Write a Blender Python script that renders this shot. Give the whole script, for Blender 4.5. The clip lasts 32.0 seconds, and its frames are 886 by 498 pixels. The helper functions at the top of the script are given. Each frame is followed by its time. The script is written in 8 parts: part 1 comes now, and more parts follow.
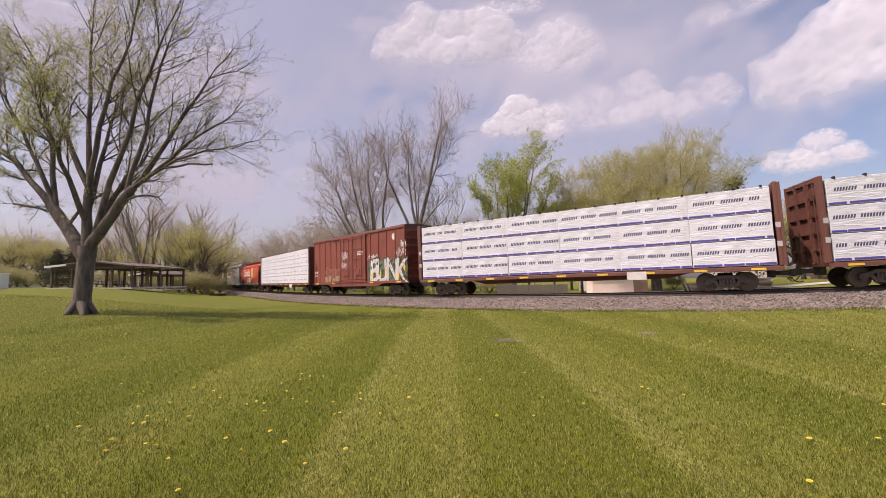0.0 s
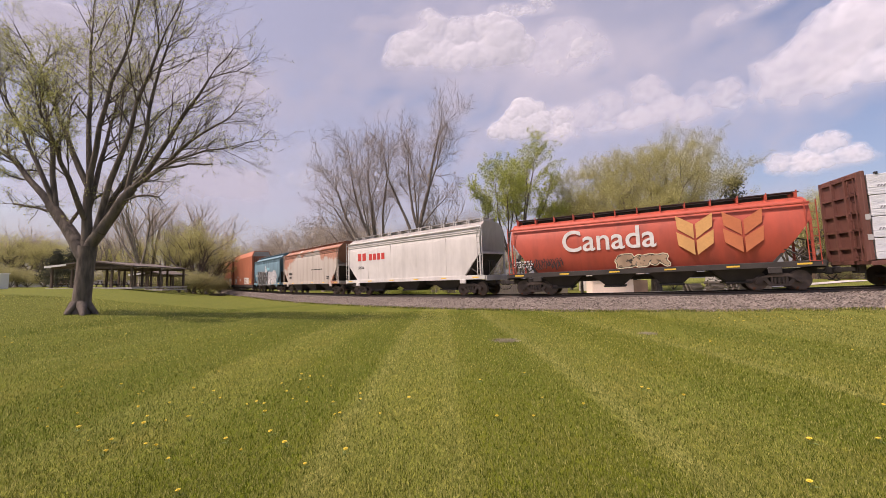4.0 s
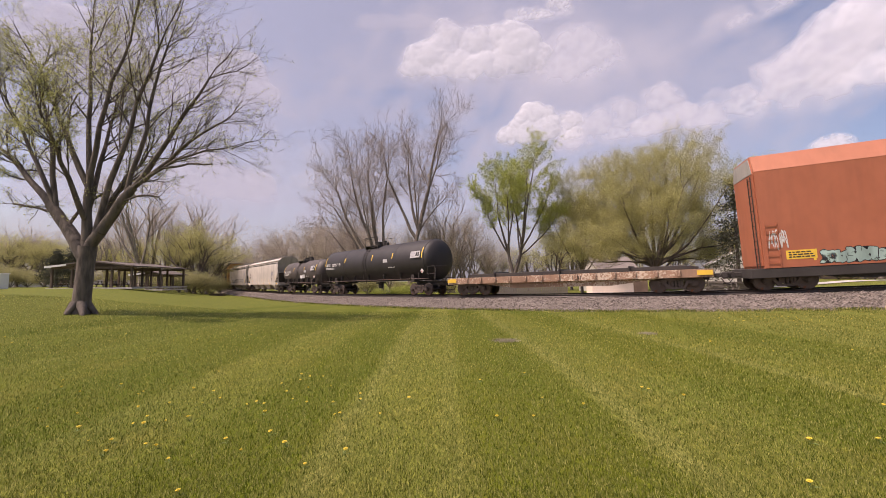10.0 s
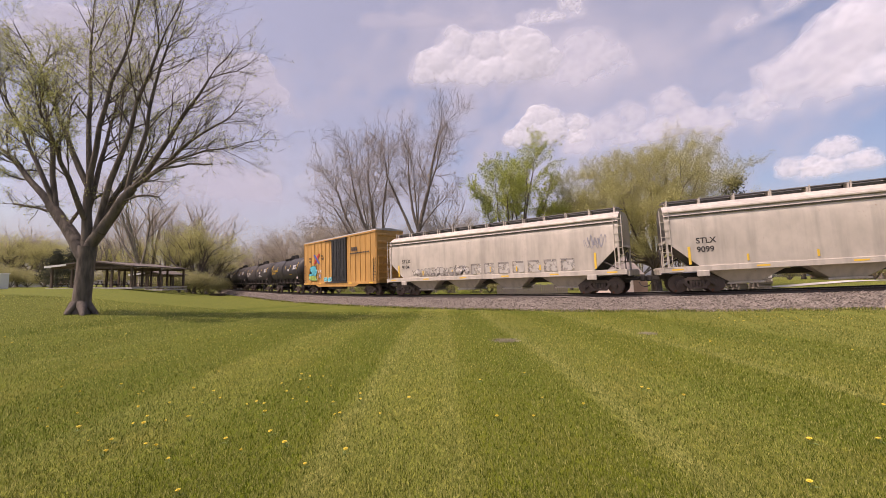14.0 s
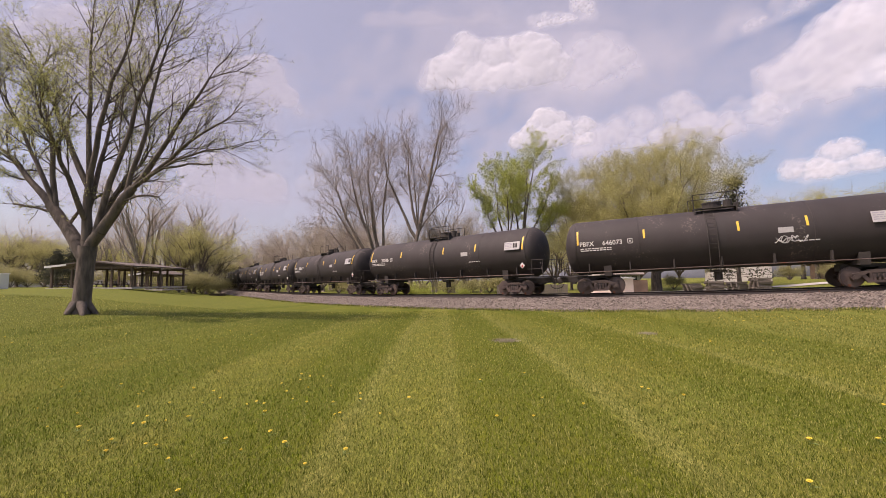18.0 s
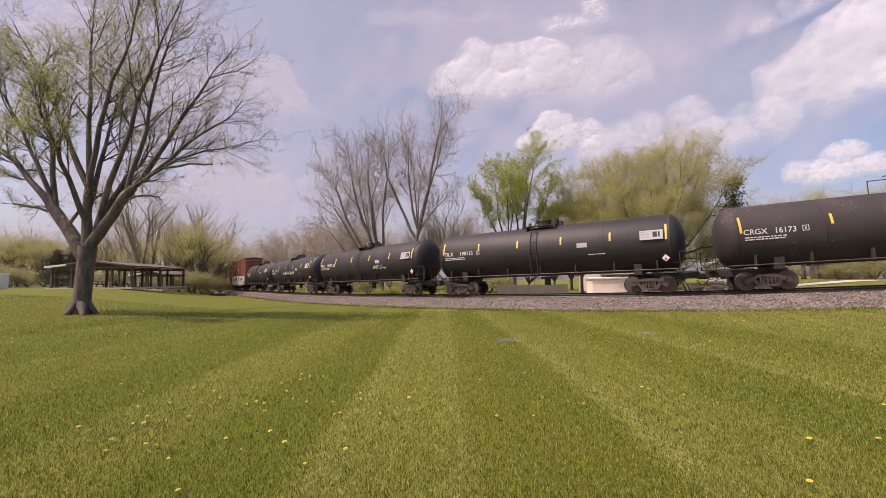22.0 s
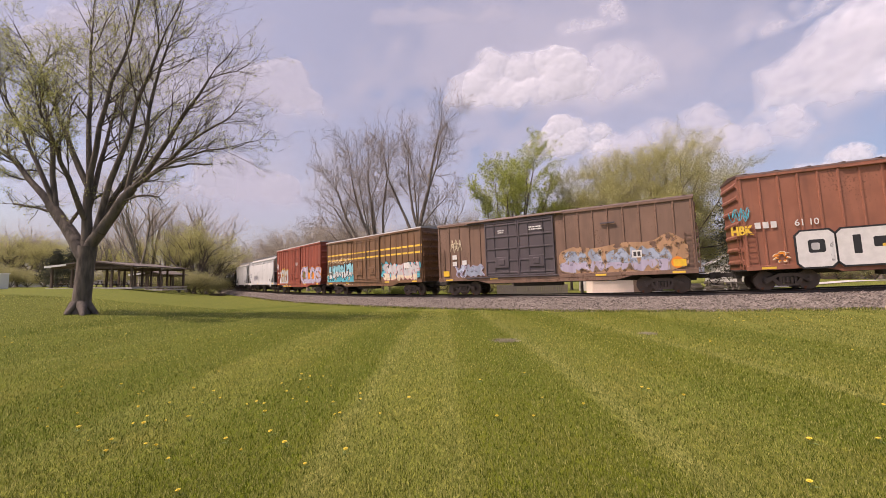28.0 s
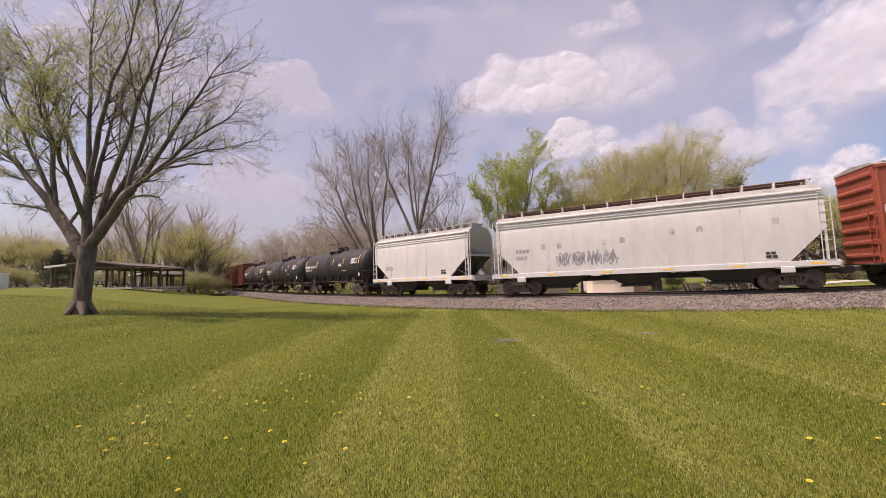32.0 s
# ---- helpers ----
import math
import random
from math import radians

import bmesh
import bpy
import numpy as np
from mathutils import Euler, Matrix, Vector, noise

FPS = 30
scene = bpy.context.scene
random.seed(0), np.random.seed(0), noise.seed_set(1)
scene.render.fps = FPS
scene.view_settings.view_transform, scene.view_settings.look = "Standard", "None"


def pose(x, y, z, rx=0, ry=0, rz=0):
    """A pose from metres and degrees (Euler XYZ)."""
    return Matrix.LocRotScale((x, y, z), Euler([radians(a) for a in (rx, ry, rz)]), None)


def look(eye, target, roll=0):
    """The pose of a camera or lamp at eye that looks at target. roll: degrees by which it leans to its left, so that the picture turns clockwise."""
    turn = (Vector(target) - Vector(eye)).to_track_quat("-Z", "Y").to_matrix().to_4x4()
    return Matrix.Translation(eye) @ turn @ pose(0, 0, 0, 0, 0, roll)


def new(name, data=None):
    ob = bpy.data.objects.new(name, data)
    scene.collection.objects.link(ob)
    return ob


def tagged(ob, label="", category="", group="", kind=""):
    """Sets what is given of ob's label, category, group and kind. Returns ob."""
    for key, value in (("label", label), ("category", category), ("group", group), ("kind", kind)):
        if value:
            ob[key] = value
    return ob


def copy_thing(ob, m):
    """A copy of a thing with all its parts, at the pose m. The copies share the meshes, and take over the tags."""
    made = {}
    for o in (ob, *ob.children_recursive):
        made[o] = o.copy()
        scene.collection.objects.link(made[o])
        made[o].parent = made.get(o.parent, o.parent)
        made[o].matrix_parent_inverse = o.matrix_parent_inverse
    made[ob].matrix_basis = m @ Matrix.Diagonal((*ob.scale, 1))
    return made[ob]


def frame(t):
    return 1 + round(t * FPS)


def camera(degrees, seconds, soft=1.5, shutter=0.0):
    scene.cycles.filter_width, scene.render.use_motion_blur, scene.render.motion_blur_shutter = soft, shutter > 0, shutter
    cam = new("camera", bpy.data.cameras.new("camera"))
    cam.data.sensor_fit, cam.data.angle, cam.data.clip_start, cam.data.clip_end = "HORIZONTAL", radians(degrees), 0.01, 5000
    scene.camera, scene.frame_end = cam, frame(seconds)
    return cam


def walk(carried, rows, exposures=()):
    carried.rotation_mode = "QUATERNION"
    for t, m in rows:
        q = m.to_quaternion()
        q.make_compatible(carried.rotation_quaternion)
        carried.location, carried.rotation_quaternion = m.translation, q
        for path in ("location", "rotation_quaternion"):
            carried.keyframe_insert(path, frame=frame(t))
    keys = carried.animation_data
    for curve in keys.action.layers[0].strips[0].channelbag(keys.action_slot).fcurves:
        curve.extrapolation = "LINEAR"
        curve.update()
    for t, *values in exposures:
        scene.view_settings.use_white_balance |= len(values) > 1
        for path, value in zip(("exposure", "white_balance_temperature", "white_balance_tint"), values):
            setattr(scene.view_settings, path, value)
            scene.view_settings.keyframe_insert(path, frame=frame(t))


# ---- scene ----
# Freight train on a curve past a mown park lawn, seen from a fixed tripod.
SECONDS = 32.0
EYE_Z = 1.6

# ---- camera ----
cam = camera(96.5, SECONDS, soft=0.85)
EYE = (0.0, 0.0, EYE_Z)
AIM = (0.0, math.cos(0.0799), EYE_Z + math.sin(0.0799))
walk(cam, [(0.0, look(EYE, AIM, -0.69)), (SECONDS, look(EYE, AIM, -0.69))], exposures=[(0.0, 0.30, 7080, 28), (SECONDS, 0.30, 7080, 28)])

# ---- world and sun ----
SUN_EL, SUN_AZ = 57.0, 250.0          # degrees; azimuth clockwise from +y
_a, _e = radians(SUN_AZ), radians(SUN_EL)
TO_SUN = Vector((math.sin(_a) * math.cos(_e), math.cos(_a) * math.cos(_e), math.sin(_e)))
world = bpy.data.worlds.new("sky")
scene.world = world
world.use_nodes = True
_n = world.node_tree.nodes
_sky = _n.new("ShaderNodeTexSky")
_sky.sky_type, _sky.sun_disc = "NISHITA", False
_sky.sun_elevation, _sky.sun_rotation = _e, _a
_sky.air_density, _sky.dust_density, _sky.ozone_density = 1.0, 3.6, 2.0
_n["Background"].inputs["Strength"].default_value = 0.14
world.node_tree.links.new(_sky.outputs[0], _n["Background"].inputs["Color"])
_lamp = bpy.data.lights.new("sun", "SUN")
_lamp.energy, _lamp.angle, _lamp.color = 3.5, radians(0.9), (1.0, 0.93, 0.82)
sun = new("sun", _lamp)
sun.matrix_world = look((0, 0, 60), Vector((0, 0, 60)) - TO_SUN)

# ---- the line of the track: curvature along its length ----
_S = np.linspace(-760.0, 640.0, 5601)
_k = np.interp(_S, [-75, -60, -50, -42, -34, -26, -18, -10, -3, 5], [0.0001, 0.00166, 0.00437, 0.0054, 0.00827, 0.01349, 0.01917, 0.01325, -0.00096, 0.01314])
_k = np.where(_S < -95, 0.0045, _k)
_k = np.where(_S < -150, 0.0, _k)
_k = np.where(_S > 45, 0.0, _k)
_ds = _S[1] - _S[0]
_h = np.concatenate([[0], np.cumsum((_k[1:] + _k[:-1]) / 2 * _ds)])
_h += -0.4243 - np.interp(-8, _S, _h)
_tx = np.concatenate([[0], np.cumsum((np.cos(_h[1:]) + np.cos(_h[:-1])) / 2 * _ds)])
_ty = np.concatenate([[0], np.cumsum((np.sin(_h[1:]) + np.sin(_h[:-1])) / 2 * _ds)])
_tx += 15.3375 - np.interp(-8, _S, _tx)
_ty += 21.8153 - np.interp(-8, _S, _ty)
CANT = -0.0184


def rail_z(s):
    s = np.asarray(s, float)
    return EYE_Z - 0.306 + 1.104 * np.tanh(s / 30.0) - 0.14 * np.exp(-((s + 6.0) / 15.0) ** 2)


def on_track(s, side=0.0, up=0.0):
    """World place of a point beside (near side positive) and above the line of the track."""
    s = np.asarray(s, float)
    x, y, h = np.interp(s, _S, _tx), np.interp(s, _S, _ty), np.interp(s, _S, _h)
    return np.stack([x + side * np.sin(h), y - side * np.cos(h), rail_z(s) + up + side * math.sin(CANT)], -1)


_sel = slice(0, len(_S), 8)
_cs, _cx, _cy, _ch = _S[_sel], _tx[_sel], _ty[_sel], _h[_sel]


def track_near(x, y):
    """For arrays of places: the distance along the line and the signed offset (near side positive)."""
    x, y = np.atleast_1d(x).astype(float), np.atleast_1d(y).astype(float)
    s, d = np.empty(len(x)), np.empty(len(x))
    for i in range(0, len(x), 2000):
        q = (x[i:i + 2000, None] - _cx) ** 2 + (y[i:i + 2000, None] - _cy) ** 2
        j = q.argmin(1)
        s[i:i + 2000] = _cs[j]
        d[i:i + 2000] = (x[i:i + 2000] - _cx[j]) * np.sin(_ch[j]) - (y[i:i + 2000] - _cy[j]) * np.cos(_ch[j])
    return s, d


def smooth(a, b, x):
    t = np.clip((x - a) / (b - a), 0, 1)
    return t * t * (3 - 2 * t)


def ground_z(x, y):
    """Height of the ground sheet."""
    x, y = np.atleast_1d(x).astype(float), np.atleast_1d(y).astype(float)
    s, d = track_near(x, y)
    rz = rail_z(np.clip(s, -400, 12))
    lawn = 1.25 * smooth(4, 34, -x) + 0.05 * np.sin(x * 0.31) * np.sin(y * 0.23)
    near = (rz - 0.80) + (lawn - rz + 0.80) * smooth(3.9, 21, d)
    far = rz - 0.62 + 0.05 * np.sin(x * 0.2 + y * 0.13)
    z = np.where(d > 0, near, far)
    bank = np.where(d > 0, rz - 0.80, rz - 0.62)
    return np.where(np.abs(d) < 3.9, bank - 0.06, z)


def gz(x, y):
    return float(ground_z(x, y)[0])


# ---- mesh helpers ----
class Geo:
    """Collects faces of one part."""

    def __init__(self):
        self.v, self.f = [], []

    def add(self, verts, faces):
        o = len(self.v)
        self.v += [tuple(p) for p in verts]
        self.f += [tuple(i + o for i in q) for q in faces]
        return self

    def box(self, x0, x1, y0, y1, z0, z1, c=0.0):
        if c <= 0:
            v = [(x, y, z) for x in (x0, x1) for y in (y0, y1) for z in (z0, z1)]
            return self.add(v, [(0, 1, 3, 2), (4, 6, 7, 5), (0, 4, 5, 1), (2, 3, 7, 6), (0, 2, 6, 4), (1, 5, 7, 3)])
        c = min(c, (x1 - x0) * .45, (y1 - y0) * .45, (z1 - z0) * .45)
        b = bmesh.new()
        bmesh.ops.create_cube(b, size=1.0, matrix=Matrix.LocRotScale(((x0 + x1) / 2, (y0 + y1) / 2, (z0 + z1) / 2), None, (x1 - x0, y1 - y0, z1 - z0)))
        bmesh.ops.bevel(b, geom=b.edges[:], offset=c, segments=1, affect="EDGES")
        b.verts.index_update()
        self.add([v.co[:] for v in b.verts], [[v.index for v in f.verts] for f in b.faces])
        b.free()
        return self

    def cyl(self, p0, p1, r, n=10, r1=None, caps=True):
        p0, p1 = Vector(p0), Vector(p1)
        r1 = r if r1 is None else r1
        d = (p1 - p0).normalized()
        a = d.orthogonal().normalized()
        b = d.cross(a)
        ring = [(math.cos(2 * math.pi * i / n), math.sin(2 * math.pi * i / n)) for i in range(n)]
        v = [p0 + (a * c + b * s) * r for c, s in ring] + [p1 + (a * c + b * s) * r1 for c, s in ring]
        f = [(i, (i + 1) % n, n + (i + 1) % n, n + i) for i in range(n)]
        if caps:
            f += [tuple(range(n - 1, -1, -1)), tuple(range(n, 2 * n))]
        return self.add(v, f)

    def pipe(self, pts, r, n=6):
        for a, b in zip(pts[:-1], pts[1:]):
            self.cyl(a, b, r, n)
        return self

    def extrude(self, poly, axis, a, b):
        """A polygon of two coordinates pushed along axis 'x', 'y' or 'z' from a to b."""
        put = {"x": lambda p, t: (t, p[0], p[1]), "y": lambda p, t: (p[0], t, p[1]), "z": lambda p, t: (p[0], p[1], t)}[axis]
        n = len(poly)
        v = [put(p, a) for p in poly] + [put(p, b) for p in poly]
        f = [(i, (i + 1) % n, n + (i + 1) % n, n + i) for i in range(n)] + [tuple(range(n - 1, -1, -1)), tuple(range(n, 2 * n))]
        return self.add(v, f)

    def revolve(self, prof, n=24, centre=(0, 0)):
        """Rings along x: prof is (x, radius) pairs; centre is (y, z)."""
        m = len(prof)
        v = [(x, centre[0] + r * math.cos(2 * math.pi * i / n), centre[1] + r * math.sin(2 * math.pi * i / n)) for x, r in prof for i in range(n)]
        f = [(k * n + i, k * n + (i + 1) % n, (k + 1) * n + (i + 1) % n, (k + 1) * n + i) for k in range(m - 1) for i in range(n)]
        f += [tuple(range(n - 1, -1, -1)), tuple(range((m - 1) * n, m * n))]
        return self.add(v, f)

    def mesh(self, name, mat, smoothed=False, weld=False):
        me = bpy.data.meshes.new(name)
        me.from_pydata(self.v, [], self.f)
        b = bmesh.new()
        b.from_mesh(me)
        if weld:
            bmesh.ops.remove_doubles(b, verts=b.verts, dist=1e-4)
        bmesh.ops.recalc_face_normals(b, faces=b.faces)
        b.to_mesh(me)
        b.free()
        if smoothed:
            me.polygons.foreach_set("use_smooth", [True] * len(me.polygons))
            me.set_sharp_from_angle(angle=radians(38))
        if mat:
            me.materials.append(mat)
        return me


def raw_mesh(name, v, f, mat, smoothed=False):
    """A large mesh straight from arrays."""
    me = bpy.data.meshes.new(name)
    v, f = np.asarray(v, np.float32), np.asarray(f, np.int32)
    me.vertices.add(len(v))
    me.vertices.foreach_set("co", v.ravel())
    k = f.shape[1]
    me.loops.add(f.size)
    me.loops.foreach_set("vertex_index", f.ravel())
    me.polygons.add(len(f))
    me.polygons.foreach_set("loop_start", np.arange(0, f.size, k, dtype=np.int32))
    if smoothed:
        me.polygons.foreach_set("use_smooth", np.ones(len(f), bool))
    me.update(calc_edges=True)
    if mat:
        me.materials.append(mat)
    return me


def part(name, geo, mat, parent, label="", smoothed=False, at=None):
    me = geo if isinstance(geo, bpy.types.Mesh) else geo.mesh(name, mat, smoothed)
    ob = new(name, me)
    ob.parent = parent
    if at is not None:
        ob.matrix_basis = at if isinstance(at, Matrix) else Matrix.Translation(at)
    if label:
        ob["label"] = label
    return ob


def empty(name):
    ob = new(name)
    ob.empty_display_size = 0.3
    return ob


# ---- materials ----
def material(name, rough=0.6, metal=0.0):
    m = bpy.data.materials.new(name)
    m.use_nodes = True
    b = m.node_tree.nodes["Principled BSDF"]
    b.inputs["Roughness"].default_value, b.inputs["Metallic"].default_value = rough, metal
    return m, m.node_tree.nodes, m.node_tree.links, b


def noise_node(n, l, scale, detail=4.0, stretch=None, kind="Object"):
    tc = n.new("ShaderNodeTexCoord")
    t = n.new("ShaderNodeTexNoise")
    t.inputs["Scale"].default_value, t.inputs["Detail"].default_value = scale, detail
    src = tc.outputs[kind]
    if stretch:
        mp = n.new("ShaderNodeMapping")
        mp.inputs["Scale"].default_value = stretch
        l.new(src, mp.inputs["Vector"])
        src = mp.outputs[0]
    l.new(src, t.inputs["Vector"])
    return t


def ramp(n, l, src, a, b, c0=(0, 0, 0, 1), c1=(1, 1, 1, 1)):
    r = n.new("ShaderNodeValToRGB")
    r.color_ramp.elements[0].position, r.color_ramp.elements[1].position = a, b
    r.color_ramp.elements[0].color, r.color_ramp.elements[1].color = c0, c1
    l.new(src, r.inputs[0])
    return r


def mix(n, l, fac, a, b, mode="MIX"):
    m = n.new("ShaderNodeMix")
    m.data_type, m.blend_type = "RGBA", mode
    for src, sock in ((fac, m.inputs[0]), (a, m.inputs[6]), (b, m.inputs[7])):
        if isinstance(src, (int, float)):
            sock.default_value = src
        elif isinstance(src, tuple):
            sock.default_value = (*src[:3], 1.0)
        else:
            l.new(src, sock)
    return m.outputs[2]


def bump(n, l, src, b, strength=0.3, dist=0.02):
    k = n.new("ShaderNodeBump")
    k.inputs["Strength"].default_value, k.inputs["Distance"].default_value = strength, dist
    l.new(src, k.inputs["Height"])
    l.new(k.outputs[0], b.inputs["Normal"])


def weathered(name, col, rust=(0.16, 0.055, 0.025), rust_amt=0.4, grime=0.35, rough=0.62, metal=0.0, fade=0.12):
    """Car paint: chalky fading, vertical dirt streaks, blooms of rust."""
    m, n, l, b = material(name, rough, metal)
    big = noise_node(n, l, 0.55, 5.0)
    streak = noise_node(n, l, 1.0, 6.0, (2.2, 2.2, 0.16))
    fine = noise_node(n, l, 9.0, 6.0)
    light = tuple(min(1.0, c * 1.25 + 0.03) for c in col)
    c = mix(n, l, ramp(n, l, big.outputs[0], 0.35, 0.7).outputs[0], tuple(x * (1 - fade) for x in col), tuple(x + (y - x) * fade * 2.2 for x, y in zip(col, light)))
    k = n.new("ShaderNodeMath")
    k.operation = "MULTIPLY"
    l.new(ramp(n, l, streak.outputs[0], 0.45, 0.68).outputs[0], k.inputs[0])
    k.inputs[1].default_value = grime
    c = mix(n, l, k.outputs[0], c, tuple(x * 0.35 + 0.02 for x in col))
    soot = noise_node(n, l, 2.6, 6.0, (1.0, 1.0, 0.55))
    sm = n.new("ShaderNodeMath"); sm.operation = "MULTIPLY"; sm.inputs[1].default_value = .3 * grime + .06
    l.new(ramp(n, l, soot.outputs[0], 0.42, 0.7).outputs[0], sm.inputs[0])
    c = mix(n, l, sm.outputs[0], c, tuple(x * 0.3 + 0.012 for x in col))
    both = n.new("ShaderNodeMath")
    both.operation = "MULTIPLY"
    l.new(big.outputs[0], both.inputs[0])
    l.new(fine.outputs[0], both.inputs[1])
    lo = 0.42 - 0.2 * rust_amt
    k2 = n.new("ShaderNodeMath")
    k2.operation = "MULTIPLY"
    l.new(ramp(n, l, both.outputs[0], lo, lo + 0.08).outputs[0], k2.inputs[0])
    k2.inputs[1].default_value = min(1.0, rust_amt * 2)
    c = mix(n, l, k2.outputs[0], c, rust)
    l.new(c, b.inputs["Base Color"])
    bump(n, l, fine.outputs[0], b, 0.12, 0.01)
    return m


def plain(name, col, rough=0.6, metal=0.0, grain=25.0, vary=0.18, bumpy=0.15):
    m, n, l, b = material(name, rough, metal)
    t = noise_node(n, l, grain, 5.0)
    t2 = noise_node(n, l, grain * 0.08, 3.0)
    c = mix(n, l, t.outputs[0], tuple(x * (1 - vary) for x in col), tuple(min(1, x * (1 + vary)) for x in col))
    c = mix(n, l, ramp(n, l, t2.outputs[0], 0.4, 0.7).outputs[0], c, tuple(x * (1 - vary) for x in col))
    l.new(c, b.inputs["Base Color"])
    bump(n, l, t.outputs[0], b, bumpy, 0.01)
    return m


def spray(name, col, worn=.34, rough=.65):
    """Sprayed paint, blotchy and chipped: the car shows through where it has worn off."""
    m, n, l, b = material(name, rough)
    t, t2 = noise_node(n, l, 3.2, 6.0), noise_node(n, l, 1.1, 4.0, (1.6, 1.0, .35))
    c = mix(n, l, ramp(n, l, t2.outputs[0], .35, .7).outputs[0], tuple(min(1, x * 1.12 + .01) for x in col), tuple(x * .68 for x in col))
    l.new(c, b.inputs["Base Color"])
    a = n.new("ShaderNodeMath"); a.operation = "MULTIPLY_ADD"; a.inputs[1].default_value = .5
    l.new(t2.outputs[0], a.inputs[0]); l.new(t.outputs[0], a.inputs[2])
    l.new(ramp(n, l, a.outputs[0], worn + .22, worn + .36).outputs[0], b.inputs["Alpha"])
    return m


# ---- ground materials ----
def lawn_colour(n, l):
    """Colour of the mown grass by place: lanes of the mower, green and dry drifts, darker left side."""
    tc = n.new("ShaderNodeTexCoord")
    sep = n.new("ShaderNodeSeparateXYZ")
    l.new(tc.outputs["Object"], sep.inputs[0])
    wob = noise_node(n, l, 0.3, 3.0)
    off = n.new("ShaderNodeMath"); off.operation = "MULTIPLY_ADD"
    l.new(wob.outputs[0], off.inputs[0]); off.inputs[1].default_value = .5
    l.new(sep.outputs[0], off.inputs[2])
    across = n.new("ShaderNodeMapRange")
    across.inputs[1].default_value, across.inputs[2].default_value = -15.75, 16.25
    l.new(off.outputs[0], across.inputs[0])

    def lanes(rows):
        """Tone across the lawn: rows of (place across, tone), blended from one to the next."""
        r = n.new("ShaderNodeValToRGB")
        el = r.color_ramp.elements
        while len(el) < len(rows):
            el.new(0.5)
        for e, (x, t) in zip(el, rows):
            e.position, e.color = (x + 16) / 32, (t, t, t, 1)
        l.new(across.outputs[0], r.inputs[0])
        return r.outputs[0]

    def scaled(src, k):
        m = n.new("ShaderNodeMath"); m.operation = "MULTIPLY"; m.inputs[1].default_value = k
        l.new(src, m.inputs[0])
        return m.outputs[0]

    big = noise_node(n, l, 0.3, 4.0)
    mid = noise_node(n, l, 1.3, 5.0, (1.0, .6, 1.0))
    tuft = noise_node(n, l, 9.0, 4.0, (1.0, .4, 1.0))
    strand = noise_node(n, l, 42.0, 3.0, (1.0, .22, 1.0))
    dark = lanes([(-16, .2), (-13.4, .2), (-13.0, .9), (-11.8, .8), (-11.5, .1), (-10.2, .1), (-9.9, .8), (-8.7, .8), (-8.4, .1), (-7.2, .1), (-6.9, .05), (-5.9, .9), (-4.5, 1.0), (-4.1, .15), (-2.9, .1), (-2.6, .8), (-1.45, 1.0), (-1.2, .1), (.15, .05), (.5, .75), (1.75, .9), (2.0, .1), (3.5, .1), (3.9, .7), (5.2, .75), (5.5, .0), (7.0, .1), (7.4, .8), (8.8, .7), (9.1, .1), (11.0, .6), (13.0, .3)])
    pale = lanes([(-13.1, .3), (-12.9, .0), (-11.6, .0), (-11.4, .6), (-11.1, .15), (-8.5, .1), (-8.3, .6), (-8.0, .15), (-6.2, .1), (-5.9, .0), (-4.4, .0), (-4.15, .5), (-3.8, .3), (-2.9, .25), (-2.6, .0), (-1.35, .0), (-1.15, .9), (-.9, .45), (-.1, .35), (.08, .7), (.35, .05), (1.85, .0), (2.08, 1.0), (2.35, .4), (3.4, .25), (3.8, .0), (5.25, .0), (5.5, .9), (5.8, .3), (7.2, .1), (9.0, .0), (9.2, .5)])
    c = mix(n, l, ramp(n, l, big.outputs[0], 0.35, 0.65).outputs[0], (0.15, 0.185, 0.013), (0.235, 0.235, 0.02))
    # deeper green the further left
    left_tone = lanes([(-16, .8), (-12, .8), (-8, .65), (-5, .35), (-2, .0)])
    c = mix(n, l, scaled(left_tone, .75), c, (0.1, 0.142, 0.012))
    c = mix(n, l, scaled(ramp(n, l, mid.outputs[0], 0.5, 0.74).outputs[0], .55), c, (0.33, 0.25, 0.05))
    c = mix(n, l, scaled(dark, .6), c, (0.08, 0.112, 0.006))
    c = mix(n, l, scaled(pale, .68), c, (0.40, 0.385, 0.13))
    c = mix(n, l, scaled(ramp(n, l, tuft.outputs[0], 0.45, 0.7).outputs[0], .3), c, (0.38, 0.35, 0.08))
    c = mix(n, l, scaled(ramp(n, l, tuft.outputs[0], 0.48, 0.3).outputs[0], .35), c, (0.06, 0.085, 0.005))
    c = mix(n, l, scaled(ramp(n, l, strand.outputs[0], 0.5, 0.62).outputs[0], .45), c, (0.46, 0.43, 0.12))
    c = mix(n, l, scaled(ramp(n, l, strand.outputs[0], 0.48, 0.36).outputs[0], .5), c, (0.045, 0.064, 0.004))
    return c


def lawn_material():
    m, n, l, b = material("lawn_grass", 0.95)
    b.inputs["Specular IOR Level"].default_value = .12
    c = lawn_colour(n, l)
    fine = noise_node(n, l, 90.0, 4.0, (1.0, 0.35, 1.0))
    c = mix(n, l, ramp(n, l, fine.outputs[0], 0.35, 0.65).outputs[0], mix(n, l, 0.55, c, (0.025, 0.036, 0.002)), c)
    l.new(c, b.inputs["Base Color"])
    bump(n, l, fine.outputs[0], b, 0.4, 0.02)
    return m


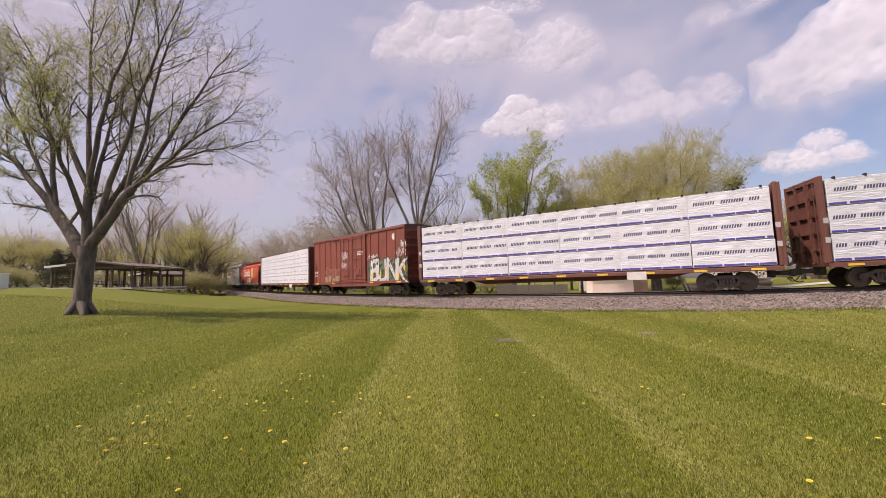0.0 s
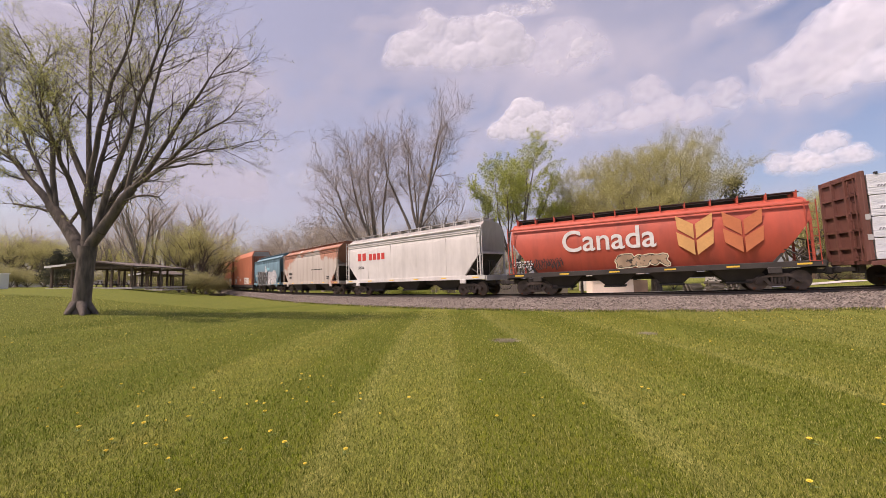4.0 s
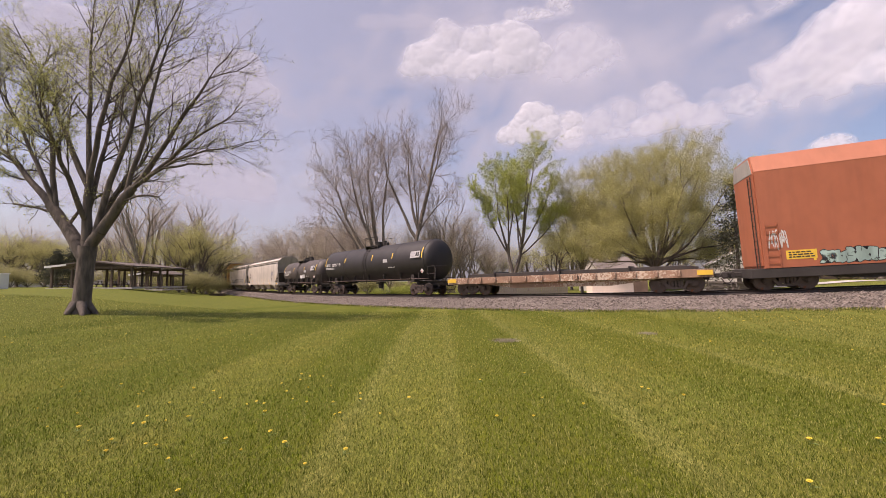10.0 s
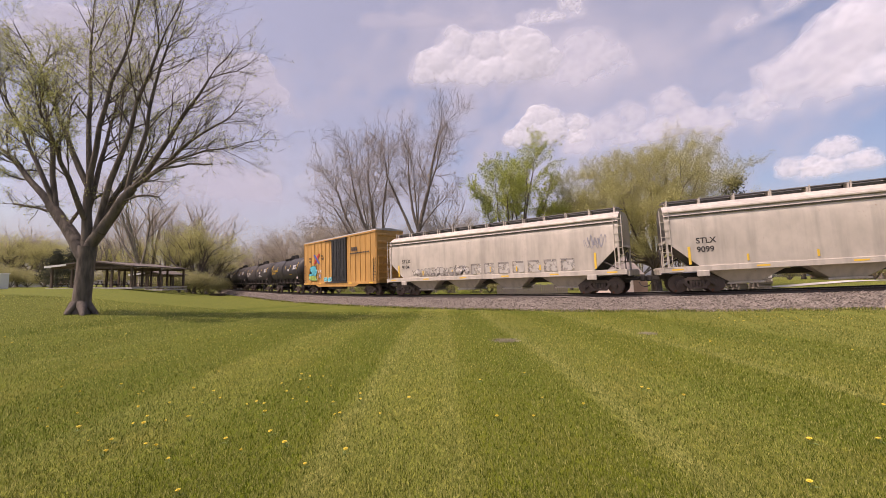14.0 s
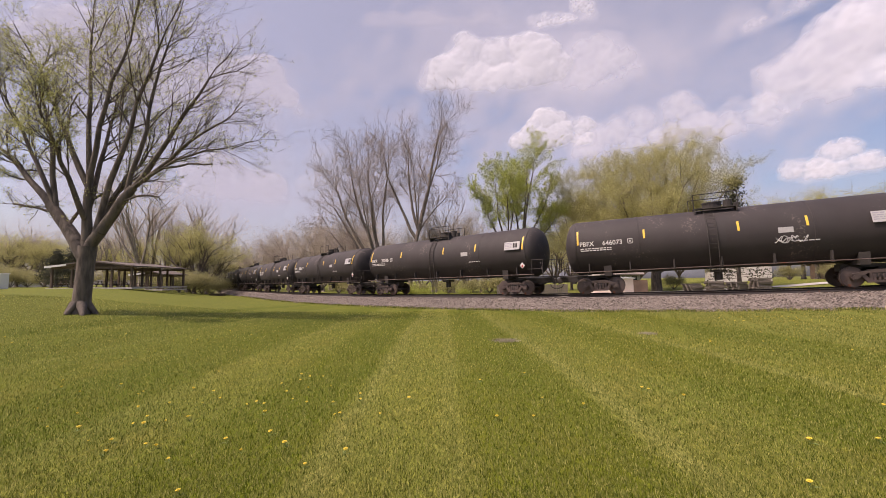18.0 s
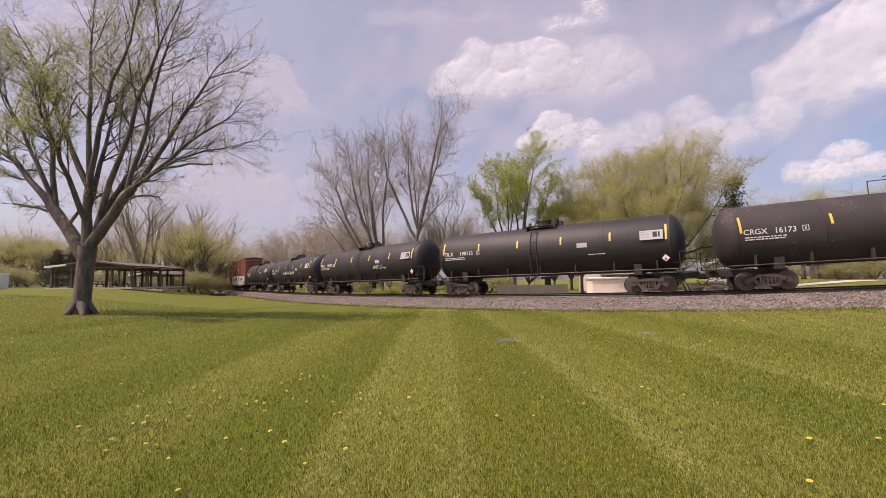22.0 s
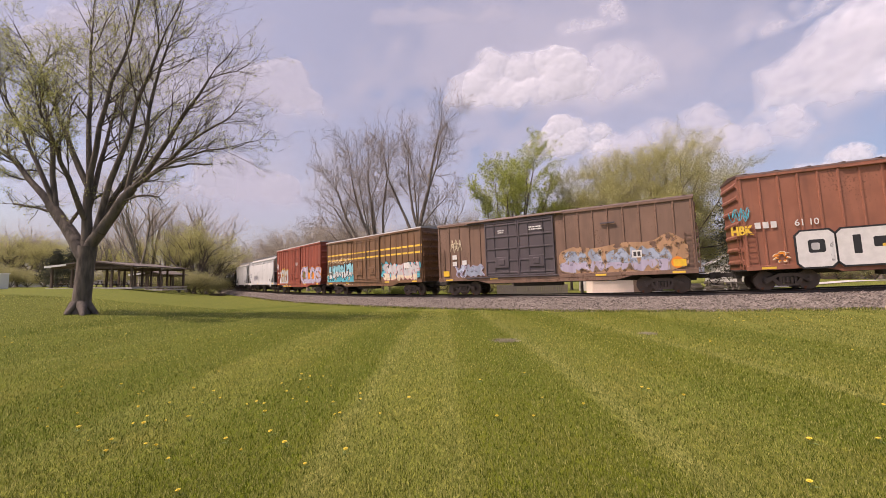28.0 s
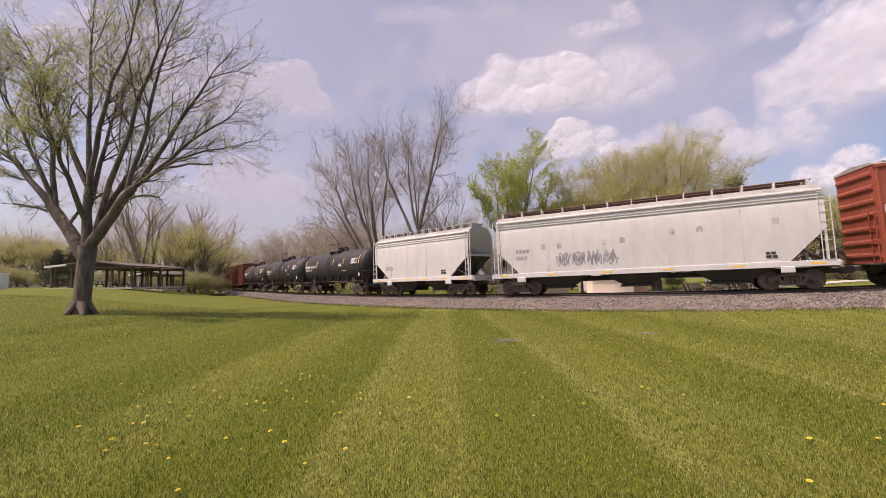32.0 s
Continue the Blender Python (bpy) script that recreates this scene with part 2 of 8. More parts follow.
def blade_material():
    m, n, l, b = material("grass_blades", 0.8)
    b.inputs["Specular IOR Level"].default_value = .2
    g = n.new("ShaderNodeNewGeometry")
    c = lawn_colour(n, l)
    rnd = g.outputs["Random Per Island"]
    c = mix(n, l, ramp(n, l, rnd, .35, .0).outputs[0], c, (0.05, 0.08, 0.005))
    c = mix(n, l, ramp(n, l, rnd, .6, 1.25).outputs[0], c, (0.56, 0.52, 0.18))
    l.new(c, b.inputs["Base Color"])
    t = n.new("ShaderNodeBsdfTranslucent")
    l.new(c, t.inputs["Color"])
    s = n.new("ShaderNodeMixShader"); s.inputs[0].default_value = .35
    l.new(b.outputs[0], s.inputs[1]); l.new(t.outputs[0], s.inputs[2]); l.new(s.outputs[0], n["Material Output"].inputs[0])
    return m


def stones_material():
    m, n, l, b = material("ballast_stone", 0.9)
    tc = n.new("ShaderNodeTexCoord")
    v = n.new("ShaderNodeTexVoronoi"); v.inputs["Scale"].default_value = 17.0
    l.new(tc.outputs["Object"], v.inputs["Vector"])
    big = noise_node(n, l, 0.8, 3.0)
    g = n.new("ShaderNodeSeparateColor"); l.new(v.outputs["Color"], g.inputs[0])
    c = mix(n, l, g.outputs[0], (0.065, 0.053, 0.043), (0.33, 0.28, 0.24))
    c = mix(n, l, ramp(n, l, big.outputs[0], 0.4, 0.75).outputs[0], c, (0.17, 0.138, 0.115))
    l.new(c, b.inputs["Base Color"])
    bump(n, l, v.outputs["Distance"], b, 0.9, 0.05)
    return m


def loose_stone_material():
    m, n, l, b = material("loose_stone", 0.9)
    g = n.new("ShaderNodeNewGeometry")
    c = mix(n, l, g.outputs["Random Per Island"], (0.06, 0.049, 0.04), (0.38, 0.325, 0.28))
    t = noise_node(n, l, 30.0, 3.0)
    c = mix(n, l, ramp(n, l, t.outputs[0], 0.4, 0.8).outputs[0], c, (0.2, 0.16, 0.15))
    l.new(c, b.inputs["Base Color"])
    return m


def leaf_material(name, dark, light, trans=0.35):
    m, n, l, b = material(name, 0.7)
    g = n.new("ShaderNodeNewGeometry")
    c = mix(n, l, g.outputs["Random Per Island"], dark, light)
    l.new(c, b.inputs["Base Color"])
    t = n.new("ShaderNodeBsdfTranslucent")
    l.new(c, t.inputs["Color"])
    s = n.new("ShaderNodeMixShader"); s.inputs[0].default_value = trans
    out = n["Material Output"]
    l.new(b.outputs[0], s.inputs[1]); l.new(t.outputs[0], s.inputs[2]); l.new(s.outputs[0], out.inputs[0])
    return m


def bark_material(name, dark, light):
    m, n, l, b = material(name, 0.9)
    t = noise_node(n, l, 7.0, 6.0, (1.0, 1.0, 0.22))
    t2 = noise_node(n, l, 0.7, 3.0)
    c = mix(n, l, ramp(n, l, t.outputs[0], 0.35, 0.68).outputs[0], dark, light)
    c = mix(n, l, ramp(n, l, t2.outputs[0], 0.4, 0.8).outputs[0], c, tuple(x * 0.7 for x in light))
    l.new(c, b.inputs["Base Color"])
    bump(n, l, t.outputs[0], b, 0.8, 0.05)
    return m


M_LAWN = lawn_material()
M_BALLAST = stones_material()
M_LOOSE = loose_stone_material()
M_BARK = bark_material("grey_bark", (0.055, 0.044, 0.037), (0.175, 0.14, 0.115))
M_BARK_MID = bark_material("brown_grey_bark", (0.1, 0.08, 0.065), (0.27, 0.22, 0.18))
M_TWIG_BROWN = plain("brown_twigs", (0.29, 0.235, 0.195), 0.9, grain=4.0)
M_BARK_PALE = bark_material("pale_bark", (0.17, 0.14, 0.115), (0.4, 0.335, 0.28))
M_TWIG_OLIVE = plain("olive_twigs", (0.24, 0.21, 0.13), 0.9, grain=4.0)
M_TWIG = plain("twigs", (0.45, 0.38, 0.325), 0.9, grain=4.0)
M_LEAF_ELM = leaf_material("new_elm_leaves", (0.26, 0.28, 0.08), (0.5, 0.5, 0.2), .5)
M_LEAF_GREEN = leaf_material("fresh_green_leaves", (0.26, 0.31, 0.05), (0.52, 0.55, 0.15), .5)
M_LEAF_BUD = leaf_material("yellow_green_buds", (0.36, 0.34, 0.12), (0.58, 0.55, 0.25), .5)
M_LEAF_BROWN = leaf_material("brown_buds", (0.38, 0.32, 0.23), (0.56, 0.49, 0.36), .5)
M_LEAF_DARK = leaf_material("dark_evergreen", (0.03, 0.036, 0.02), (0.1, 0.1, 0.06), 0.15)
M_SHRUB = leaf_material("shrub_leaves", (0.25, 0.24, 0.1), (0.45, 0.42, 0.2), .5)
M_BLADE = blade_material()

# ---- ground sheet ----
def axis(lo, hi, step):
    a = np.arange(lo, hi + step / 2, step)
    t = np.cumsum(step * 1.35 ** np.arange(1, 26))
    t = t[t < 3800]
    return np.concatenate([lo - t[::-1], a, hi + t])


_gx, _gy = axis(-70.0, 46.0, 0.7), axis(-8.0, 110.0, 0.7)
_X, _Y = np.meshgrid(_gx, _gy, indexing="ij")
_Z = ground_z(_X.ravel(), _Y.ravel())
_ids = np.arange(_X.size).reshape(_X.shape)
_q = np.stack([_ids[:-1, :-1], _ids[1:, :-1], _ids[1:, 1:], _ids[:-1, 1:]], -1).reshape(-1, 4)
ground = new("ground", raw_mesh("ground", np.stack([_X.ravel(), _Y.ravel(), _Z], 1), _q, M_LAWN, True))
tagged(ground, "striped mown green lawn with dry patches, sloping to the railway", "lawn", kind="structure")

# ---- ballast bed ----
_rs = np.concatenate([np.arange(-330, -90, 4.0), np.arange(-90, 40, 0.5), np.arange(40, 300, 6.0)])
_prof = [(4.3, -0.92), (3.9, -0.80), (3.2, -0.60), (2.5, -0.38), (1.95, -0.24), (1.3, -0.2), (0.0, -0.2), (-1.3, -0.2), (-1.95, -0.24), (-2.8, -0.55), (-3.6, -0.8)]
_rng = np.random.default_rng(5)
_narrow = np.interp(_rs, [-75, -28], [.45, 1.0])      # the bank is slimmer away round the bend
_bv = np.concatenate([on_track(_rs, np.where(a > 1.95, 1.95 + (a - 1.95) * _narrow, a), b)[:, None] for a, b in _prof], 1)
_bv[:, :, 2] += _rng.normal(0, 0.02, _bv.shape[:2])
_bv[:, 0, :2] += _rng.normal(0, 0.16, (len(_rs), 2))
_n2 = len(_prof)
_bi = np.arange(len(_rs) * _n2).reshape(len(_rs), _n2)
_bq = np.stack([_bi[:-1, :-1], _bi[:-1, 1:], _bi[1:, 1:], _bi[1:, :-1]], -1).reshape(-1, 4)
ballast = new("ballast", raw_mesh("ballast", _bv.reshape(-1, 3), _bq[:, ::-1], M_BALLAST, True))
tagged(ballast, "bank of crushed pinkish-grey stone under the railway line", "ballast", kind="structure")


def scatter_stones():
    r = np.random.default_rng(8)
    n = 20000
    s = r.uniform(-92, 6, n)
    side = r.uniform(1.2, 4.4, n)
    slim = np.interp(s, [-75, -28], [.45, 1.0])
    up = np.interp(side, [1.3, 1.95, 2.5, 3.2, 3.9, 4.5], [-0.2, -0.24, -0.38, -0.60, -0.80, -0.86])
    side = np.where(side > 1.95, 1.95 + (side - 1.95) * slim, side)
    p = on_track(s, 0, 0)
    h = np.interp(s, _S, _h)
    p[:, 0] += side * np.sin(h); p[:, 1] -= side * np.cos(h); p[:, 2] += up
    size = r.uniform(0.025, 0.06, n)
    base = np.array([(1, 0, 0), (-1, 0, 0), (0, 1, 0), (0, -1, 0), (0, 0, 1), (0, 0, -1)], float)
    tri = np.array([(0, 2, 4), (2, 1, 4), (1, 3, 4), (3, 0, 4), (2, 0, 5), (1, 2, 5), (3, 1, 5), (0, 3, 5)])
    v = base[None] * (size[:, None, None] * r.uniform(0.6, 1.3, (n, 6, 1)))
    a = r.uniform(0, 6.28, n)
    c, q = np.cos(a)[:, None], np.sin(a)[:, None]
    v = np.stack([v[..., 0] * c - v[..., 1] * q, v[..., 0] * q + v[..., 1] * c, v[..., 2] * 0.8], -1) + p[:, None]
    f = (tri[None] + 6 * np.arange(n)[:, None, None]).reshape(-1, 3)
    ob = new("loose_stones", raw_mesh("loose_stones", v.reshape(-1, 3), f, M_LOOSE))
    tagged(ob, "loose angular pinkish-grey stones on the railway bank", "gravel", kind="stuff")


scatter_stones()

# ---- rails and ties ----
M_RAIL = weathered("rail_steel", (0.036, 0.027, 0.023), rust_amt=0.25, rough=0.5, metal=0.3)
M_RAILTOP = plain("polished_rail_head", (0.42, 0.4, 0.38), 0.25, 0.9, grain=3.0, vary=0.1, bumpy=0.02)
M_TIE = plain("creosoted_tie", (0.075, 0.055, 0.042), 0.9, grain=12.0, vary=0.35, bumpy=0.5)


def build_rails():
    ss = np.concatenate([np.arange(-330, -90, 4.0), np.arange(-90, 40, 1.0), np.arange(40, 300, 6.0)])
    for side, nm in ((0.7525, "rail"), (-0.7525, "rail")):
        prof = [(-0.07, -0.17), (-0.07, -0.155), (-0.012, -0.13), (-0.012, -0.045), (-0.036, -0.035), (-0.036, -0.003), (0.036, -0.003), (0.036, -0.035), (0.012, -0.045), (0.012, -0.13), (0.07, -0.155), (0.07, -0.17)]
        v = np.concatenate([on_track(ss, side + a, b)[:, None] for a, b in prof], 1)
        k = len(prof)
        i = np.arange(len(ss) * k).reshape(len(ss), k)
        j = np.roll(i, -1, 1)
        q = np.stack([i[:-1], j[:-1], j[1:], i[1:]], -1).reshape(-1, 4)
        ob = new(nm, raw_mesh(nm, v.reshape(-1, 3), q, M_RAIL))
        tagged(ob, "long rusty steel rail with a polished running top", "rail", "rails of the line")
        top = np.concatenate([on_track(ss, side + a, b)[:, None] for a, b in ((-0.03, -0.001), (0.03, -0.001))], 1)
        i = np.arange(len(ss) * 2).reshape(len(ss), 2)
        q = np.stack([i[:-1, 0], i[:-1, 1], i[1:, 1], i[1:, 0]], -1)
        part("running_surface", raw_mesh("running_surface", top.reshape(-1, 3), q, M_RAILTOP), None, ob, "bright polished steel")


build_rails()


def build_ties():
    me = Geo().box(-0.115, 0.115, -1.3, 1.3, -0.36, -0.165, 0.015).mesh("tie", M_TIE)
    plate = Geo().box(-0.09, 0.09, -0.12, 0.12, -0.166, -0.155, 0.004).mesh("tie_plate", M_RAIL)
    spike = Geo().box(-0.02, 0.02, -0.02, 0.02, -0.16, -0.12, 0.004).mesh("spike", M_RAIL)
    r = random.Random(3)
    for i in range(150):
        s = -58 + i * 0.52
        p = on_track(s, 0, 0)
        h = float(np.interp(s, _S, _h))
        tie = new("railway_tie", me)
        tie.matrix_basis = pose(p[0], p[1], p[2] - r.uniform(0, 0.012), math.degrees(-CANT), 0, math.degrees(h) + r.uniform(-1.2, 1.2))
        tagged(tie, "dark creosoted wooden tie bedded in stone", "railway tie", "ties under the rails")
        part("tie_plate", plate, None, tie, at=(0, -0.7525, 0))
        part("spike", spike, None, tie, at=(0.05, -0.86, 0))


build_ties()

# ---- train materials ----
M_UNDER = plain("grimy_underframe_and_shade", (0.045, 0.038, 0.034), 0.8, grain=14.0, vary=0.3)
M_WHEEL = weathered("wheel_steel", (0.11, 0.08, 0.07), rust_amt=0.5, rough=0.55, metal=0.35)
M_TANK = weathered("black_tank_paint", (0.018, 0.0142, 0.0145), rust=(0.08, 0.06, 0.05), rust_amt=0.2, grime=0.3, rough=0.6)
M_TANK_BROWN = weathered("sooty_brown_tank", (0.07, 0.055, 0.048), rust=(0.15, 0.10, 0.07), rust_amt=0.45, grime=0.5, rough=0.6)
M_TANK_DUSTY = weathered("dusty_black_tank", (0.033, 0.0255, 0.025), rust=(0.14, 0.11, 0.095), rust_amt=0.4, grime=0.4, rough=0.75)
M_YEL = plain("yellow_reflector", (0.78, 0.5, 0.06), 0.45, grain=8.0, vary=0.1)
M_WHITE_INK = plain("white_lettering", (0.64, 0.62, 0.6), 0.7, grain=40.0, vary=0.12)
M_DARK_INK = plain("dark_lettering", (0.035, 0.03, 0.03), 0.7, grain=40.0, vary=0.2)
M_RED_INK = plain("red_lettering", (0.5, 0.04, 0.03), 0.6, grain=40.0)
M_YEL_INK = plain("yellow_lettering", (0.75, 0.45, 0.03), 0.6, grain=40.0)
M_ORANGE = plain("orange_paint", (0.8, 0.25, 0.02), 0.6, grain=20.0)
M_BLACK = plain("black_spray", (0.02, 0.02, 0.022), 0.6, grain=20.0)
M_BOX_RED = weathered("boxcar_oxide_red", (0.235, 0.056, 0.034), rust=(0.1, 0.035, 0.02), rust_amt=0.38, grime=0.6)
M_BOX_SALMON = weathered("faded_oxide_boxcar", (0.31, 0.115, 0.068), rust=(0.17, 0.065, 0.035), rust_amt=0.4, grime=0.55)
M_BOX_BROWN = weathered("rusty_brown_boxcar", (0.21, 0.12, 0.082), rust=(0.12, 0.06, 0.035), rust_amt=0.5, grime=0.5)
M_BOX_UMBER = weathered("dark_ochre_boxcar", (0.19, 0.095, 0.045), rust=(0.1, 0.045, 0.02), rust_amt=0.5, grime=0.5)
M_DOOR_DARK = weathered("dark_purple_door", (0.08, 0.062, 0.07), rust_amt=0.3, grime=0.4)
M_BOX_YEL = weathered("ochre_yellow_boxcar", (0.5, 0.265, 0.07), rust=(0.2, 0.09, 0.04), rust_amt=0.2, grime=0.3)
M_BOX_CRIMSON = weathered("bright_red_boxcar", (0.31, 0.068, 0.036), rust=(0.15, 0.04, 0.02), rust_amt=0.3, grime=0.5)
M_ROOF = weathered("galvanised_roof", (0.42, 0.39, 0.36), rust=(0.28, 0.2, 0.15), rust_amt=0.35, grime=0.3, rough=0.5, metal=0.2)
M_DULL_ROOF = weathered("dull_roof_sheet", (0.36, 0.335, 0.3), rust=(0.28, 0.19, 0.13), rust_amt=0.25, grime=0.5)
M_ROOF_BROWN = weathered("dull_brown_roof", (0.1, 0.055, 0.042), rust=(0.16, 0.1, 0.07), rust_amt=0.4, grime=0.4)
M_HOP_WHITE = weathered("white_hopper_paint", (0.56, 0.55, 0.54), rust=(0.42, 0.26, 0.17), rust_amt=0.06, grime=0.12, fade=0.06)
M_HOP_GREY = weathered("pale_grey_hopper_paint", (0.58, 0.56, 0.54), rust=(0.36, 0.2, 0.12), rust_amt=0.1, grime=0.2, fade=0.08)
M_HOP_BEIGE = weathered("beige_hopper_paint", (0.52, 0.46, 0.4), rust=(0.3, 0.18, 0.11), rust_amt=0.22, grime=0.4)
M_TAN_SPRAY = spray("tan_spray", (0.36, 0.25, 0.16))
M_DKGREEN = plain("dark_green_spray", (0.05, 0.07, 0.05), 0.7, grain=12.0)
M_NAVY = plain("navy_print", (0.09, 0.09, 0.17), 0.6, grain=30.0)
M_PLATE = plain("pale_plate", (0.44, 0.43, 0.43), 0.6, grain=14.0)
M_HOP_BLUE = weathered("faded_blue_hopper_paint", (0.135, 0.25, 0.305), rust=(0.17, 0.13, 0.11), rust_amt=0.36, grime=0.5)
M_HOP_RED = weathered("red_grain_car_paint", (0.46, 0.075, 0.04), rust=(0.2, 0.05, 0.03), rust_amt=0.25, grime=0.35)
M_TALL = weathered("salmon_oxide_panels", (0.40, 0.125, 0.062), rust=(0.28, 0.085, 0.045), rust_amt=0.15, grime=0.18, fade=0.06)
# the side's salmon made paler, for the sun falling on the roof slope
M_TALL_LIT = weathered("salmon_roof_sunlit", (0.52, 0.195, 0.115), rust=(0.5, 0.2, 0.12), rust_amt=0.1, grime=0.12, fade=0.06)
M_WRAP = None
M_DECK_RUST = weathered("rusty_deck_steel", (0.34, 0.2, 0.13), rust=(0.55, 0.44, 0.34), rust_amt=0.75, grime=0.4)
M_STAND_RED = weathered("brown_bulkhead", (0.16, 0.06, 0.045), rust_amt=0.4, grime=0.4)
M_PURPLE = plain("violet_print", (0.09, 0.07, 0.32), 0.55, grain=20.0)
M_GREYINK = plain("grey_print", (0.3, 0.29, 0.33), 0.6, grain=30.0)
M_TEAL = spray("turquoise_spray", (0.06, 0.42, 0.52))
M_PALE = spray("pale_grey_spray", (0.58, 0.57, 0.56))
M_PINK = spray("pink_spray", (0.62, 0.27, 0.26))
M_LIME = spray("lime_spray", (0.3, 0.42, 0.08))
M_LILAC = spray("lilac_spray", (0.42, 0.37, 0.48))
M_CREAM = spray("cream_spray", (0.7, 0.6, 0.42))


def wrap_material():
    """Plastic sheeting: taut creases running aslant, greyer in the folds and in broad patches."""
    m, n, l, b = material("white_plastic_wrap", 0.4)
    tc = n.new("ShaderNodeTexCoord")
    mp = n.new("ShaderNodeMapping"); mp.inputs["Rotation"].default_value = (0, radians(38), 0); mp.inputs["Scale"].default_value = (1.0, 1.0, 4.5)
    l.new(tc.outputs["Object"], mp.inputs[0])
    t = n.new("ShaderNodeTexNoise"); t.inputs["Scale"].default_value = 1.7; t.inputs["Detail"].default_value = 5.0; t.inputs["Distortion"].default_value = .8
    l.new(mp.outputs[0], t.inputs["Vector"])
    t2 = noise_node(n, l, 0.8, 3.0)
    t3 = noise_node(n, l, 7.0, 4.0, (1.6, 1.0, .7))
    c = mix(n, l, ramp(n, l, t.outputs[0], 0.35, 0.7).outputs[0], (0.60, 0.62, 0.68), (0.73, 0.75, 0.79))
    c = mix(n, l, ramp(n, l, t2.outputs[0], 0.55, 0.85).outputs[0], c, (0.54, 0.545, 0.57))
    l.new(c, b.inputs["Base Color"])
    h = n.new("ShaderNodeMath"); h.operation = "MULTIPLY_ADD"; h.inputs[1].default_value = .4
    l.new(t3.outputs[0], h.inputs[0]); l.new(t.outputs[0], h.inputs[2])
    bump(n, l, h.outputs[0], b, 0.75, 0.05)
    return m


def stained_hopper():
    """Cream paint with broad soft blooms of rust high up and near the ends."""
    m, n, l, b = material("rust_stained_hopper_paint", .65)
    tc = n.new("ShaderNodeTexCoord"); sep = n.new("ShaderNodeSeparateXYZ"); l.new(tc.outputs["Object"], sep.inputs[0])
    big = noise_node(n, l, .42, 3.0)
    fine = noise_node(n, l, 4.0, 6.0, (1.0, 1.0, .5))
    streak = noise_node(n, l, 1.0, 5.0, (2.4, 2.4, .15))
    up = n.new("ShaderNodeMapRange"); up.inputs[1].default_value, up.inputs[2].default_value, up.inputs[4].default_value = 2.6, 4.9, .42
    l.new(sep.outputs[2], up.inputs[0])
    ax = n.new("ShaderNodeMath"); ax.operation = "ABSOLUTE"; l.new(sep.outputs[0], ax.inputs[0])
    en = n.new("ShaderNodeMapRange"); en.inputs[1].default_value, en.inputs[2].default_value, en.inputs[4].default_value = 3.2, 7.2, .3
    l.new(ax.outputs[0], en.inputs[0])
    cur = big.outputs[0]
    for src, k in ((up.outputs[0], 1.0), (en.outputs[0], 1.0), (fine.outputs[0], .22)):
        a = n.new("ShaderNodeMath"); a.operation = "MULTIPLY_ADD"; a.inputs[1].default_value = k
        l.new(src, a.inputs[0]); l.new(cur, a.inputs[2]); cur = a.outputs[0]
    c = mix(n, l, ramp(n, l, streak.outputs[0], .45, .75).outputs[0], (0.43, 0.385, 0.345), (0.34, 0.295, 0.255))
    c = mix(n, l, ramp(n, l, cur, .93, 1.06).outputs[0], c, mix(n, l, fine.outputs[0], (0.26, 0.105, 0.065), (0.42, 0.21, 0.135)))
    l.new(c, b.inputs["Base Color"])
    bump(n, l, fine.outputs[0], b, .12, .01)
    return m


M_WRAP = wrap_material()
M_HOP_RUST = stained_hopper()

# ---- shared running gear ----
def side_frame_mesh():
    g = Geo()
    g.extrude([(-0.98, 0.62), (-0.72, 0.66), (-0.35, 0.8), (0.35, 0.8), (0.72, 0.66), (0.98, 0.62), (0.98, 0.42), (0.7, 0.40), (0.62, 0.5), (0.38, 0.64), (-0.38, 0.64), (-0.62, 0.5), (-0.7, 0.40), (-0.98, 0.42)], "y", -0.07, 0.07)
    g.extrude([(-0.62, 0.5), (-0.48, 0.57), (-0.3, 0.3), (0.3, 0.3), (0.48, 0.57), (0.62, 0.5), (0.42, 0.2), (-0.42, 0.2)], "y", -0.06, 0.06)
    for x in (-0.3, 0.3):
        g.box(x - 0.05, x + 0.05, -0.06, 0.06, 0.3, 0.66)
    for x in (-0.87, 0.87):
        g.cyl((x, -0.1, 0.47), (x, 0.12, 0.47), 0.15, 12)
        g.cyl((x, -0.14, 0.47), (x, -0.1, 0.47), 0.09, 8)
    for x in (-0.17, 0.0, 0.17):
        g.cyl((x, 0, 0.32), (x, 0, 0.6), 0.075, 8)
    return g.mesh("side_frame", M_WHEEL)


def wheel_mesh():
    g = Geo()
    prof = [(-0.07, 0.10), (-0.07, 0.42), (-0.065, 0.455), (0.045, 0.462), (0.05, 0.487), (0.075, 0.487), (0.075, 0.36), (0.03, 0.30), (0.02, 0.16), (0.075, 0.13), (0.075, 0.10)]
    n = 28
    for (a, ra), (b, rb) in zip(prof[:-1], prof[1:]):
        g.add([(ra * math.cos(2 * math.pi * i / n), a, ra * math.sin(2 * math.pi * i / n)) for i in range(n)] + [(rb * math.cos(2 * math.pi * i / n), b, rb * math.sin(2 * math.pi * i / n)) for i in range(n)], [(i, (i + 1) % n, n + (i + 1) % n, n + i) for i in range(n)])
    g.add([(0.36 * math.cos(2 * math.pi * i / n), -0.045, 0.36 * math.sin(2 * math.pi * i / n)) for i in range(n)], [tuple(range(n))])
    return g.mesh("wheel", M_WHEEL, True, True)


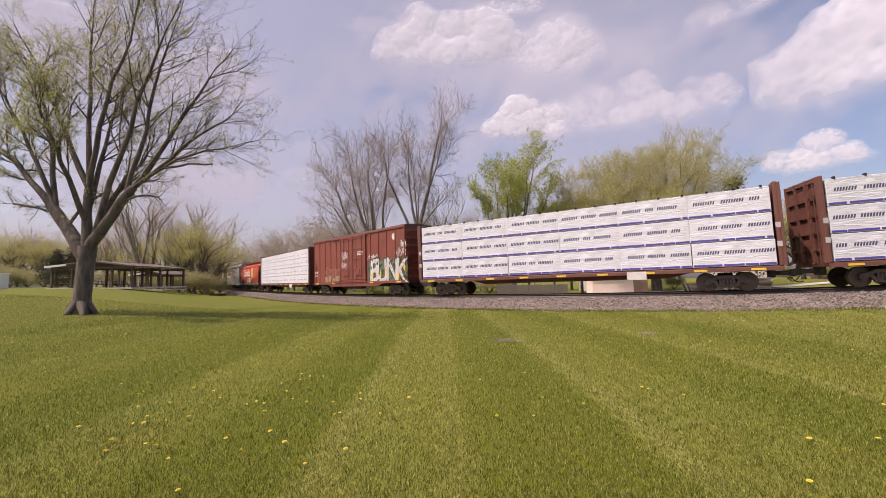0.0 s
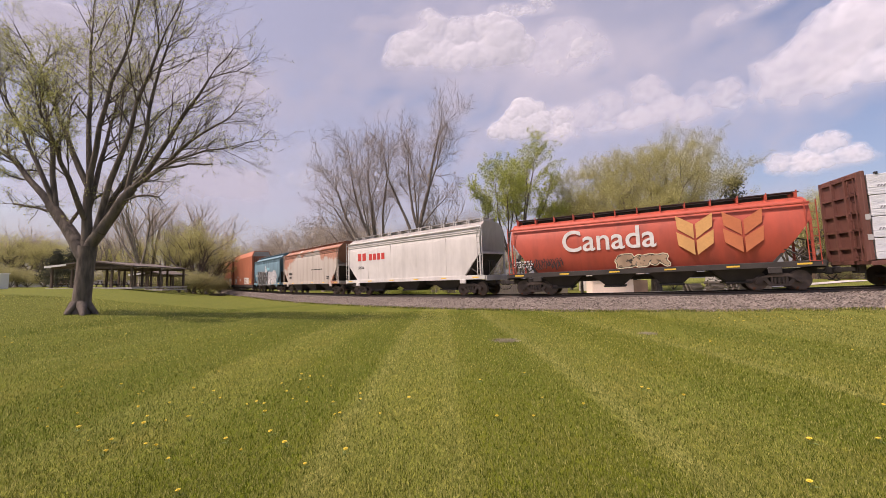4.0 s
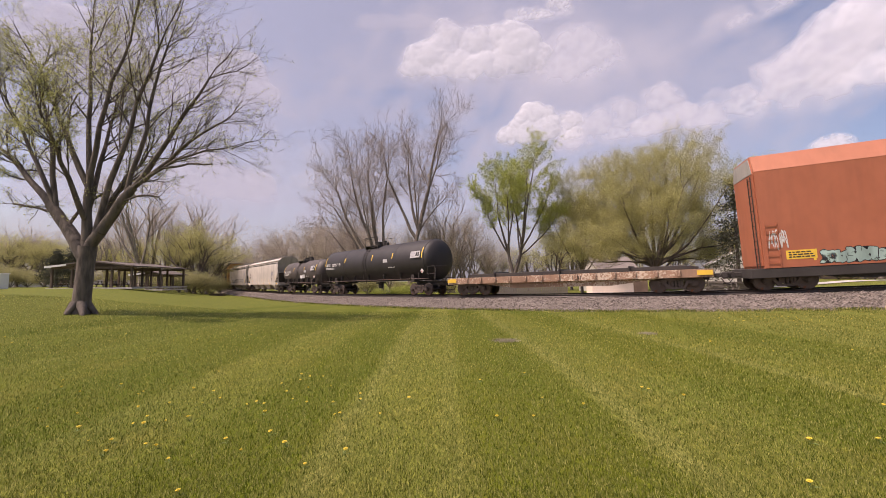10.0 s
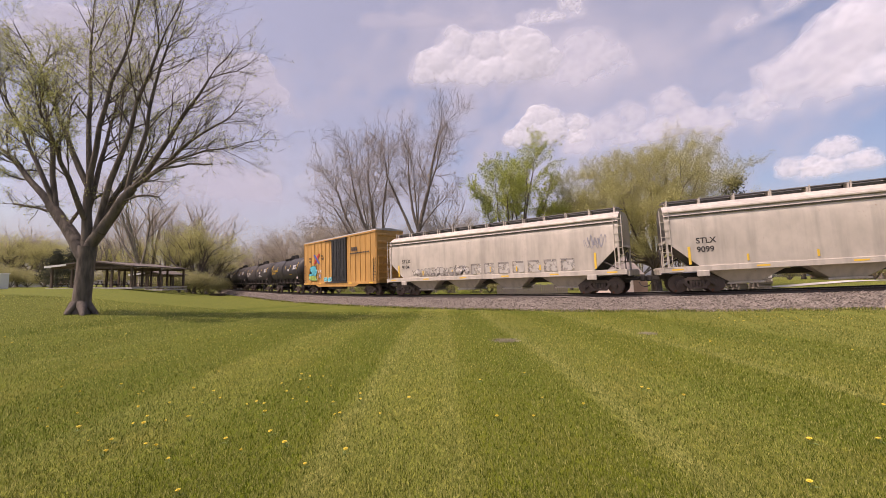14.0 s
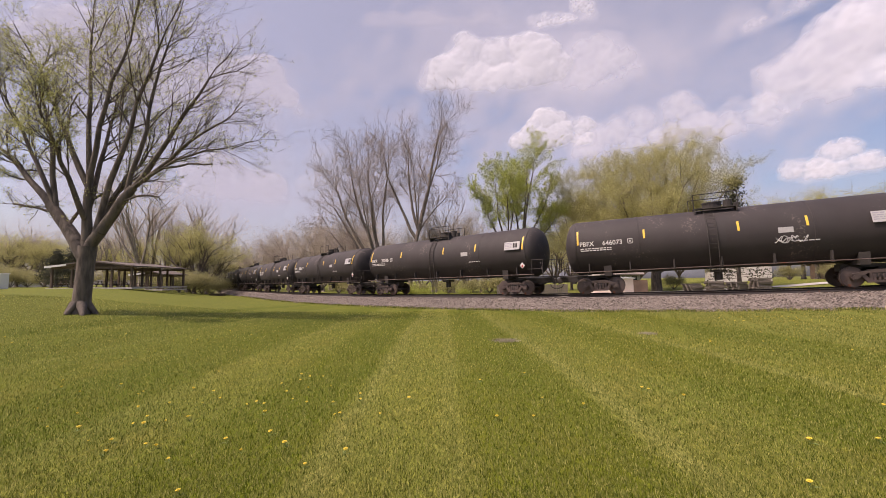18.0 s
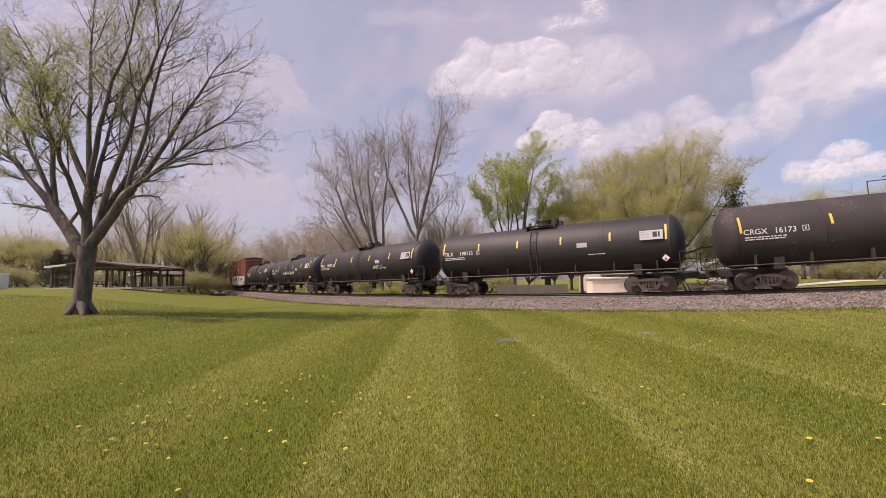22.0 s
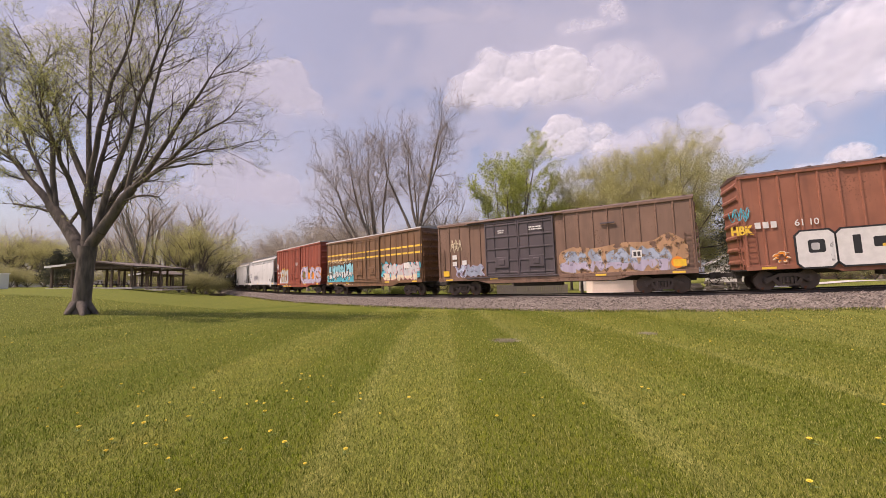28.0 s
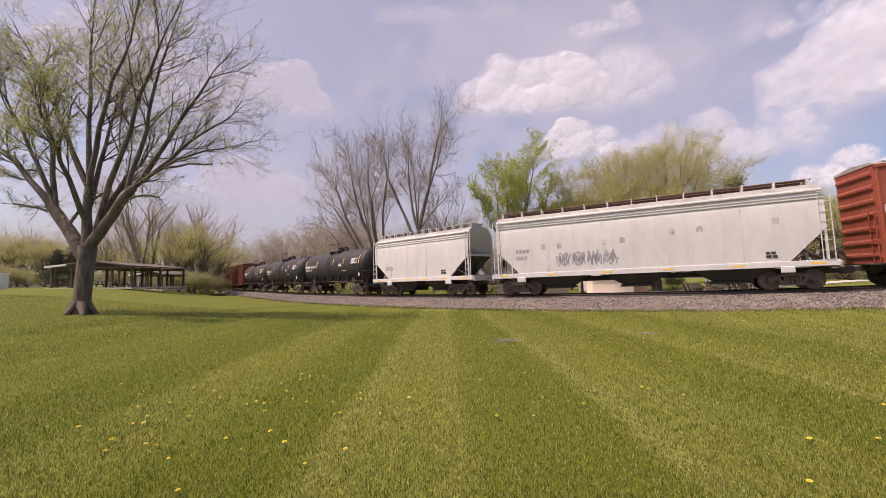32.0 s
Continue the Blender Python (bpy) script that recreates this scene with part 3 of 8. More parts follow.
def coupler_mesh():
    g = Geo()
    g.box(-0.55, 0.18, -0.09, 0.09, 0.72, 0.94, 0.02)
    g.box(0.12, 0.42, -0.16, 0.12, 0.66, 1.0, 0.05)
    g.box(0.3, 0.5, -0.05, 0.14, 0.70, 0.96, 0.04)
    g.box(-0.75, -0.45, -0.28, 0.28, 0.62, 1.05, 0.02)
    g.pipe([(0.1, -0.35, 0.62), (0.25, -0.36, 0.42), (0.45, -0.3, 0.36), (0.62, -0.1, 0.4)], 0.025)
    g.pipe([(-0.4, -1.3, 0.86), (-0.05, -0.6, 0.8), (0.15, 0.0, 0.9)], 0.016)
    return g.mesh("coupler", M_UNDER)


ME_SIDE, ME_WHEEL, ME_COUPLER = side_frame_mesh(), wheel_mesh(), coupler_mesh()
ME_BOLSTER = Geo().box(-0.22, 0.22, -1.05, 1.05, 0.42, 0.72, 0.03).box(-0.32, 0.32, -0.3, 0.3, 0.68, 0.92, 0.02).box(-1.0, 1.0, -0.05, 0.05, 0.3, 0.38).mesh("bogie", M_UNDER)
ME_AXLE = Geo().cyl((0, -0.95, 0), (0, 0.95, 0), 0.075, 8).mesh("axle", M_WHEEL)


def running_gear(car, half, ends):
    """Two bogies at +-half and a coupler beyond each end."""
    for x in (-half, half):
        bo = part("bogie", ME_BOLSTER, None, car, at=(x, 0, 0))
        for y in (-1.0, 1.0):
            part("side_frame", ME_SIDE, None, bo, at=pose(0, y, 0, 0, 0, 0 if y < 0 else 180))
        for ax in (-0.87, 0.87):
            part("axle", ME_AXLE, None, bo, at=(ax, 0, 0.462))
            for y in (-0.76, 0.76):
                part("wheel", ME_WHEEL, None, bo, at=pose(ax, y, 0.462, 0, 0, 0 if y < 0 else 180))
    for sgn in (1, -1):
        part("coupler", ME_COUPLER, None, car, at=pose(sgn * (ends - 0.42), 0, 0, 0, 0, 0 if sgn > 0 else 180))


def ladder(rungs, width, z0, z1, mat, name="ladder"):
    g = Geo()
    for x in (-width / 2, width / 2):
        g.box(x - 0.02, x + 0.02, -0.03, 0.0, z0, z1)
    for i in range(rungs):
        z = z0 + (z1 - z0) * (i + 0.5) / rungs
        g.box(-width / 2, width / 2, -0.055, -0.03, z - 0.012, z + 0.012)
    return g.mesh(name, mat)


def bars_mesh(rows, mat, seed, w=1.0, h=0.07, gap=0.05, y=0.0):
    """Unreadable lines of small print."""
    r = random.Random(seed)
    g = Geo()
    for i in range(rows):
        x = 0.0
        while x < w - 0.1:
            d = r.uniform(0.08, 0.22)
            g.box(x, min(x + d, w), y - 0.004, y, -i * (h + gap) - h, -i * (h + gap))
            x += d + 0.04
    me = g.mesh("small_print", mat)
    return me


def words(car, text, x, z, size, mat, side=-1.5, name="lettering"):
    """Built-in lettering laid on the near side."""
    cu = bpy.data.curves.new(name, "FONT")
    cu.body, cu.size, cu.extrude, cu.offset = text, size, 0.003, .012 * size
    tmp = new("tmp", cu)
    me = bpy.data.meshes.new_from_object(tmp)
    bpy.data.objects.remove(tmp)
    me.materials.clear()
    me.materials.append(mat)
    return part(name, me, None, car, at=pose(x, side - 0.005, z, 90, 0, 0))


def code_blocks(car, n, x, z, size, mat, side=-1.5):
    """Owner's initials as plain bars."""
    g = Geo()
    for i in range(n):
        a = i * size * 0.78
        g.box(a, a + size * 0.58, -0.004, 0, 0, size * 0.72)
    part("owner_mark", g, mat, car, at=(x, side - 0.004, z))["kind"] = "stuff"


def stroke(g, a, b, w, y0, y1):
    """One sprayed bar from a to b in the plane of the side."""
    d = Vector((b[0] - a[0], b[1] - a[1]))
    u = d.normalized()
    q = Vector((-u.y, u.x)) * w / 2
    e = u * w * .3
    pts = [(a[0] - e.x + q.x * .7, a[1] - e.y + q.y * .7), (a[0] - e.x - q.x * .7, a[1] - e.y - q.y * .7), (a[0] - q.x, a[1] - q.y), (b[0] - q.x, b[1] - q.y), (b[0] + e.x - q.x * .7, b[1] + e.y - q.y * .7), (b[0] + e.x + q.x * .7, b[1] + e.y + q.y * .7), (b[0] + q.x, b[1] + q.y), (a[0] + q.x, a[1] + q.y)]
    g.extrude(pts, "y", y0, y1)


def rounded(pts, times=1):
    """Cuts the corners of a closed outline."""
    for _ in range(times):
        out = []
        for p, q in zip(pts, pts[1:] + pts[:1]):
            out += [(p[0] * .84 + q[0] * .16, p[1] * .84 + q[1] * .16), (p[0] * .16 + q[0] * .84, p[1] * .16 + q[1] * .84)]
        pts = out
    return pts


def swollen(pts, t):
    """The outline pushed outwards by t."""
    out, n = [], len(pts)
    for i in range(n):
        a, b = Vector(pts[i - 1]), Vector(pts[(i + 1) % n])
        d = (b - a).normalized()
        out.append((pts[i][0] + d.y * t, pts[i][1] - d.x * t))
    return out


def below(pts, z):
    """What of an outline lies below the height z."""
    out = []
    for p, q in zip(pts, pts[1:] + pts[:1]):
        if p[1] <= z:
            out.append(p)
        if (p[1] <= z) != (q[1] <= z):
            k = (z - p[1]) / (q[1] - p[1])
            out.append((p[0] + k * (q[0] - p[0]), z))
    return out


WILD = [[(.0, .1), (.3, .0), (.52, .3), (.8, .0), (1.0, .2), (.8, .6), (1.0, 1.0), (.62, .85), (.3, 1.0), (.05, .8), (.25, .5)],
        [(.1, .0), (.9, .05), (1.0, .4), (.6, .5), (.95, .75), (.7, 1.0), (.2, .95), (.0, .6), (.2, .3)],
        [(.0, .2), (.4, .0), (.6, .2), (1.0, .1), (.9, .5), (1.0, .9), (.5, 1.0), (.45, .7), (.1, 1.0), (.0, .6)],
        [(.2, .0), (.7, .0), (.65, .4), (1.0, .55), (.8, 1.0), (.45, .8), (.15, 1.0), (.0, .7), (.25, .45)],
        [(.0, .0), (.45, .1), (.55, .35), (.75, .0), (1.0, .1), (.92, .7), (1.05, .95), (.7, 1.0), (.6, .65), (.35, .98), (.0, .9), (.18, .55)]]


def tag(car, x0, x1, z0, z1, fill, edge, letters, seed, side=-1.5, extra=None, lean=0.1, back=None):
    """Sprayed interlocking wedges: backing cloud, contour, fill, darker feet, cut-outs and thin highlights on the near side."""
    r = random.Random(seed)
    layers = {k: Geo() for k in ("graffiti_backing", "graffiti_contour", "graffiti", "graffiti_accent", "graffiti_highlight")}
    w, h = (x1 - x0) / letters, z1 - z0
    rim = min(.05, .03 * h + .01)
    put = lambda key, pts, lift: len(pts) > 2 and layers[key].extrude(pts, "y", side - lift, side - lift + .0012)
    for i in range(letters):
        ax, az = x0 + i * w - w * .06, z0 + h * r.uniform(0, .08)
        hh, ww = h * r.uniform(.82, .96), w * r.uniform(1.02, 1.22)
        sh = lean * h * r.uniform(-.6, 1.0)
        flip = r.random() < .5
        base = [(ax + ww * ((1 - u) if flip else u) + sh * v + r.uniform(-.11, .11) * w, az + hh * v + r.uniform(-.07, .07) * h) for u, v in WILD[(i * 2 + r.randrange(2)) % len(WILD)]]
        if flip:
            base.reverse()
        pts = rounded(base)
        o = i * .0002
        if back:
            put("graffiti_backing", swollen(pts, rim * 2.6), .003 + o * .2)
        put("graffiti_contour", swollen(pts, rim), .0052 + (i % 9) * .0002)
        put("graffiti", pts, .0075 + (i % 9) * .0002)
        if extra:
            put("graffiti_accent", below([(a * .94 + (ax + ww / 2) * .06, b) for a, b in pts], az + hh * r.uniform(.28, .5)), .0105 + (i % 5) * .0002)
        cx, cz = ax + ww * r.uniform(.4, .6) + sh * .5, az + hh * r.uniform(.35, .65)
        d = rim * r.uniform(.8, 1.5)
        put("graffiti_highlight", [(cx - d, cz), (cx, cz - d * 1.8), (cx + d, cz), (cx, cz + d * 1.8)], .013)
        k = r.randrange(len(pts))
        a, b = pts[k], pts[(k + 4) % len(pts)]
        m = Vector(((a[0] + b[0]) / 2, (a[1] + b[1]) / 2)).lerp(Vector((cx, cz)), .35)
        stroke(layers["graffiti_highlight"], a, (m.x, m.y), rim * .55, side - .0145, side - .0133)
    for nm, mt in (("graffiti_backing", back), ("graffiti_contour", edge), ("graffiti", fill), ("graffiti_accent", extra), ("graffiti_highlight", edge)):
        if layers[nm].v:
            part(nm, layers[nm], mt, car)["kind"] = "stuff"


def throw_up(car, rows, z0, z1, fill, edge, side=-1.5, halo=None, fat=.05, rim=.05, glow=.13, lower=None, share=.45):
    """Fat sprayed letters that overlap: rows of (letter, from, to, lift of its foot, lean). Halo, contour and fill are swellings of one outline; lower: colour of the feet."""
    layers = [("graffiti_contour", edge, fat + rim, .006), ("graffiti", fill, fat, .009)]
    if halo:
        layers.insert(0, ("graffiti_backing", halo, fat + glow, .003))
    if lower:
        layers.append(("graffiti_accent", lower, fat - .012, .012))
    for nm, mt, off, lift in layers:
        g = Geo()
        for i, (ch, a, b, foot, tilt) in enumerate(rows):
            box = None
            for o in (0.0, off):
                cu = bpy.data.curves.new(nm, "FONT")
                cu.body, cu.size, cu.offset, cu.resolution_u = ch, 1.0, o, 4
                tmp = new("tmp", cu)
                me = bpy.data.meshes.new_from_object(tmp)
                bpy.data.objects.remove(tmp)
                co = np.array([v.co for v in me.vertices])
                if box is None:
                    box = (co.min(0), co.max(0))
            lo, hi = box
            kx, kz = (b - a) / (hi[0] - lo[0]), (z1 - z0 - foot) / (hi[1] - lo[1])
            u, v = (co[:, 0] - lo[0]), (co[:, 1] - lo[1])
            x, z = a + (u + (tilt * v)) * kx, z0 + foot + v * kz * (1 + .06 * np.sin(u * 4 + i))
            y = side - lift - (i % 4) * .0003
            faces = [tuple(p.vertices) for p in me.polygons]
            if nm == "graffiti_accent":
                cut = z0 + foot + (z1 - z0) * share
                faces = [f for f in faces if max(z[j] for j in f) < cut + .3 and min(z[j] for j in f) < cut]
                z = np.minimum(z, cut)
            g.add([(p, y, q) for p, q in zip(x, z)], faces)
        if g.f:
            part(nm, g, mt, car)["kind"] = "stuff"


def sprayed(car, text, x0, x1, z0, z1, fill, edge, side=-1.5, back=None, fat=.03, slack=1.0):
    """Fat sprayed letters: backing cloud, contour and fill, each a swelling of the same letters."""
    rows = [("graffiti_contour", edge, fat + .035, .005), ("graffiti", fill, fat, .008)]
    if back:
        rows.insert(0, ("graffiti_backing", back, fat + .085, .002))
    lo = hi = None
    for nm, mt, off, lift in reversed(rows):
        cu = bpy.data.curves.new(nm, "FONT")
        cu.body, cu.size, cu.extrude, cu.offset, cu.space_character = text, 1.0, 0.0012, off, slack
        tmp = new("tmp", cu)
        me = bpy.data.meshes.new_from_object(tmp)
        bpy.data.objects.remove(tmp)
        me.materials.clear()
        me.materials.append(mt)
        co = np.array([v.co for v in me.vertices])
        if lo is None:
            lo, hi = co.min(0), co.max(0)
        k = np.array([(x1 - x0) / (hi[0] - lo[0]), (z1 - z0) / (hi[1] - lo[1]), 1.0])
        co = (co - lo) * k
        co[:, 1] *= 1 + .07 * np.sin(co[:, 0] * 2.3)
        co[:, 2] -= co[:, 2].mean()
        me.vertices.foreach_set("co", co.ravel())
        part(nm, me, None, car, at=pose(x0, side - lift, z0, 90, 0, 0))["kind"] = "stuff"


def block_letters(car, x0, x1, z0, z1, n, seed, side):
    """Huge square-shouldered white letters with black windows and a black contour."""
    r = random.Random(seed)
    w = (x1 - x0) / n

    def plate(a, b, c, d, k, lift):
        return Geo().extrude([(a + k, c), (b - k, c), (b, c + k), (b, d - k), (b - k, d), (a + k, d), (a, d - k), (a, c + k)], "y", side - lift, side - lift + .002)

    x = x0
    for i in range(n):
        b = min(x1, x + w * (.7, 1.35, .95, .6, 1.3, 1.1)[i % 6])
        a, b, x = x + .04, b - .04, b
        wd = b - a
        c, d = z0 + r.uniform(0, .08), z1 - r.uniform(0, .15)
        part("graffiti_contour", plate(a - .09, b + .09, c - .08, d + .08, .24, .004), M_BLACK, car)
        part("graffiti", plate(a, b, c, d, .2, .007), M_WHITE_INK, car)
        kind = i % 3
        if kind == 0:
            part("graffiti_window", plate(a + wd * .3, b - wd * .25, c + .65, d - .4, .07, .010), M_BLACK, car)
            part("graffiti_window", plate(a + wd * .38, b - wd * .4, c + .78, d - .55, .05, .013), M_PALE, car)
        if kind == 1:
            part("graffiti_window", plate(a + wd * .45, b + .02, c + .75, c + 1.2, .05, .010), M_BLACK, car)
            part("graffiti_window", plate(a + wd * .55, b - .05, c + .75, c + .87, .02, .013), M_YEL, car)
            part("graffiti_slot", plate(a + wd * .2, a + wd * .3, c + .5, d - .3, .02, .010), M_BLACK, car)
        if kind == 2:
            part("graffiti_slot", plate(a + wd * .3, a + wd * .45, d - .7, d + .02, .03, .010), M_BLACK, car)
            part("graffiti_slot", plate(a + wd * .6, a + wd * .75, c - .02, c + .6, .03, .010), M_BLACK, car)
        part("graffiti_shade", plate(b - .2, b - .06, c + .2, d - .3, .05, .009), M_PALE, car)


def scribble(car, x, z, w, h, mat, seed, side=-1.5):
    """A quick sprayed line."""
    r = random.Random(seed)
    g = Geo()
    n = 120
    k, f, p1, p2 = r.uniform(4.5, 7.0), r.uniform(7.0, 11.0), r.uniform(0, 6), r.uniform(0, 6)
    pts = []
    for i in range(n):
        t = i / (n - 1)
        pts.append((x + w * (.06 + .86 * t) + .12 * w * math.sin(2 * math.pi * k * t + p1), side - 0.008, z + h * (.5 + .33 * math.sin(2 * math.pi * f * t + p2) + .17 * math.sin(2 * math.pi * f * .37 * t + p1))))
    for a, b in zip(pts[:-1], pts[1:]):
        d = Vector(b) - Vector(a)
        q = Vector((-d.z, 0, d.x)).normalized() * 0.017
        g.add([Vector(a) - q, Vector(b) - q, Vector(b) + q, Vector(a) + q], [(0, 1, 2, 3)])
        g.add([Vector(a) - q + Vector((0, .003, 0)), Vector(b) - q + Vector((0, .003, 0)), Vector(b) + q + Vector((0, .003, 0)), Vector(a) + q + Vector((0, .003, 0))], [(3, 2, 1, 0)])
    part("graffiti_line", g, mat, car)["kind"] = "stuff"


# ---- kinds of car; each is built about its middle, rail top at z 0, near side at -y ----
def boxcar(label, L, paint, H=4.6, roof=None, door=(-1.6, 1.6), door_mat=None, posts=14, stripes=None, end_ribs=7, inset=.75):
    car = empty("boxcar")
    tagged(car, label, "boxcar", "cars of the freight train")
    B = L / 2 - inset
    body = Geo().box(-B, B, -1.44, 1.44, 1.05, H - 0.05)
    part("body", body, paint, car)
    g = Geo().extrude([(-1.52, H - 0.06), (1.52, H - 0.06), (1.46, H + 0.03), (0, H + 0.16), (-1.46, H + 0.03)], "x", -B - 0.03, B + 0.03)
    for i in range(12):
        x = -B + 0.4 + i * (2 * B - 0.8) / 11
        g.extrude([(-1.5, H + 0.03), (0, H + 0.17), (1.5, H + 0.03), (1.5, H + 0.06), (0, H + 0.2), (-1.5, H + 0.06)], "x", x - 0.06, x + 0.06)
    part("roof", g, roof or M_ROOF_BROWN, car, "weathered sheet roof")
    rib = Geo().extrude([(-0.055, 0), (-0.03, -0.055), (0.03, -0.055), (0.055, 0)], "z", 1.12, H - 0.1).mesh("side_post", paint)
    for y in (-1.52, 1.44):
        part("side_sill", Geo().box(-B, B, y, y + .08, 1.0, 1.22, .01).extrude([(-B * .62, 1.02), (B * .62, 1.02), (B * .5, .78), (-B * .5, .78)], "y", y + .02, y + .07), paint, car)
    for y in (-1.515, 1.44):
        part("top_rail", Geo().box(-B, B, y, y + .075, H - 0.2, H - 0.06, 0.01), paint, car)
    for i in range(posts):
        x = -B + 0.12 + i * (2 * B - 0.24) / (posts - 1)
        if door[0] - 0.1 < x < door[1] + 0.1:
            continue
        part("side_post", rib, None, car, at=(x, -1.44, 0))
        part("side_post", rib, None, car, at=pose(x, 1.44, 0, 0, 0, 180))
    # doors
    dm = door_mat or paint
    for k, (a, b) in enumerate(((door[0], (door[0] + door[1]) / 2 - 0.01), ((door[0] + door[1]) / 2 + 0.01, door[1]))):
        d = Geo().box(a, b, -1.535, -1.442, 1.24, H - 0.24, 0.015)
        dr = part("door", d, dm, car)
        for z in np.linspace(1.45, H - 0.45, 5):
            part("door_rib", Geo().box(a + 0.05, b - 0.05, -1.575, -1.535, z - 0.05, z + 0.05, 0.012), dm, dr)
        fr = Geo()
        for x in (a, b - .09):
            fr.box(x, x + .09, -1.585, -1.535, 1.24, H - .24, .012)
        for z in (1.24, H - .34):
            fr.box(a + .09, b - .09, -1.575, -1.535, z, z + .1, .012)
        part("door_frame", fr, dm, dr)
        part("lock_box", Geo().box(a + (b - a) * .3, a + (b - a) * .72, -1.61, -1.56, 1.75, 2.45, .02).box(a + (b - a) * .42, a + (b - a) * .6, -1.65, -1.61, 1.95, 2.3, .02), dm, dr)
        lk = Geo()
        for x in (a + (b - a) * .3, a + (b - a) * .72):
            lk.cyl((x, -1.575, 1.3), (x, -1.575, H - 0.3), 0.022, 6)
        part("lock_rod", lk, dm, dr)
    for z0, z1 in ((1.14, 1.22), (H - .24, H - .17)):
        part("door_track", Geo().box(door[0] - 1.6, door[1] + .2, -1.58, -1.5, z0, z1, .01), dm, car)
    # corrugated ends with ladder
    ribm = Geo().extrude([(0, -0.15), (0.09, -0.05), (0.09, 0.05), (0, 0.15)], "y", -1.32, 1.32).mesh("end_rib", paint)
    for sgn in (1, -1):
        for i in range(end_ribs):
            z = 1.4 + i * (H - 1.85) / (end_ribs - 1)
            part("end_rib", ribm, None, car, at=pose(sgn * B, 0, z, 0, 0, 0 if sgn > 0 else 180))
        part("ladder", ladder(8, 0.42, 1.1, 3.2, M_UNDER if paint is M_BOX_YEL else paint), None, car, at=(sgn * (B - 0.32), -1.47, 0))
        part("ladder", ladder(9, 0.42, 1.0, 3.4, paint), None, car, at=pose(sgn * (B + 0.08), -1.1, 0, 0, 0, 90 * sgn))
        part("end_platform", Geo().box(B - 0.02, B + 0.3, -1.4, 1.4, 1.0, 1.05), M_UNDER, car, at=pose(0, 0, 0, 0, 0, 0 if sgn > 0 else 180))
    part("brake_wheel", Geo().cyl((0, 0, 0), (0.05, 0, 0), 0.28, 14), M_UNDER, car, at=(B + 0.12, 0.5, 2.9))
    part("centre_sill", Geo().box(-B, B, -0.35, 0.35, 0.72, 1.0, .02).box(-B * .3, B * .1, -1.1, -0.5, 0.55, 0.95, .03), M_UNDER, car)
    for x in (-B + .9, -B * .45, B * .4, B - .9):
        part("reflector", Geo().box(x - .3, x + .3, -1.527, -1.521, 1.04, 1.14), M_YEL, car)
    if stripes:
        for z0, z1, mt in stripes:
            g = Geo().box(-B, door[0] - .02, -1.446, -1.4405, z0, z1).box(door[1] + .02, B, -1.446, -1.4405, z0, z1).box(door[0], door[1], -1.540, -1.5355, z0, z1)
            part("stripe", g, mt, car)
    running_gear(car, B - 1.75, L / 2)
    return car


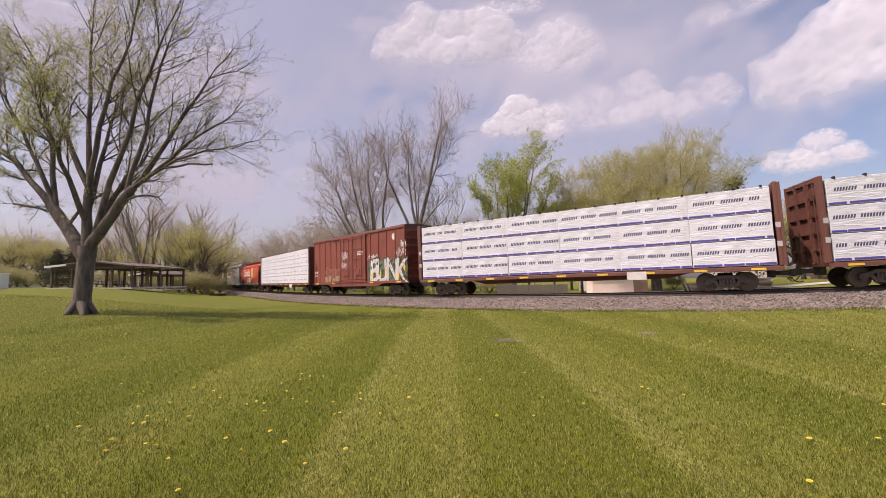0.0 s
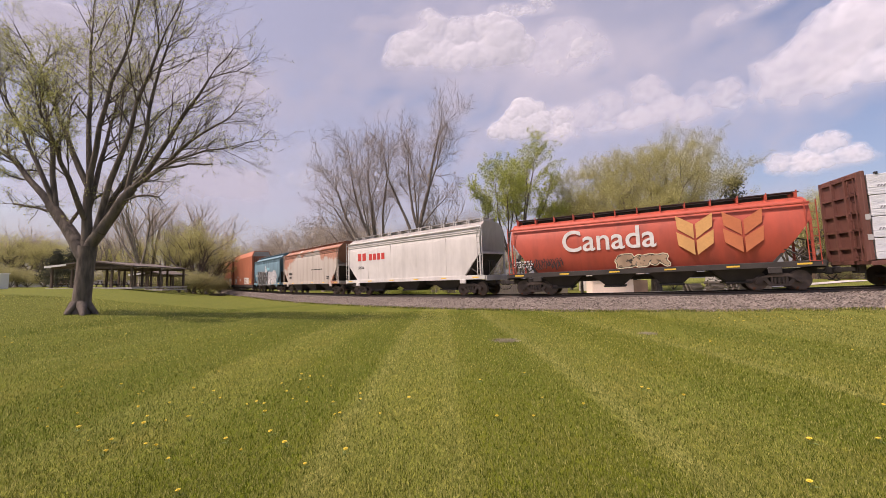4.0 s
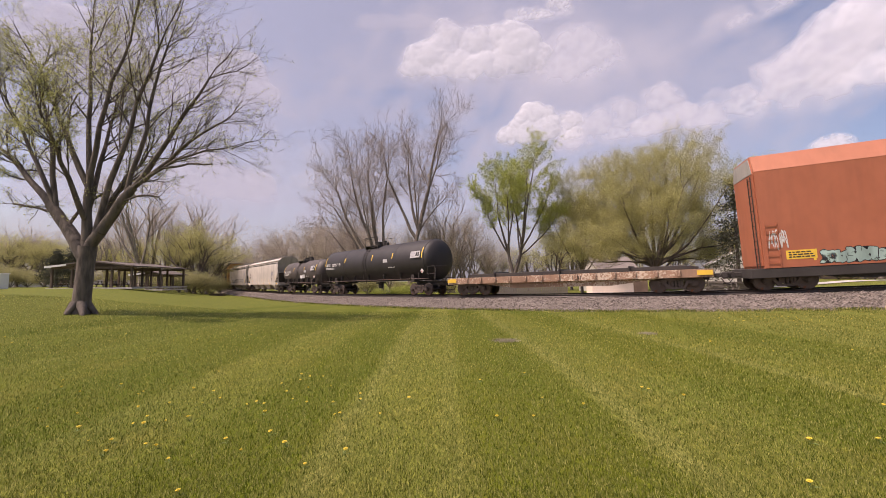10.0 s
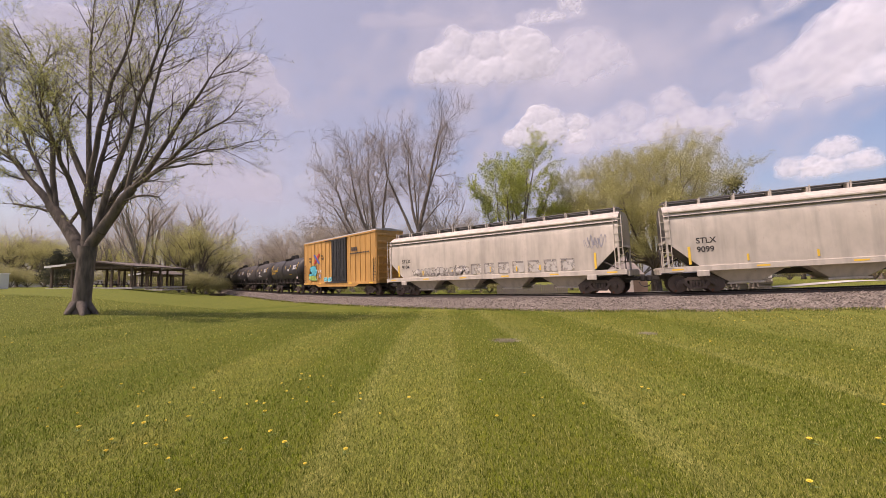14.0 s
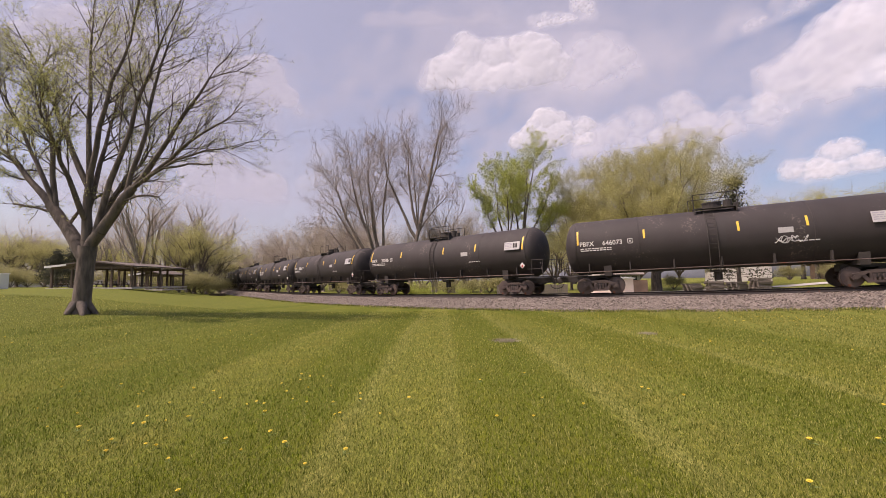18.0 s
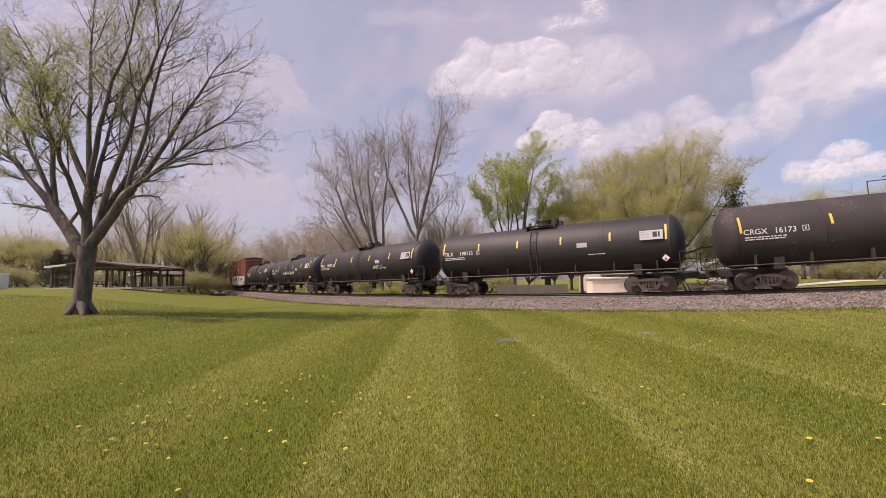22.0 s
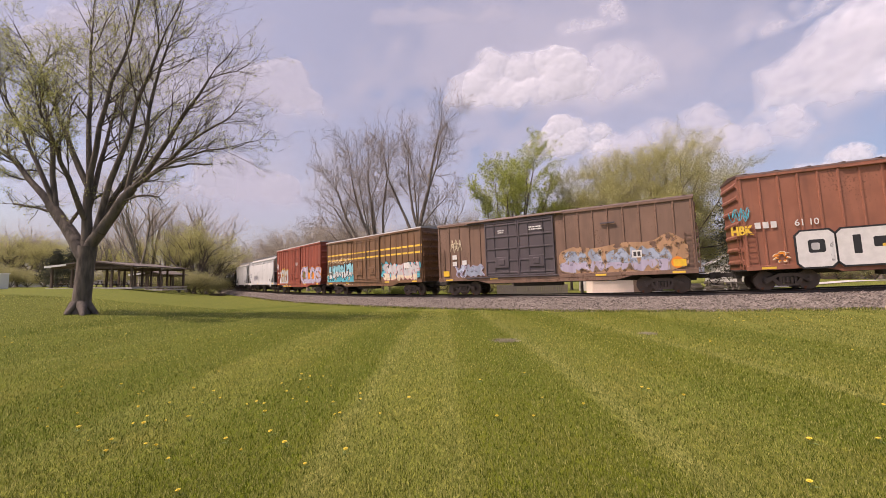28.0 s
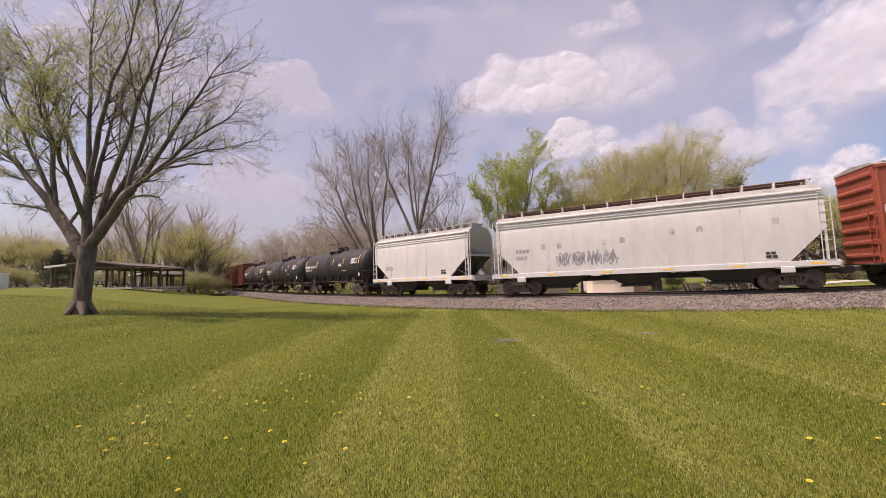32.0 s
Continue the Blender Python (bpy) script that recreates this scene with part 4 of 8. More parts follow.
def hopper(label, L, paint, H=4.55, bays=4, sill=None, roofm=None, round_side=False, dark=M_UNDER, notch=1.5, bay_paint=None, roof_paint=None, beads=True):
    car = empty("covered_hopper")
    tagged(car, label, "hopper car", "cars of the freight train")
    B = L / 2 - 0.65
    half = 1.52
    E = B - 0.35
    # cross-section, from the sill up and over; the body's lower corners are cut away over the bogies
    sec = [(1.5, 1.32), (1.52, 1.7), (1.53, 2.6), (1.53, 3.4), (1.46, 3.85), (1.25, 4.18), (0.9, H - 0.18), (0.45, H - 0.12)]
    if round_side:
        sec = [(1.18, 1.32), (1.42, 1.9), (1.53, 2.6), (1.5, 3.3), (1.32, 3.85), (1.0, 4.2), (0.45, H - 0.14)]
    k_ = (H - 1.32) / (4.55 - 1.32)
    sec = [(y, z if i == len(sec) - 1 or (not round_side and i == len(sec) - 2) else 1.32 + (z - 1.32) * k_) for i, (y, z) in enumerate(sec)]
    ring = [(-y, z) for y, z in sec] + [(y, z) for y, z in reversed(sec)]
    CUT = 3.25 if round_side else 1.32 + 1.28 * k_
    xs = lambda z: E - notch * max(0.0, (CUT - z)) / (CUT - 1.32)
    g = Geo()
    n = len(ring)
    cols = 9
    v = []
    for k in range(cols):
        t = -1 + 2 * k / (cols - 1)
        v += [(t * xs(z), y, z) for y, z in ring]
    f = [(k * n + i, k * n + i + 1, (k + 1) * n + i + 1, (k + 1) * n + i) for k in range(cols - 1) for i in range(n - 1)]
    f += [(k * n + n - 1, k * n, (k + 1) * n, (k + 1) * n + n - 1) for k in range(cols - 1)]
    f += [tuple(range(n)), tuple(range((cols - 1) * n, cols * n))]
    edge_z = 1.32 + 2.6 * k_
    over = lambda q: min(v[i][2] for i in q) > edge_z and len(q) == 4
    g.add(v, [q for q in f if not over(q)])
    part("body", g, paint, car, smoothed=True)
    part("roof_sheet", Geo().add(v, [q for q in f if over(q)]).mesh("roof_sheet", roof_paint or paint, True), None, car, "roof sheet over the hopper body")
    # end frame; slope sheets and struts coloured dark for the shade in the notch
    for sgn in (1, -1):
        e = Geo()
        for y in (-1.45, 1.45):
            e.box(E - 0.1, E, y - .05, y + .05, 1.3, CUT + .05)
        e.box(E - .06, E + 0.02, -1.5, 1.5, CUT - .05, CUT + .09, .01)
        part("end_strut", Geo().pipe([(E - 0.05, -1.45, 1.35), (E - notch * .75, -1.4, 1.95)], .04), dark, car, at=pose(0, 0, 0, 0, 0, 0 if sgn > 0 else 180))
        part("end_frame", e, paint, car, at=pose(0, 0, 0, 0, 0, 0 if sgn > 0 else 180))
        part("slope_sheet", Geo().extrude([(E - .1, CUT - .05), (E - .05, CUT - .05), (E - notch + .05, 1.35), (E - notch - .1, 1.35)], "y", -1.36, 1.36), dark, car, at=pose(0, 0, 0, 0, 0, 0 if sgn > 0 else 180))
        part("ladder", ladder(8, 0.44, 1.15, H - .45, paint), None, car, at=(sgn * (E - 0.02), -1.53, 0))
        part("end_platform", Geo().box(E - .5, B + 0.1, -1.45, 1.45, 1.2, 1.26).box(B, B + .08, -1.45, 1.45, 1.0, 1.32), sill or paint, car, at=pose(0, 0, 0, 0, 0, 0 if sgn > 0 else 180))
        part("brake_rigging", Geo().pipe([(E + .1, -.6, 1.25), (E + .1, -.6, 2.3), (E - .5, -.6, 2.5)], .03).cyl((E + .12, -.2, 2.1), (E + .17, -.2, 2.1), .27, 12), dark, car, at=pose(0, 0, 0, 0, 0, 0 if sgn > 0 else 180))
    for y in (-1.56, 1.40):
        part("side_sill", Geo().box(-B, B, y, y + .16, 1.08, 1.36, .015), sill or paint, car)
    for y in (-1.50, 1.36):
        part("top_sill", Geo().box(-E, E, y, y + .14, H - .6, H - .5, .02), paint, car)
    if not round_side and not beads:
        part("side_bead", Geo().box(-E + .02, E - .02, -1.545, -1.475, H - .83, H - .77, .008), dark, car)
    if not round_side and beads:
        for z, y in ((H - .78, 1.49), (H - .92, 1.515)):
            for k in (-y - .02, y - .05):
                part("side_bead", Geo().box(-E + .02, E - .02, k, k + .07, z - .025, z + .025, .008), paint, car)
        for k in range(1, 5):
            part("panel_seam", Geo().box(-E + k * 2 * E / 5 - .012, -E + k * 2 * E / 5 + .012, -1.538, -1.52, 1.4, H - 1.05), paint, car)
    for sgn in (1, -1):
        part("jacking_pad", Geo().box(-.28, .28, -1.6, -1.5, .82, 1.12, .03), sill or paint, car, at=(sgn * (E - notch - .1), 0, 0))
    # hopper bays below the sill
    bay = Geo()
    w = (2 * (E - notch)) / bays
    bay.add([(-w * .48, -1.36, 1.3), (w * .48, -1.36, 1.3), (w * .48, 1.36, 1.3), (-w * .48, 1.36, 1.3), (-w * .16, -.75, .45), (w * .16, -.75, .45), (w * .16, .75, .45), (-w * .16, .75, .45)], [(0, 1, 5, 4), (1, 2, 6, 5), (2, 3, 7, 6), (3, 0, 4, 7), (4, 5, 6, 7), (0, 3, 2, 1)])
    bay.box(-w * .2, w * .2, -.9, .9, .36, .46, .02)
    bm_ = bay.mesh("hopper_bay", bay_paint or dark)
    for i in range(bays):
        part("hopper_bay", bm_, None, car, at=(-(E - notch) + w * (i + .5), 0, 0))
    # roof: hatches under a running board on brackets
    for y in (-.62, .12):
        part("running_board", Geo().box(-E + .1, E - .1, y, y + .5, H + .10, H + .135), roofm or M_ROOF, car)
    part("hatch_trough", Geo().extrude([(-.3, H - .16), (.3, H - .16), (.26, H + .04), (-.26, H + .04)], "x", -E + .5, E - .5), roofm or paint, car)
    br = Geo().box(-.03, .03, -.66, .66, H - .2, H + .1).mesh("bracket", paint)
    hd = Geo().box(-.025, .025, -.9, -.84, H - .22, H + .16).mesh("handhold", paint)
    for i in range(13):
        x = -E + .3 + i * (2 * E - .6) / 12
        part("bracket", br, None, car, at=(x, 0, 0))
        part("handhold", hd, None, car, at=(x, 0, 0))
    part("centre_sill", Geo().box(-B, B, -.3, .3, .74, 1.02, .02), dark, car)
    for i in range(6):
        x = -B + .8 + i * (2 * B - 1.6) / 5
        part("reflector", Geo().box(x - .28, x + .28, -1.566, -1.561, 1.18, 1.26), M_YEL, car)
    running_gear(car, B - 1.7, L / 2)
    return car


def tank(label, L, paint, R=1.58, zc=2.72, mark=True, wide_platform=True, stripes=5, seam=True):
    car = empty("tank_car")
    tagged(car, label, "tank car", "cars of the freight train")
    B = L / 2 - 0.7
    prof = [(-B, 0.12), (-B + .04, .55), (-B + .14, .95), (-B + .32, R - .23), (-B + .55, R - .05), (-B + .75, R), (-0.02, R), (0.02, R), (B - .75, R), (B - .55, R - .05), (B - .32, R - .23), (B - .14, .95), (B - .04, .55), (B, .12)]
    part("shell", Geo().revolve(prof, 40, (0, zc)), paint, car, smoothed=True)
    for x in (-B * .48, B * .48, -B + .72, B - .72):
        part("weld_band", Geo().revolve([(x - .05, R + .004), (x - .04, R + .014), (x + .04, R + .014), (x + .05, R + .004)], 40, (0, zc)), paint, car, smoothed=True)
    # long side rod low on the shell and its stanchions
    for y in (-1.42, 1.42):
        part("handrail", Geo().cyl((-B + .2, y, 1.27), (B - .2, y, 1.27), .028, 6), M_WHEEL, car)
    st = Geo().box(-.03, .03, -1.44, -1.2, 1.22, 1.75).mesh("stanchion", M_UNDER)
    for i in range(7):
        part("stanchion", st, None, car, at=(-B + 1.4 + i * (2 * B - 2.8) / 6, 0, 0))
    # saddle, stub sill and end platforms
    for sgn in (1, -1):
        sd = Geo().extrude([(-1.2, 1.02), (1.2, 1.02), (1.25, 1.6), (.9, 1.25), (0, 1.08), (-.9, 1.25), (-1.25, 1.6)], "x", B - 2.6, B - 2.2)
        sd.box(B - 3.0, B + .55, -.3, .3, .72, 1.06, .02)
        part("saddle", sd, M_UNDER, car, at=pose(0, 0, 0, 0, 0, 0 if sgn > 0 else 180))
        ep = Geo().box(B - 1.3, B + .5, -1.45, -1.0, 1.08, 1.13).box(B - 1.3, B + .5, 1.0, 1.45, 1.08, 1.13).box(B + .1, B + .5, -1.45, 1.45, 1.08, 1.13)
        part("end_platform", ep, M_UNDER, car, at=pose(0, 0, 0, 0, 0, 0 if sgn > 0 else 180))
        hr = Geo().pipe([(B - .3, -1.45, 1.1), (B - .3, -1.45, 2.15), (B + .45, -1.45, 2.15), (B + .45, -1.45, 1.1)], .02).pipe([(B + .45, -1.4, 2.15), (B + .45, 1.4, 2.15), (B + .45, 1.4, 1.1)], .02).pipe([(B + .45, -1.4, 1.6), (B - .6, -1.45, 1.6)], .016).pipe([(B + .45, -1.42, 1.1), (B + .1, -1.0, 2.0)], .016)
        part("end_rail", hr, M_UNDER, car, at=pose(0, 0, 0, 0, 0, 0 if sgn > 0 else 180))
    # fittings on top
    top = zc + R
    part("manway", Geo().cyl((0, 0, top - .1), (0, 0, top + .32), .46, 16).cyl((0, 0, top + .32), (0, 0, top + .38), .5, 16), M_UNDER, car)
    part("valve_housing", Geo().cyl((.75, 0, top - .1), (.75, 0, top + .45), .22, 12).box(1.0, 1.25, -.12, .12, top - .05, top + .28, .02), M_UNDER, car)
    pf = Geo().box(-1.0, 1.0, -1.0, -.5, top - .02, top + .03).box(-1.0, 1.0, .5, 1.0, top - .02, top + .03)
    for x in (-.95, .95):
        pf.box(x - .03, x + .03, -1.0, 1.0, top - .25, top - .02)
    part("platform", pf, M_UNDER, car)
    rl = Geo().pipe([(-1.0, -1.0, top), (-1.0, -1.0, top + .75), (1.0, -1.0, top + .75), (1.0, -1.0, top)], .022) if wide_platform else Geo()
    if wide_platform:
        rl.pipe([(-1.0, 1.0, top), (-1.0, 1.0, top + .75), (1.0, 1.0, top + .75), (1.0, 1.0, top)], .022).pipe([(-1.0, -1.0, top + .72), (-1.0, -.2, top + .72)], .02)
    else:
        rl.pipe([(-.75, -.5, top), (-.75, -.5, top + .5), (.1, -.5, top + .62), (.35, -.5, top + .5), (.35, -.5, top)], .02).pipe([(1.1, -.4, top - .1), (1.1, -.4, top + .7), (1.35, -.4, top + .7)], .025).cyl((-.95, -.2, top), (-.95, -.2, top + .3), .1, 8)
    part("platform_rail", rl, M_UNDER, car)
    # curved ladder down the near side
    lg = Geo()
    for x in (-.55, -.13):
        a = [(x, -(R + .06) * math.sin(t), zc + (R + .06) * math.cos(t)) for t in np.linspace(.45, 1.75, 9)] + [(x, -1.5, 1.0)]
        lg.pipe(a, .022, 4)
    for t in np.linspace(.5, 1.9, 11):
        y, z = (R + .06) * math.sin(t), zc + (R + .06) * math.cos(t)
        lg.cyl((-.55, -y, z), (-.13, -y, z), .014, 4)
    part("ladder", lg, M_UNDER, car)
    part("bottom_outlet", Geo().cyl((0, 0, .55), (0, 0, 1.1), .2, 12).box(-.35, .35, -.35, .35, .95, 1.08, .03), M_UNDER, car)
    # yellow strips on the side
    for i in range(stripes):
        x = -B + .86 + i * (2 * B - 1.72) / (stripes - 1)
        if abs(x + .34) < .35:
            x += .8
        tall = i in (0, stripes - 1)
        a0, a1 = (.95, 1.5) if tall else (1.1, 1.42)
        g = Geo()
        ts = np.linspace(a0, a1, 5)
        for t0, t1 in zip(ts[:-1], ts[1:]):
            q = [(-(R + .006) * math.sin(t0), zc + (R + .006) * math.cos(t0)), (-(R + .006) * math.sin(t1), zc + (R + .006) * math.cos(t1)), (-(R + .001) * math.sin(t1), zc + (R + .001) * math.cos(t1)), (-(R + .001) * math.sin(t0), zc + (R + .001) * math.cos(t0))]
            g.extrude(q, "x", x - .05, x + .05)
        part("reflector", g, M_YEL, car)
    running_gear(car, B - 1.9, L / 2)
    return car


def tank_print(car, number, L, x=None, ink=M_WHITE_INK, size=.36, R=1.58, zc=2.72, panel=True, seed=1, letters=4, mark=""):
    """Initials, number, small print, data panel and placard on the near side of a tank."""
    B = L / 2 - .7
    x = -B + .95 if x is None else x
    s = -R - .002
    if mark:
        words(car, mark, x, zc + .02, size, ink, s)
    else:
        code_blocks(car, letters, x, zc + .02, size, ink, s)
    words(car, number, x + letters * size * .8 + .12, zc + .02, size, ink, s)
    part("small_print", bars_mesh(2, ink, seed, 1.7, .055, .05), None, car, at=pose(x + .05, s + .0, zc - .1, 4, 0, 0))
    part("small_print", bars_mesh(1, ink, seed + 2, 1.0, .05, .05), None, car, at=pose(B * .38, s + .05, zc - .42, 14, 0, 0))
    part("test_box", Geo().box(0, .26, -.004, 0, 0, .03).box(0, .26, -.004, 0, .23, .26).box(0, .03, -.004, 0, .03, .23).box(.23, .26, -.004, 0, .03, .23).box(.1, .16, -.004, 0, .08, .18), ink, car, at=(x + letters * size * .8 + .12 + size * .62 * len(number), s, zc + .02))
    if panel:
        dp = part("data_panel", Geo().box(0, 1.15, -.012, 0, -.46, .06, .003), M_PLATE, car, "pale stencilled data panel", at=pose(B - 2.15, s + .03, zc + .58, -15, 0, 0))
        part("small_print", bars_mesh(4, M_GREYINK, seed + 5, .55, .05, .05, -.0125), None, dp, at=(.05, 0, 0))
        part("bar_block", bars_mesh(1, M_DARK_INK, seed + 6, .45, .3, .05, -.0125), None, dp, at=(.65, 0, -.03))
        part("tin_sign", Geo().box(0, .6, -.01, 0, -.14, .12, .003), M_PLATE, car, at=pose(B * .3, s + .005, zc + .12, 0, 0, 0))
    part("stencil_box", bars_mesh(2, ink, seed + 9, .5, .08, .05), None, car, at=pose(B - 1.6, s + .07, zc - .35, 17, 0, 0))
    g = Geo().extrude([(0, -.19), (.19, 0), (0, .19), (-.19, 0)], "y", -.012, 0)
    part("placard", g, M_WHITE_INK, car, "white diamond placard", at=pose(B - .95, -1.47, 1.85, 0, 0, 0))
    part("placard_mark", Geo().extrude([(0, -.14), (.07, -.05), (0, .06), (-.07, -.05)], "y", -.016, -.0121), M_RED_INK, car, at=pose(B - .95, -1.47, 1.85, 0, 0, 0))


def centerbeam(label, L, rows=4, violet=True, height=5.05, seed=1):
    car = empty("lumber_flatcar")
    tagged(car, label, "flatcar", "cars of the freight train")
    B = L / 2 - .7
    part("deck", Geo().box(-B, B, -1.45, 1.45, 1.02, 1.2, .015).extrude([(-B + 3.6, 1.05), (B - 3.6, 1.05), (B - 5, .72), (-B + 5, .72)], "y", -.4, .4), M_STAND_RED, car)
    for y in (-1.52, 1.45):
        part("side_rail", Geo().box(-B, B, y, y + .07, .98, 1.16, .01), M_STAND_RED, car)
    part("centre_beam", Geo().box(-B + .2, B - .2, -.06, .06, 1.2, 5.1), M_STAND_RED, car)
    hook = Geo().box(-.05, .05, -1.5, -1.35, 5.03, 5.14, .01).mesh("strap_end", M_BLACK)
    for sgn in (1, -1):
        g = Geo().box(B - .16, B, -1.5, 1.5, 1.2, 5.2, .02)
        bk = part("bulkhead", g, M_STAND_RED, car, at=pose(0, 0, 0, 0, 0, 0 if sgn > 0 else 180))
        for y in (-1.42, -.5, .5, 1.42):
            part("stiffener", Geo().box(B, B + .14, y - .06, y + .06, 1.2, 5.16), M_STAND_RED, bk)
        for z in (1.8, 2.6, 3.4, 4.2, 5.0):
            part("cross_bar", Geo().box(B + .002, B + .1, -1.35, 1.35, z - .05, z + .05), M_STAND_RED, bk)
        for z in (2.1, 3.0):
            part("tin_sign", Geo().box(-.1, .1, -.012, 0, 0, .25), M_PLATE, car, at=(sgn * (B - .08), -1.5, z))
        part("ladder", ladder(9, .4, 1.2, 4.9, M_STAND_RED), None, car, at=pose(sgn * (B + .15), -1.05, 0, 0, 0, 90 * sgn))
    r = random.Random(seed)
    per = 5 if not violet else 6
    w = (2 * B - .5) / per
    h = (height - 1.24) / rows
    lap = [Geo().box(-w / 2 + .002, w / 2 - .002, -1.46, -.08, 0, h - .035, .014).mesh("wrapped_lumber", M_WRAP), Geo().box(-w / 2 + .002, w / 2 - .002, .08, 1.46, 0, h - .035, .014).mesh("wrapped_lumber", M_WRAP)]
    tall = .17 if violet else .1
    ink = M_NAVY if violet else M_GREYINK

    def print_row(sd):
        q = random.Random(sd)
        g = Geo()
        x = -w / 2 + q.uniform(.1, .4)
        while x < w / 2 - .3:
            n = q.choice((4, 8, 9, 9)) if violet else q.choice((6, 7, 8))
            for k in range(n):
                if x > w / 2 - .15:
                    break
                a = x
                lean = .05
                g.extrude([(a, 0), (a + .07, 0), (a + .07 + lean, tall), (a + lean, tall)], "y", -.004, 0)
                x += .11
            x += q.uniform(.14, .26) if violet else q.uniform(.3, 1.1)
        return g.mesh("print", ink)

    prints = [print_row(seed * 31 + k) for k in range(4)]
    bands = []
    for k in range(3):
        g = Geo()
        x = -w / 2 + .03
        while x < w / 2 - .2:
            e = min(w / 2 - .03, x + r.uniform(.5, 1.3))
            g.box(x, e, -1.468, -1.461, .03, .13)
            x = e + r.uniform(.03, .12)
        bands.append(g.mesh("print_band", M_PURPLE))
    for i in range(per):
        for j in range(rows):
            x, z = -B + .25 + w * (i + .5), 1.24 + h * j
            for k in (0, 1):
                ob = part("wrapped_lumber", lap[k], None, car, "lumber pack in white plastic wrap", at=pose(x + r.uniform(-.02, .02), r.uniform(-.008, 0) if k == 0 else 0, z, 0, r.uniform(-.12, .12), r.uniform(-.06, .06)))
                if k == 0:
                    if violet:
                        part("print_band", bands[(i + j) % 3], None, ob)
                    part("print", prints[(i * 3 + j) % 4], None, ob, at=(0, -1.462, h * (.5 if violet else .35)))["kind"] = "stuff"
    for i in range(19):
        part("strap_end", hook, None, car, at=(-B + .6 + i * (2 * B - 1.2) / 18, 0, height - 5.08))
    for i in range(9):
        x = -B + 1 + i * (2 * B - 2) / 8
        part("reflector", Geo().box(x - .3, x + .3, -1.527, -1.5205, 1.02, 1.12), M_YEL, car)
    part("number_board", Geo().box(.0, 1.0, -1.53, -1.521, .72, 1.15).box(.05, .95, -1.533, -1.5301, .78, 1.1), M_WHITE_INK, car, at=(B * .35, 0, 0))
    running_gear(car, B - 2.3, L / 2)
    return car


def tallcar(label, L, seed=1):
    car = empty("high_cover_car")
    tagged(car, label, "covered flatcar", "cars of the freight train")
    B = L / 2 - .62
    dk = Geo().box(-B, B, -1.5, 1.5, .62, 1.08, .02).extrude([(-B + 3, .7), (B - 3, .7), (B - 4.5, .45), (-B + 4.5, .45)], "y", -1.3, 1.3)
    part("deck", dk, M_UNDER, car, "black steel deck")
    C = B - .6
    part("body", Geo().box(-C, C, -1.52, 1.52, 1.08, 5.8), M_TALL, car)
    part("roof", Geo().extrude([(-1.53, 5.79), (1.53, 5.79), (1.2, 6.6), (-1.2, 6.6)], "x", -C - .01, C + .01), M_TALL_LIT, car, "sloping salmon roof sheet coloured paler for the sun on it")
    for k in range(1, 7):
        x = -C + k * 2 * C / 7
        part("panel_seam", Geo().box(x - .01, x + .01, -1.523, -1.5205, 1.1, 5.78), M_TALL, car)
    for sgn in (1, -1):
        part("end_cap", Geo().extrude([(-1.42, 1.2), (1.42, 1.2), (1.42, 5.7), (1.1, 6.5), (-1.1, 6.5), (-1.42, 5.7)], "x", C + .012, C + .06), M_TALL, car, at=pose(0, 0, 0, 0, 0, 0 if sgn > 0 else 180))
        part("gable_sheet", Geo().extrude([(-1.4, 5.72), (1.4, 5.72), (1.12, 6.5), (-1.12, 6.5)], "x", C + .062, C + .08), M_ROOF, car, "pale metal gable sheet", at=pose(0, 0, 0, 0, 0, 0 if sgn > 0 else 180))
        part("ladder", ladder(6, .5, 1.15, 3.3, M_TALL), None, car, at=(sgn * (C - .42), -1.525, 0))
        part("ladder", ladder(12, .4, 1.1, 5.6, M_UNDER), None, car, at=pose(sgn * (C + .08), -1.0, 0, 0, 0, 90 * sgn))
        part("warning_panel", Geo().box(-.6, .6, -.008, 0, 0, .42), M_YEL, car, "yellow warning panel", at=(sgn * (C - 1.5), -1.522, 1.45))
        part("small_print", bars_mesh(3, M_DARK_INK, seed + sgn, 1.0, .06, .05), None, car, at=(sgn * (C - 1.5) - .5, -1.532, 1.8))
    for i in range(5):
        x = -C + 2 + i * (2 * C - 4) / 4
        part("reflector", Geo().box(x - .05, x + .05, -1.53, -1.523, 1.35, 1.75), M_YEL, car)
    running_gear(car, B - 1.6, L / 2)
    return car


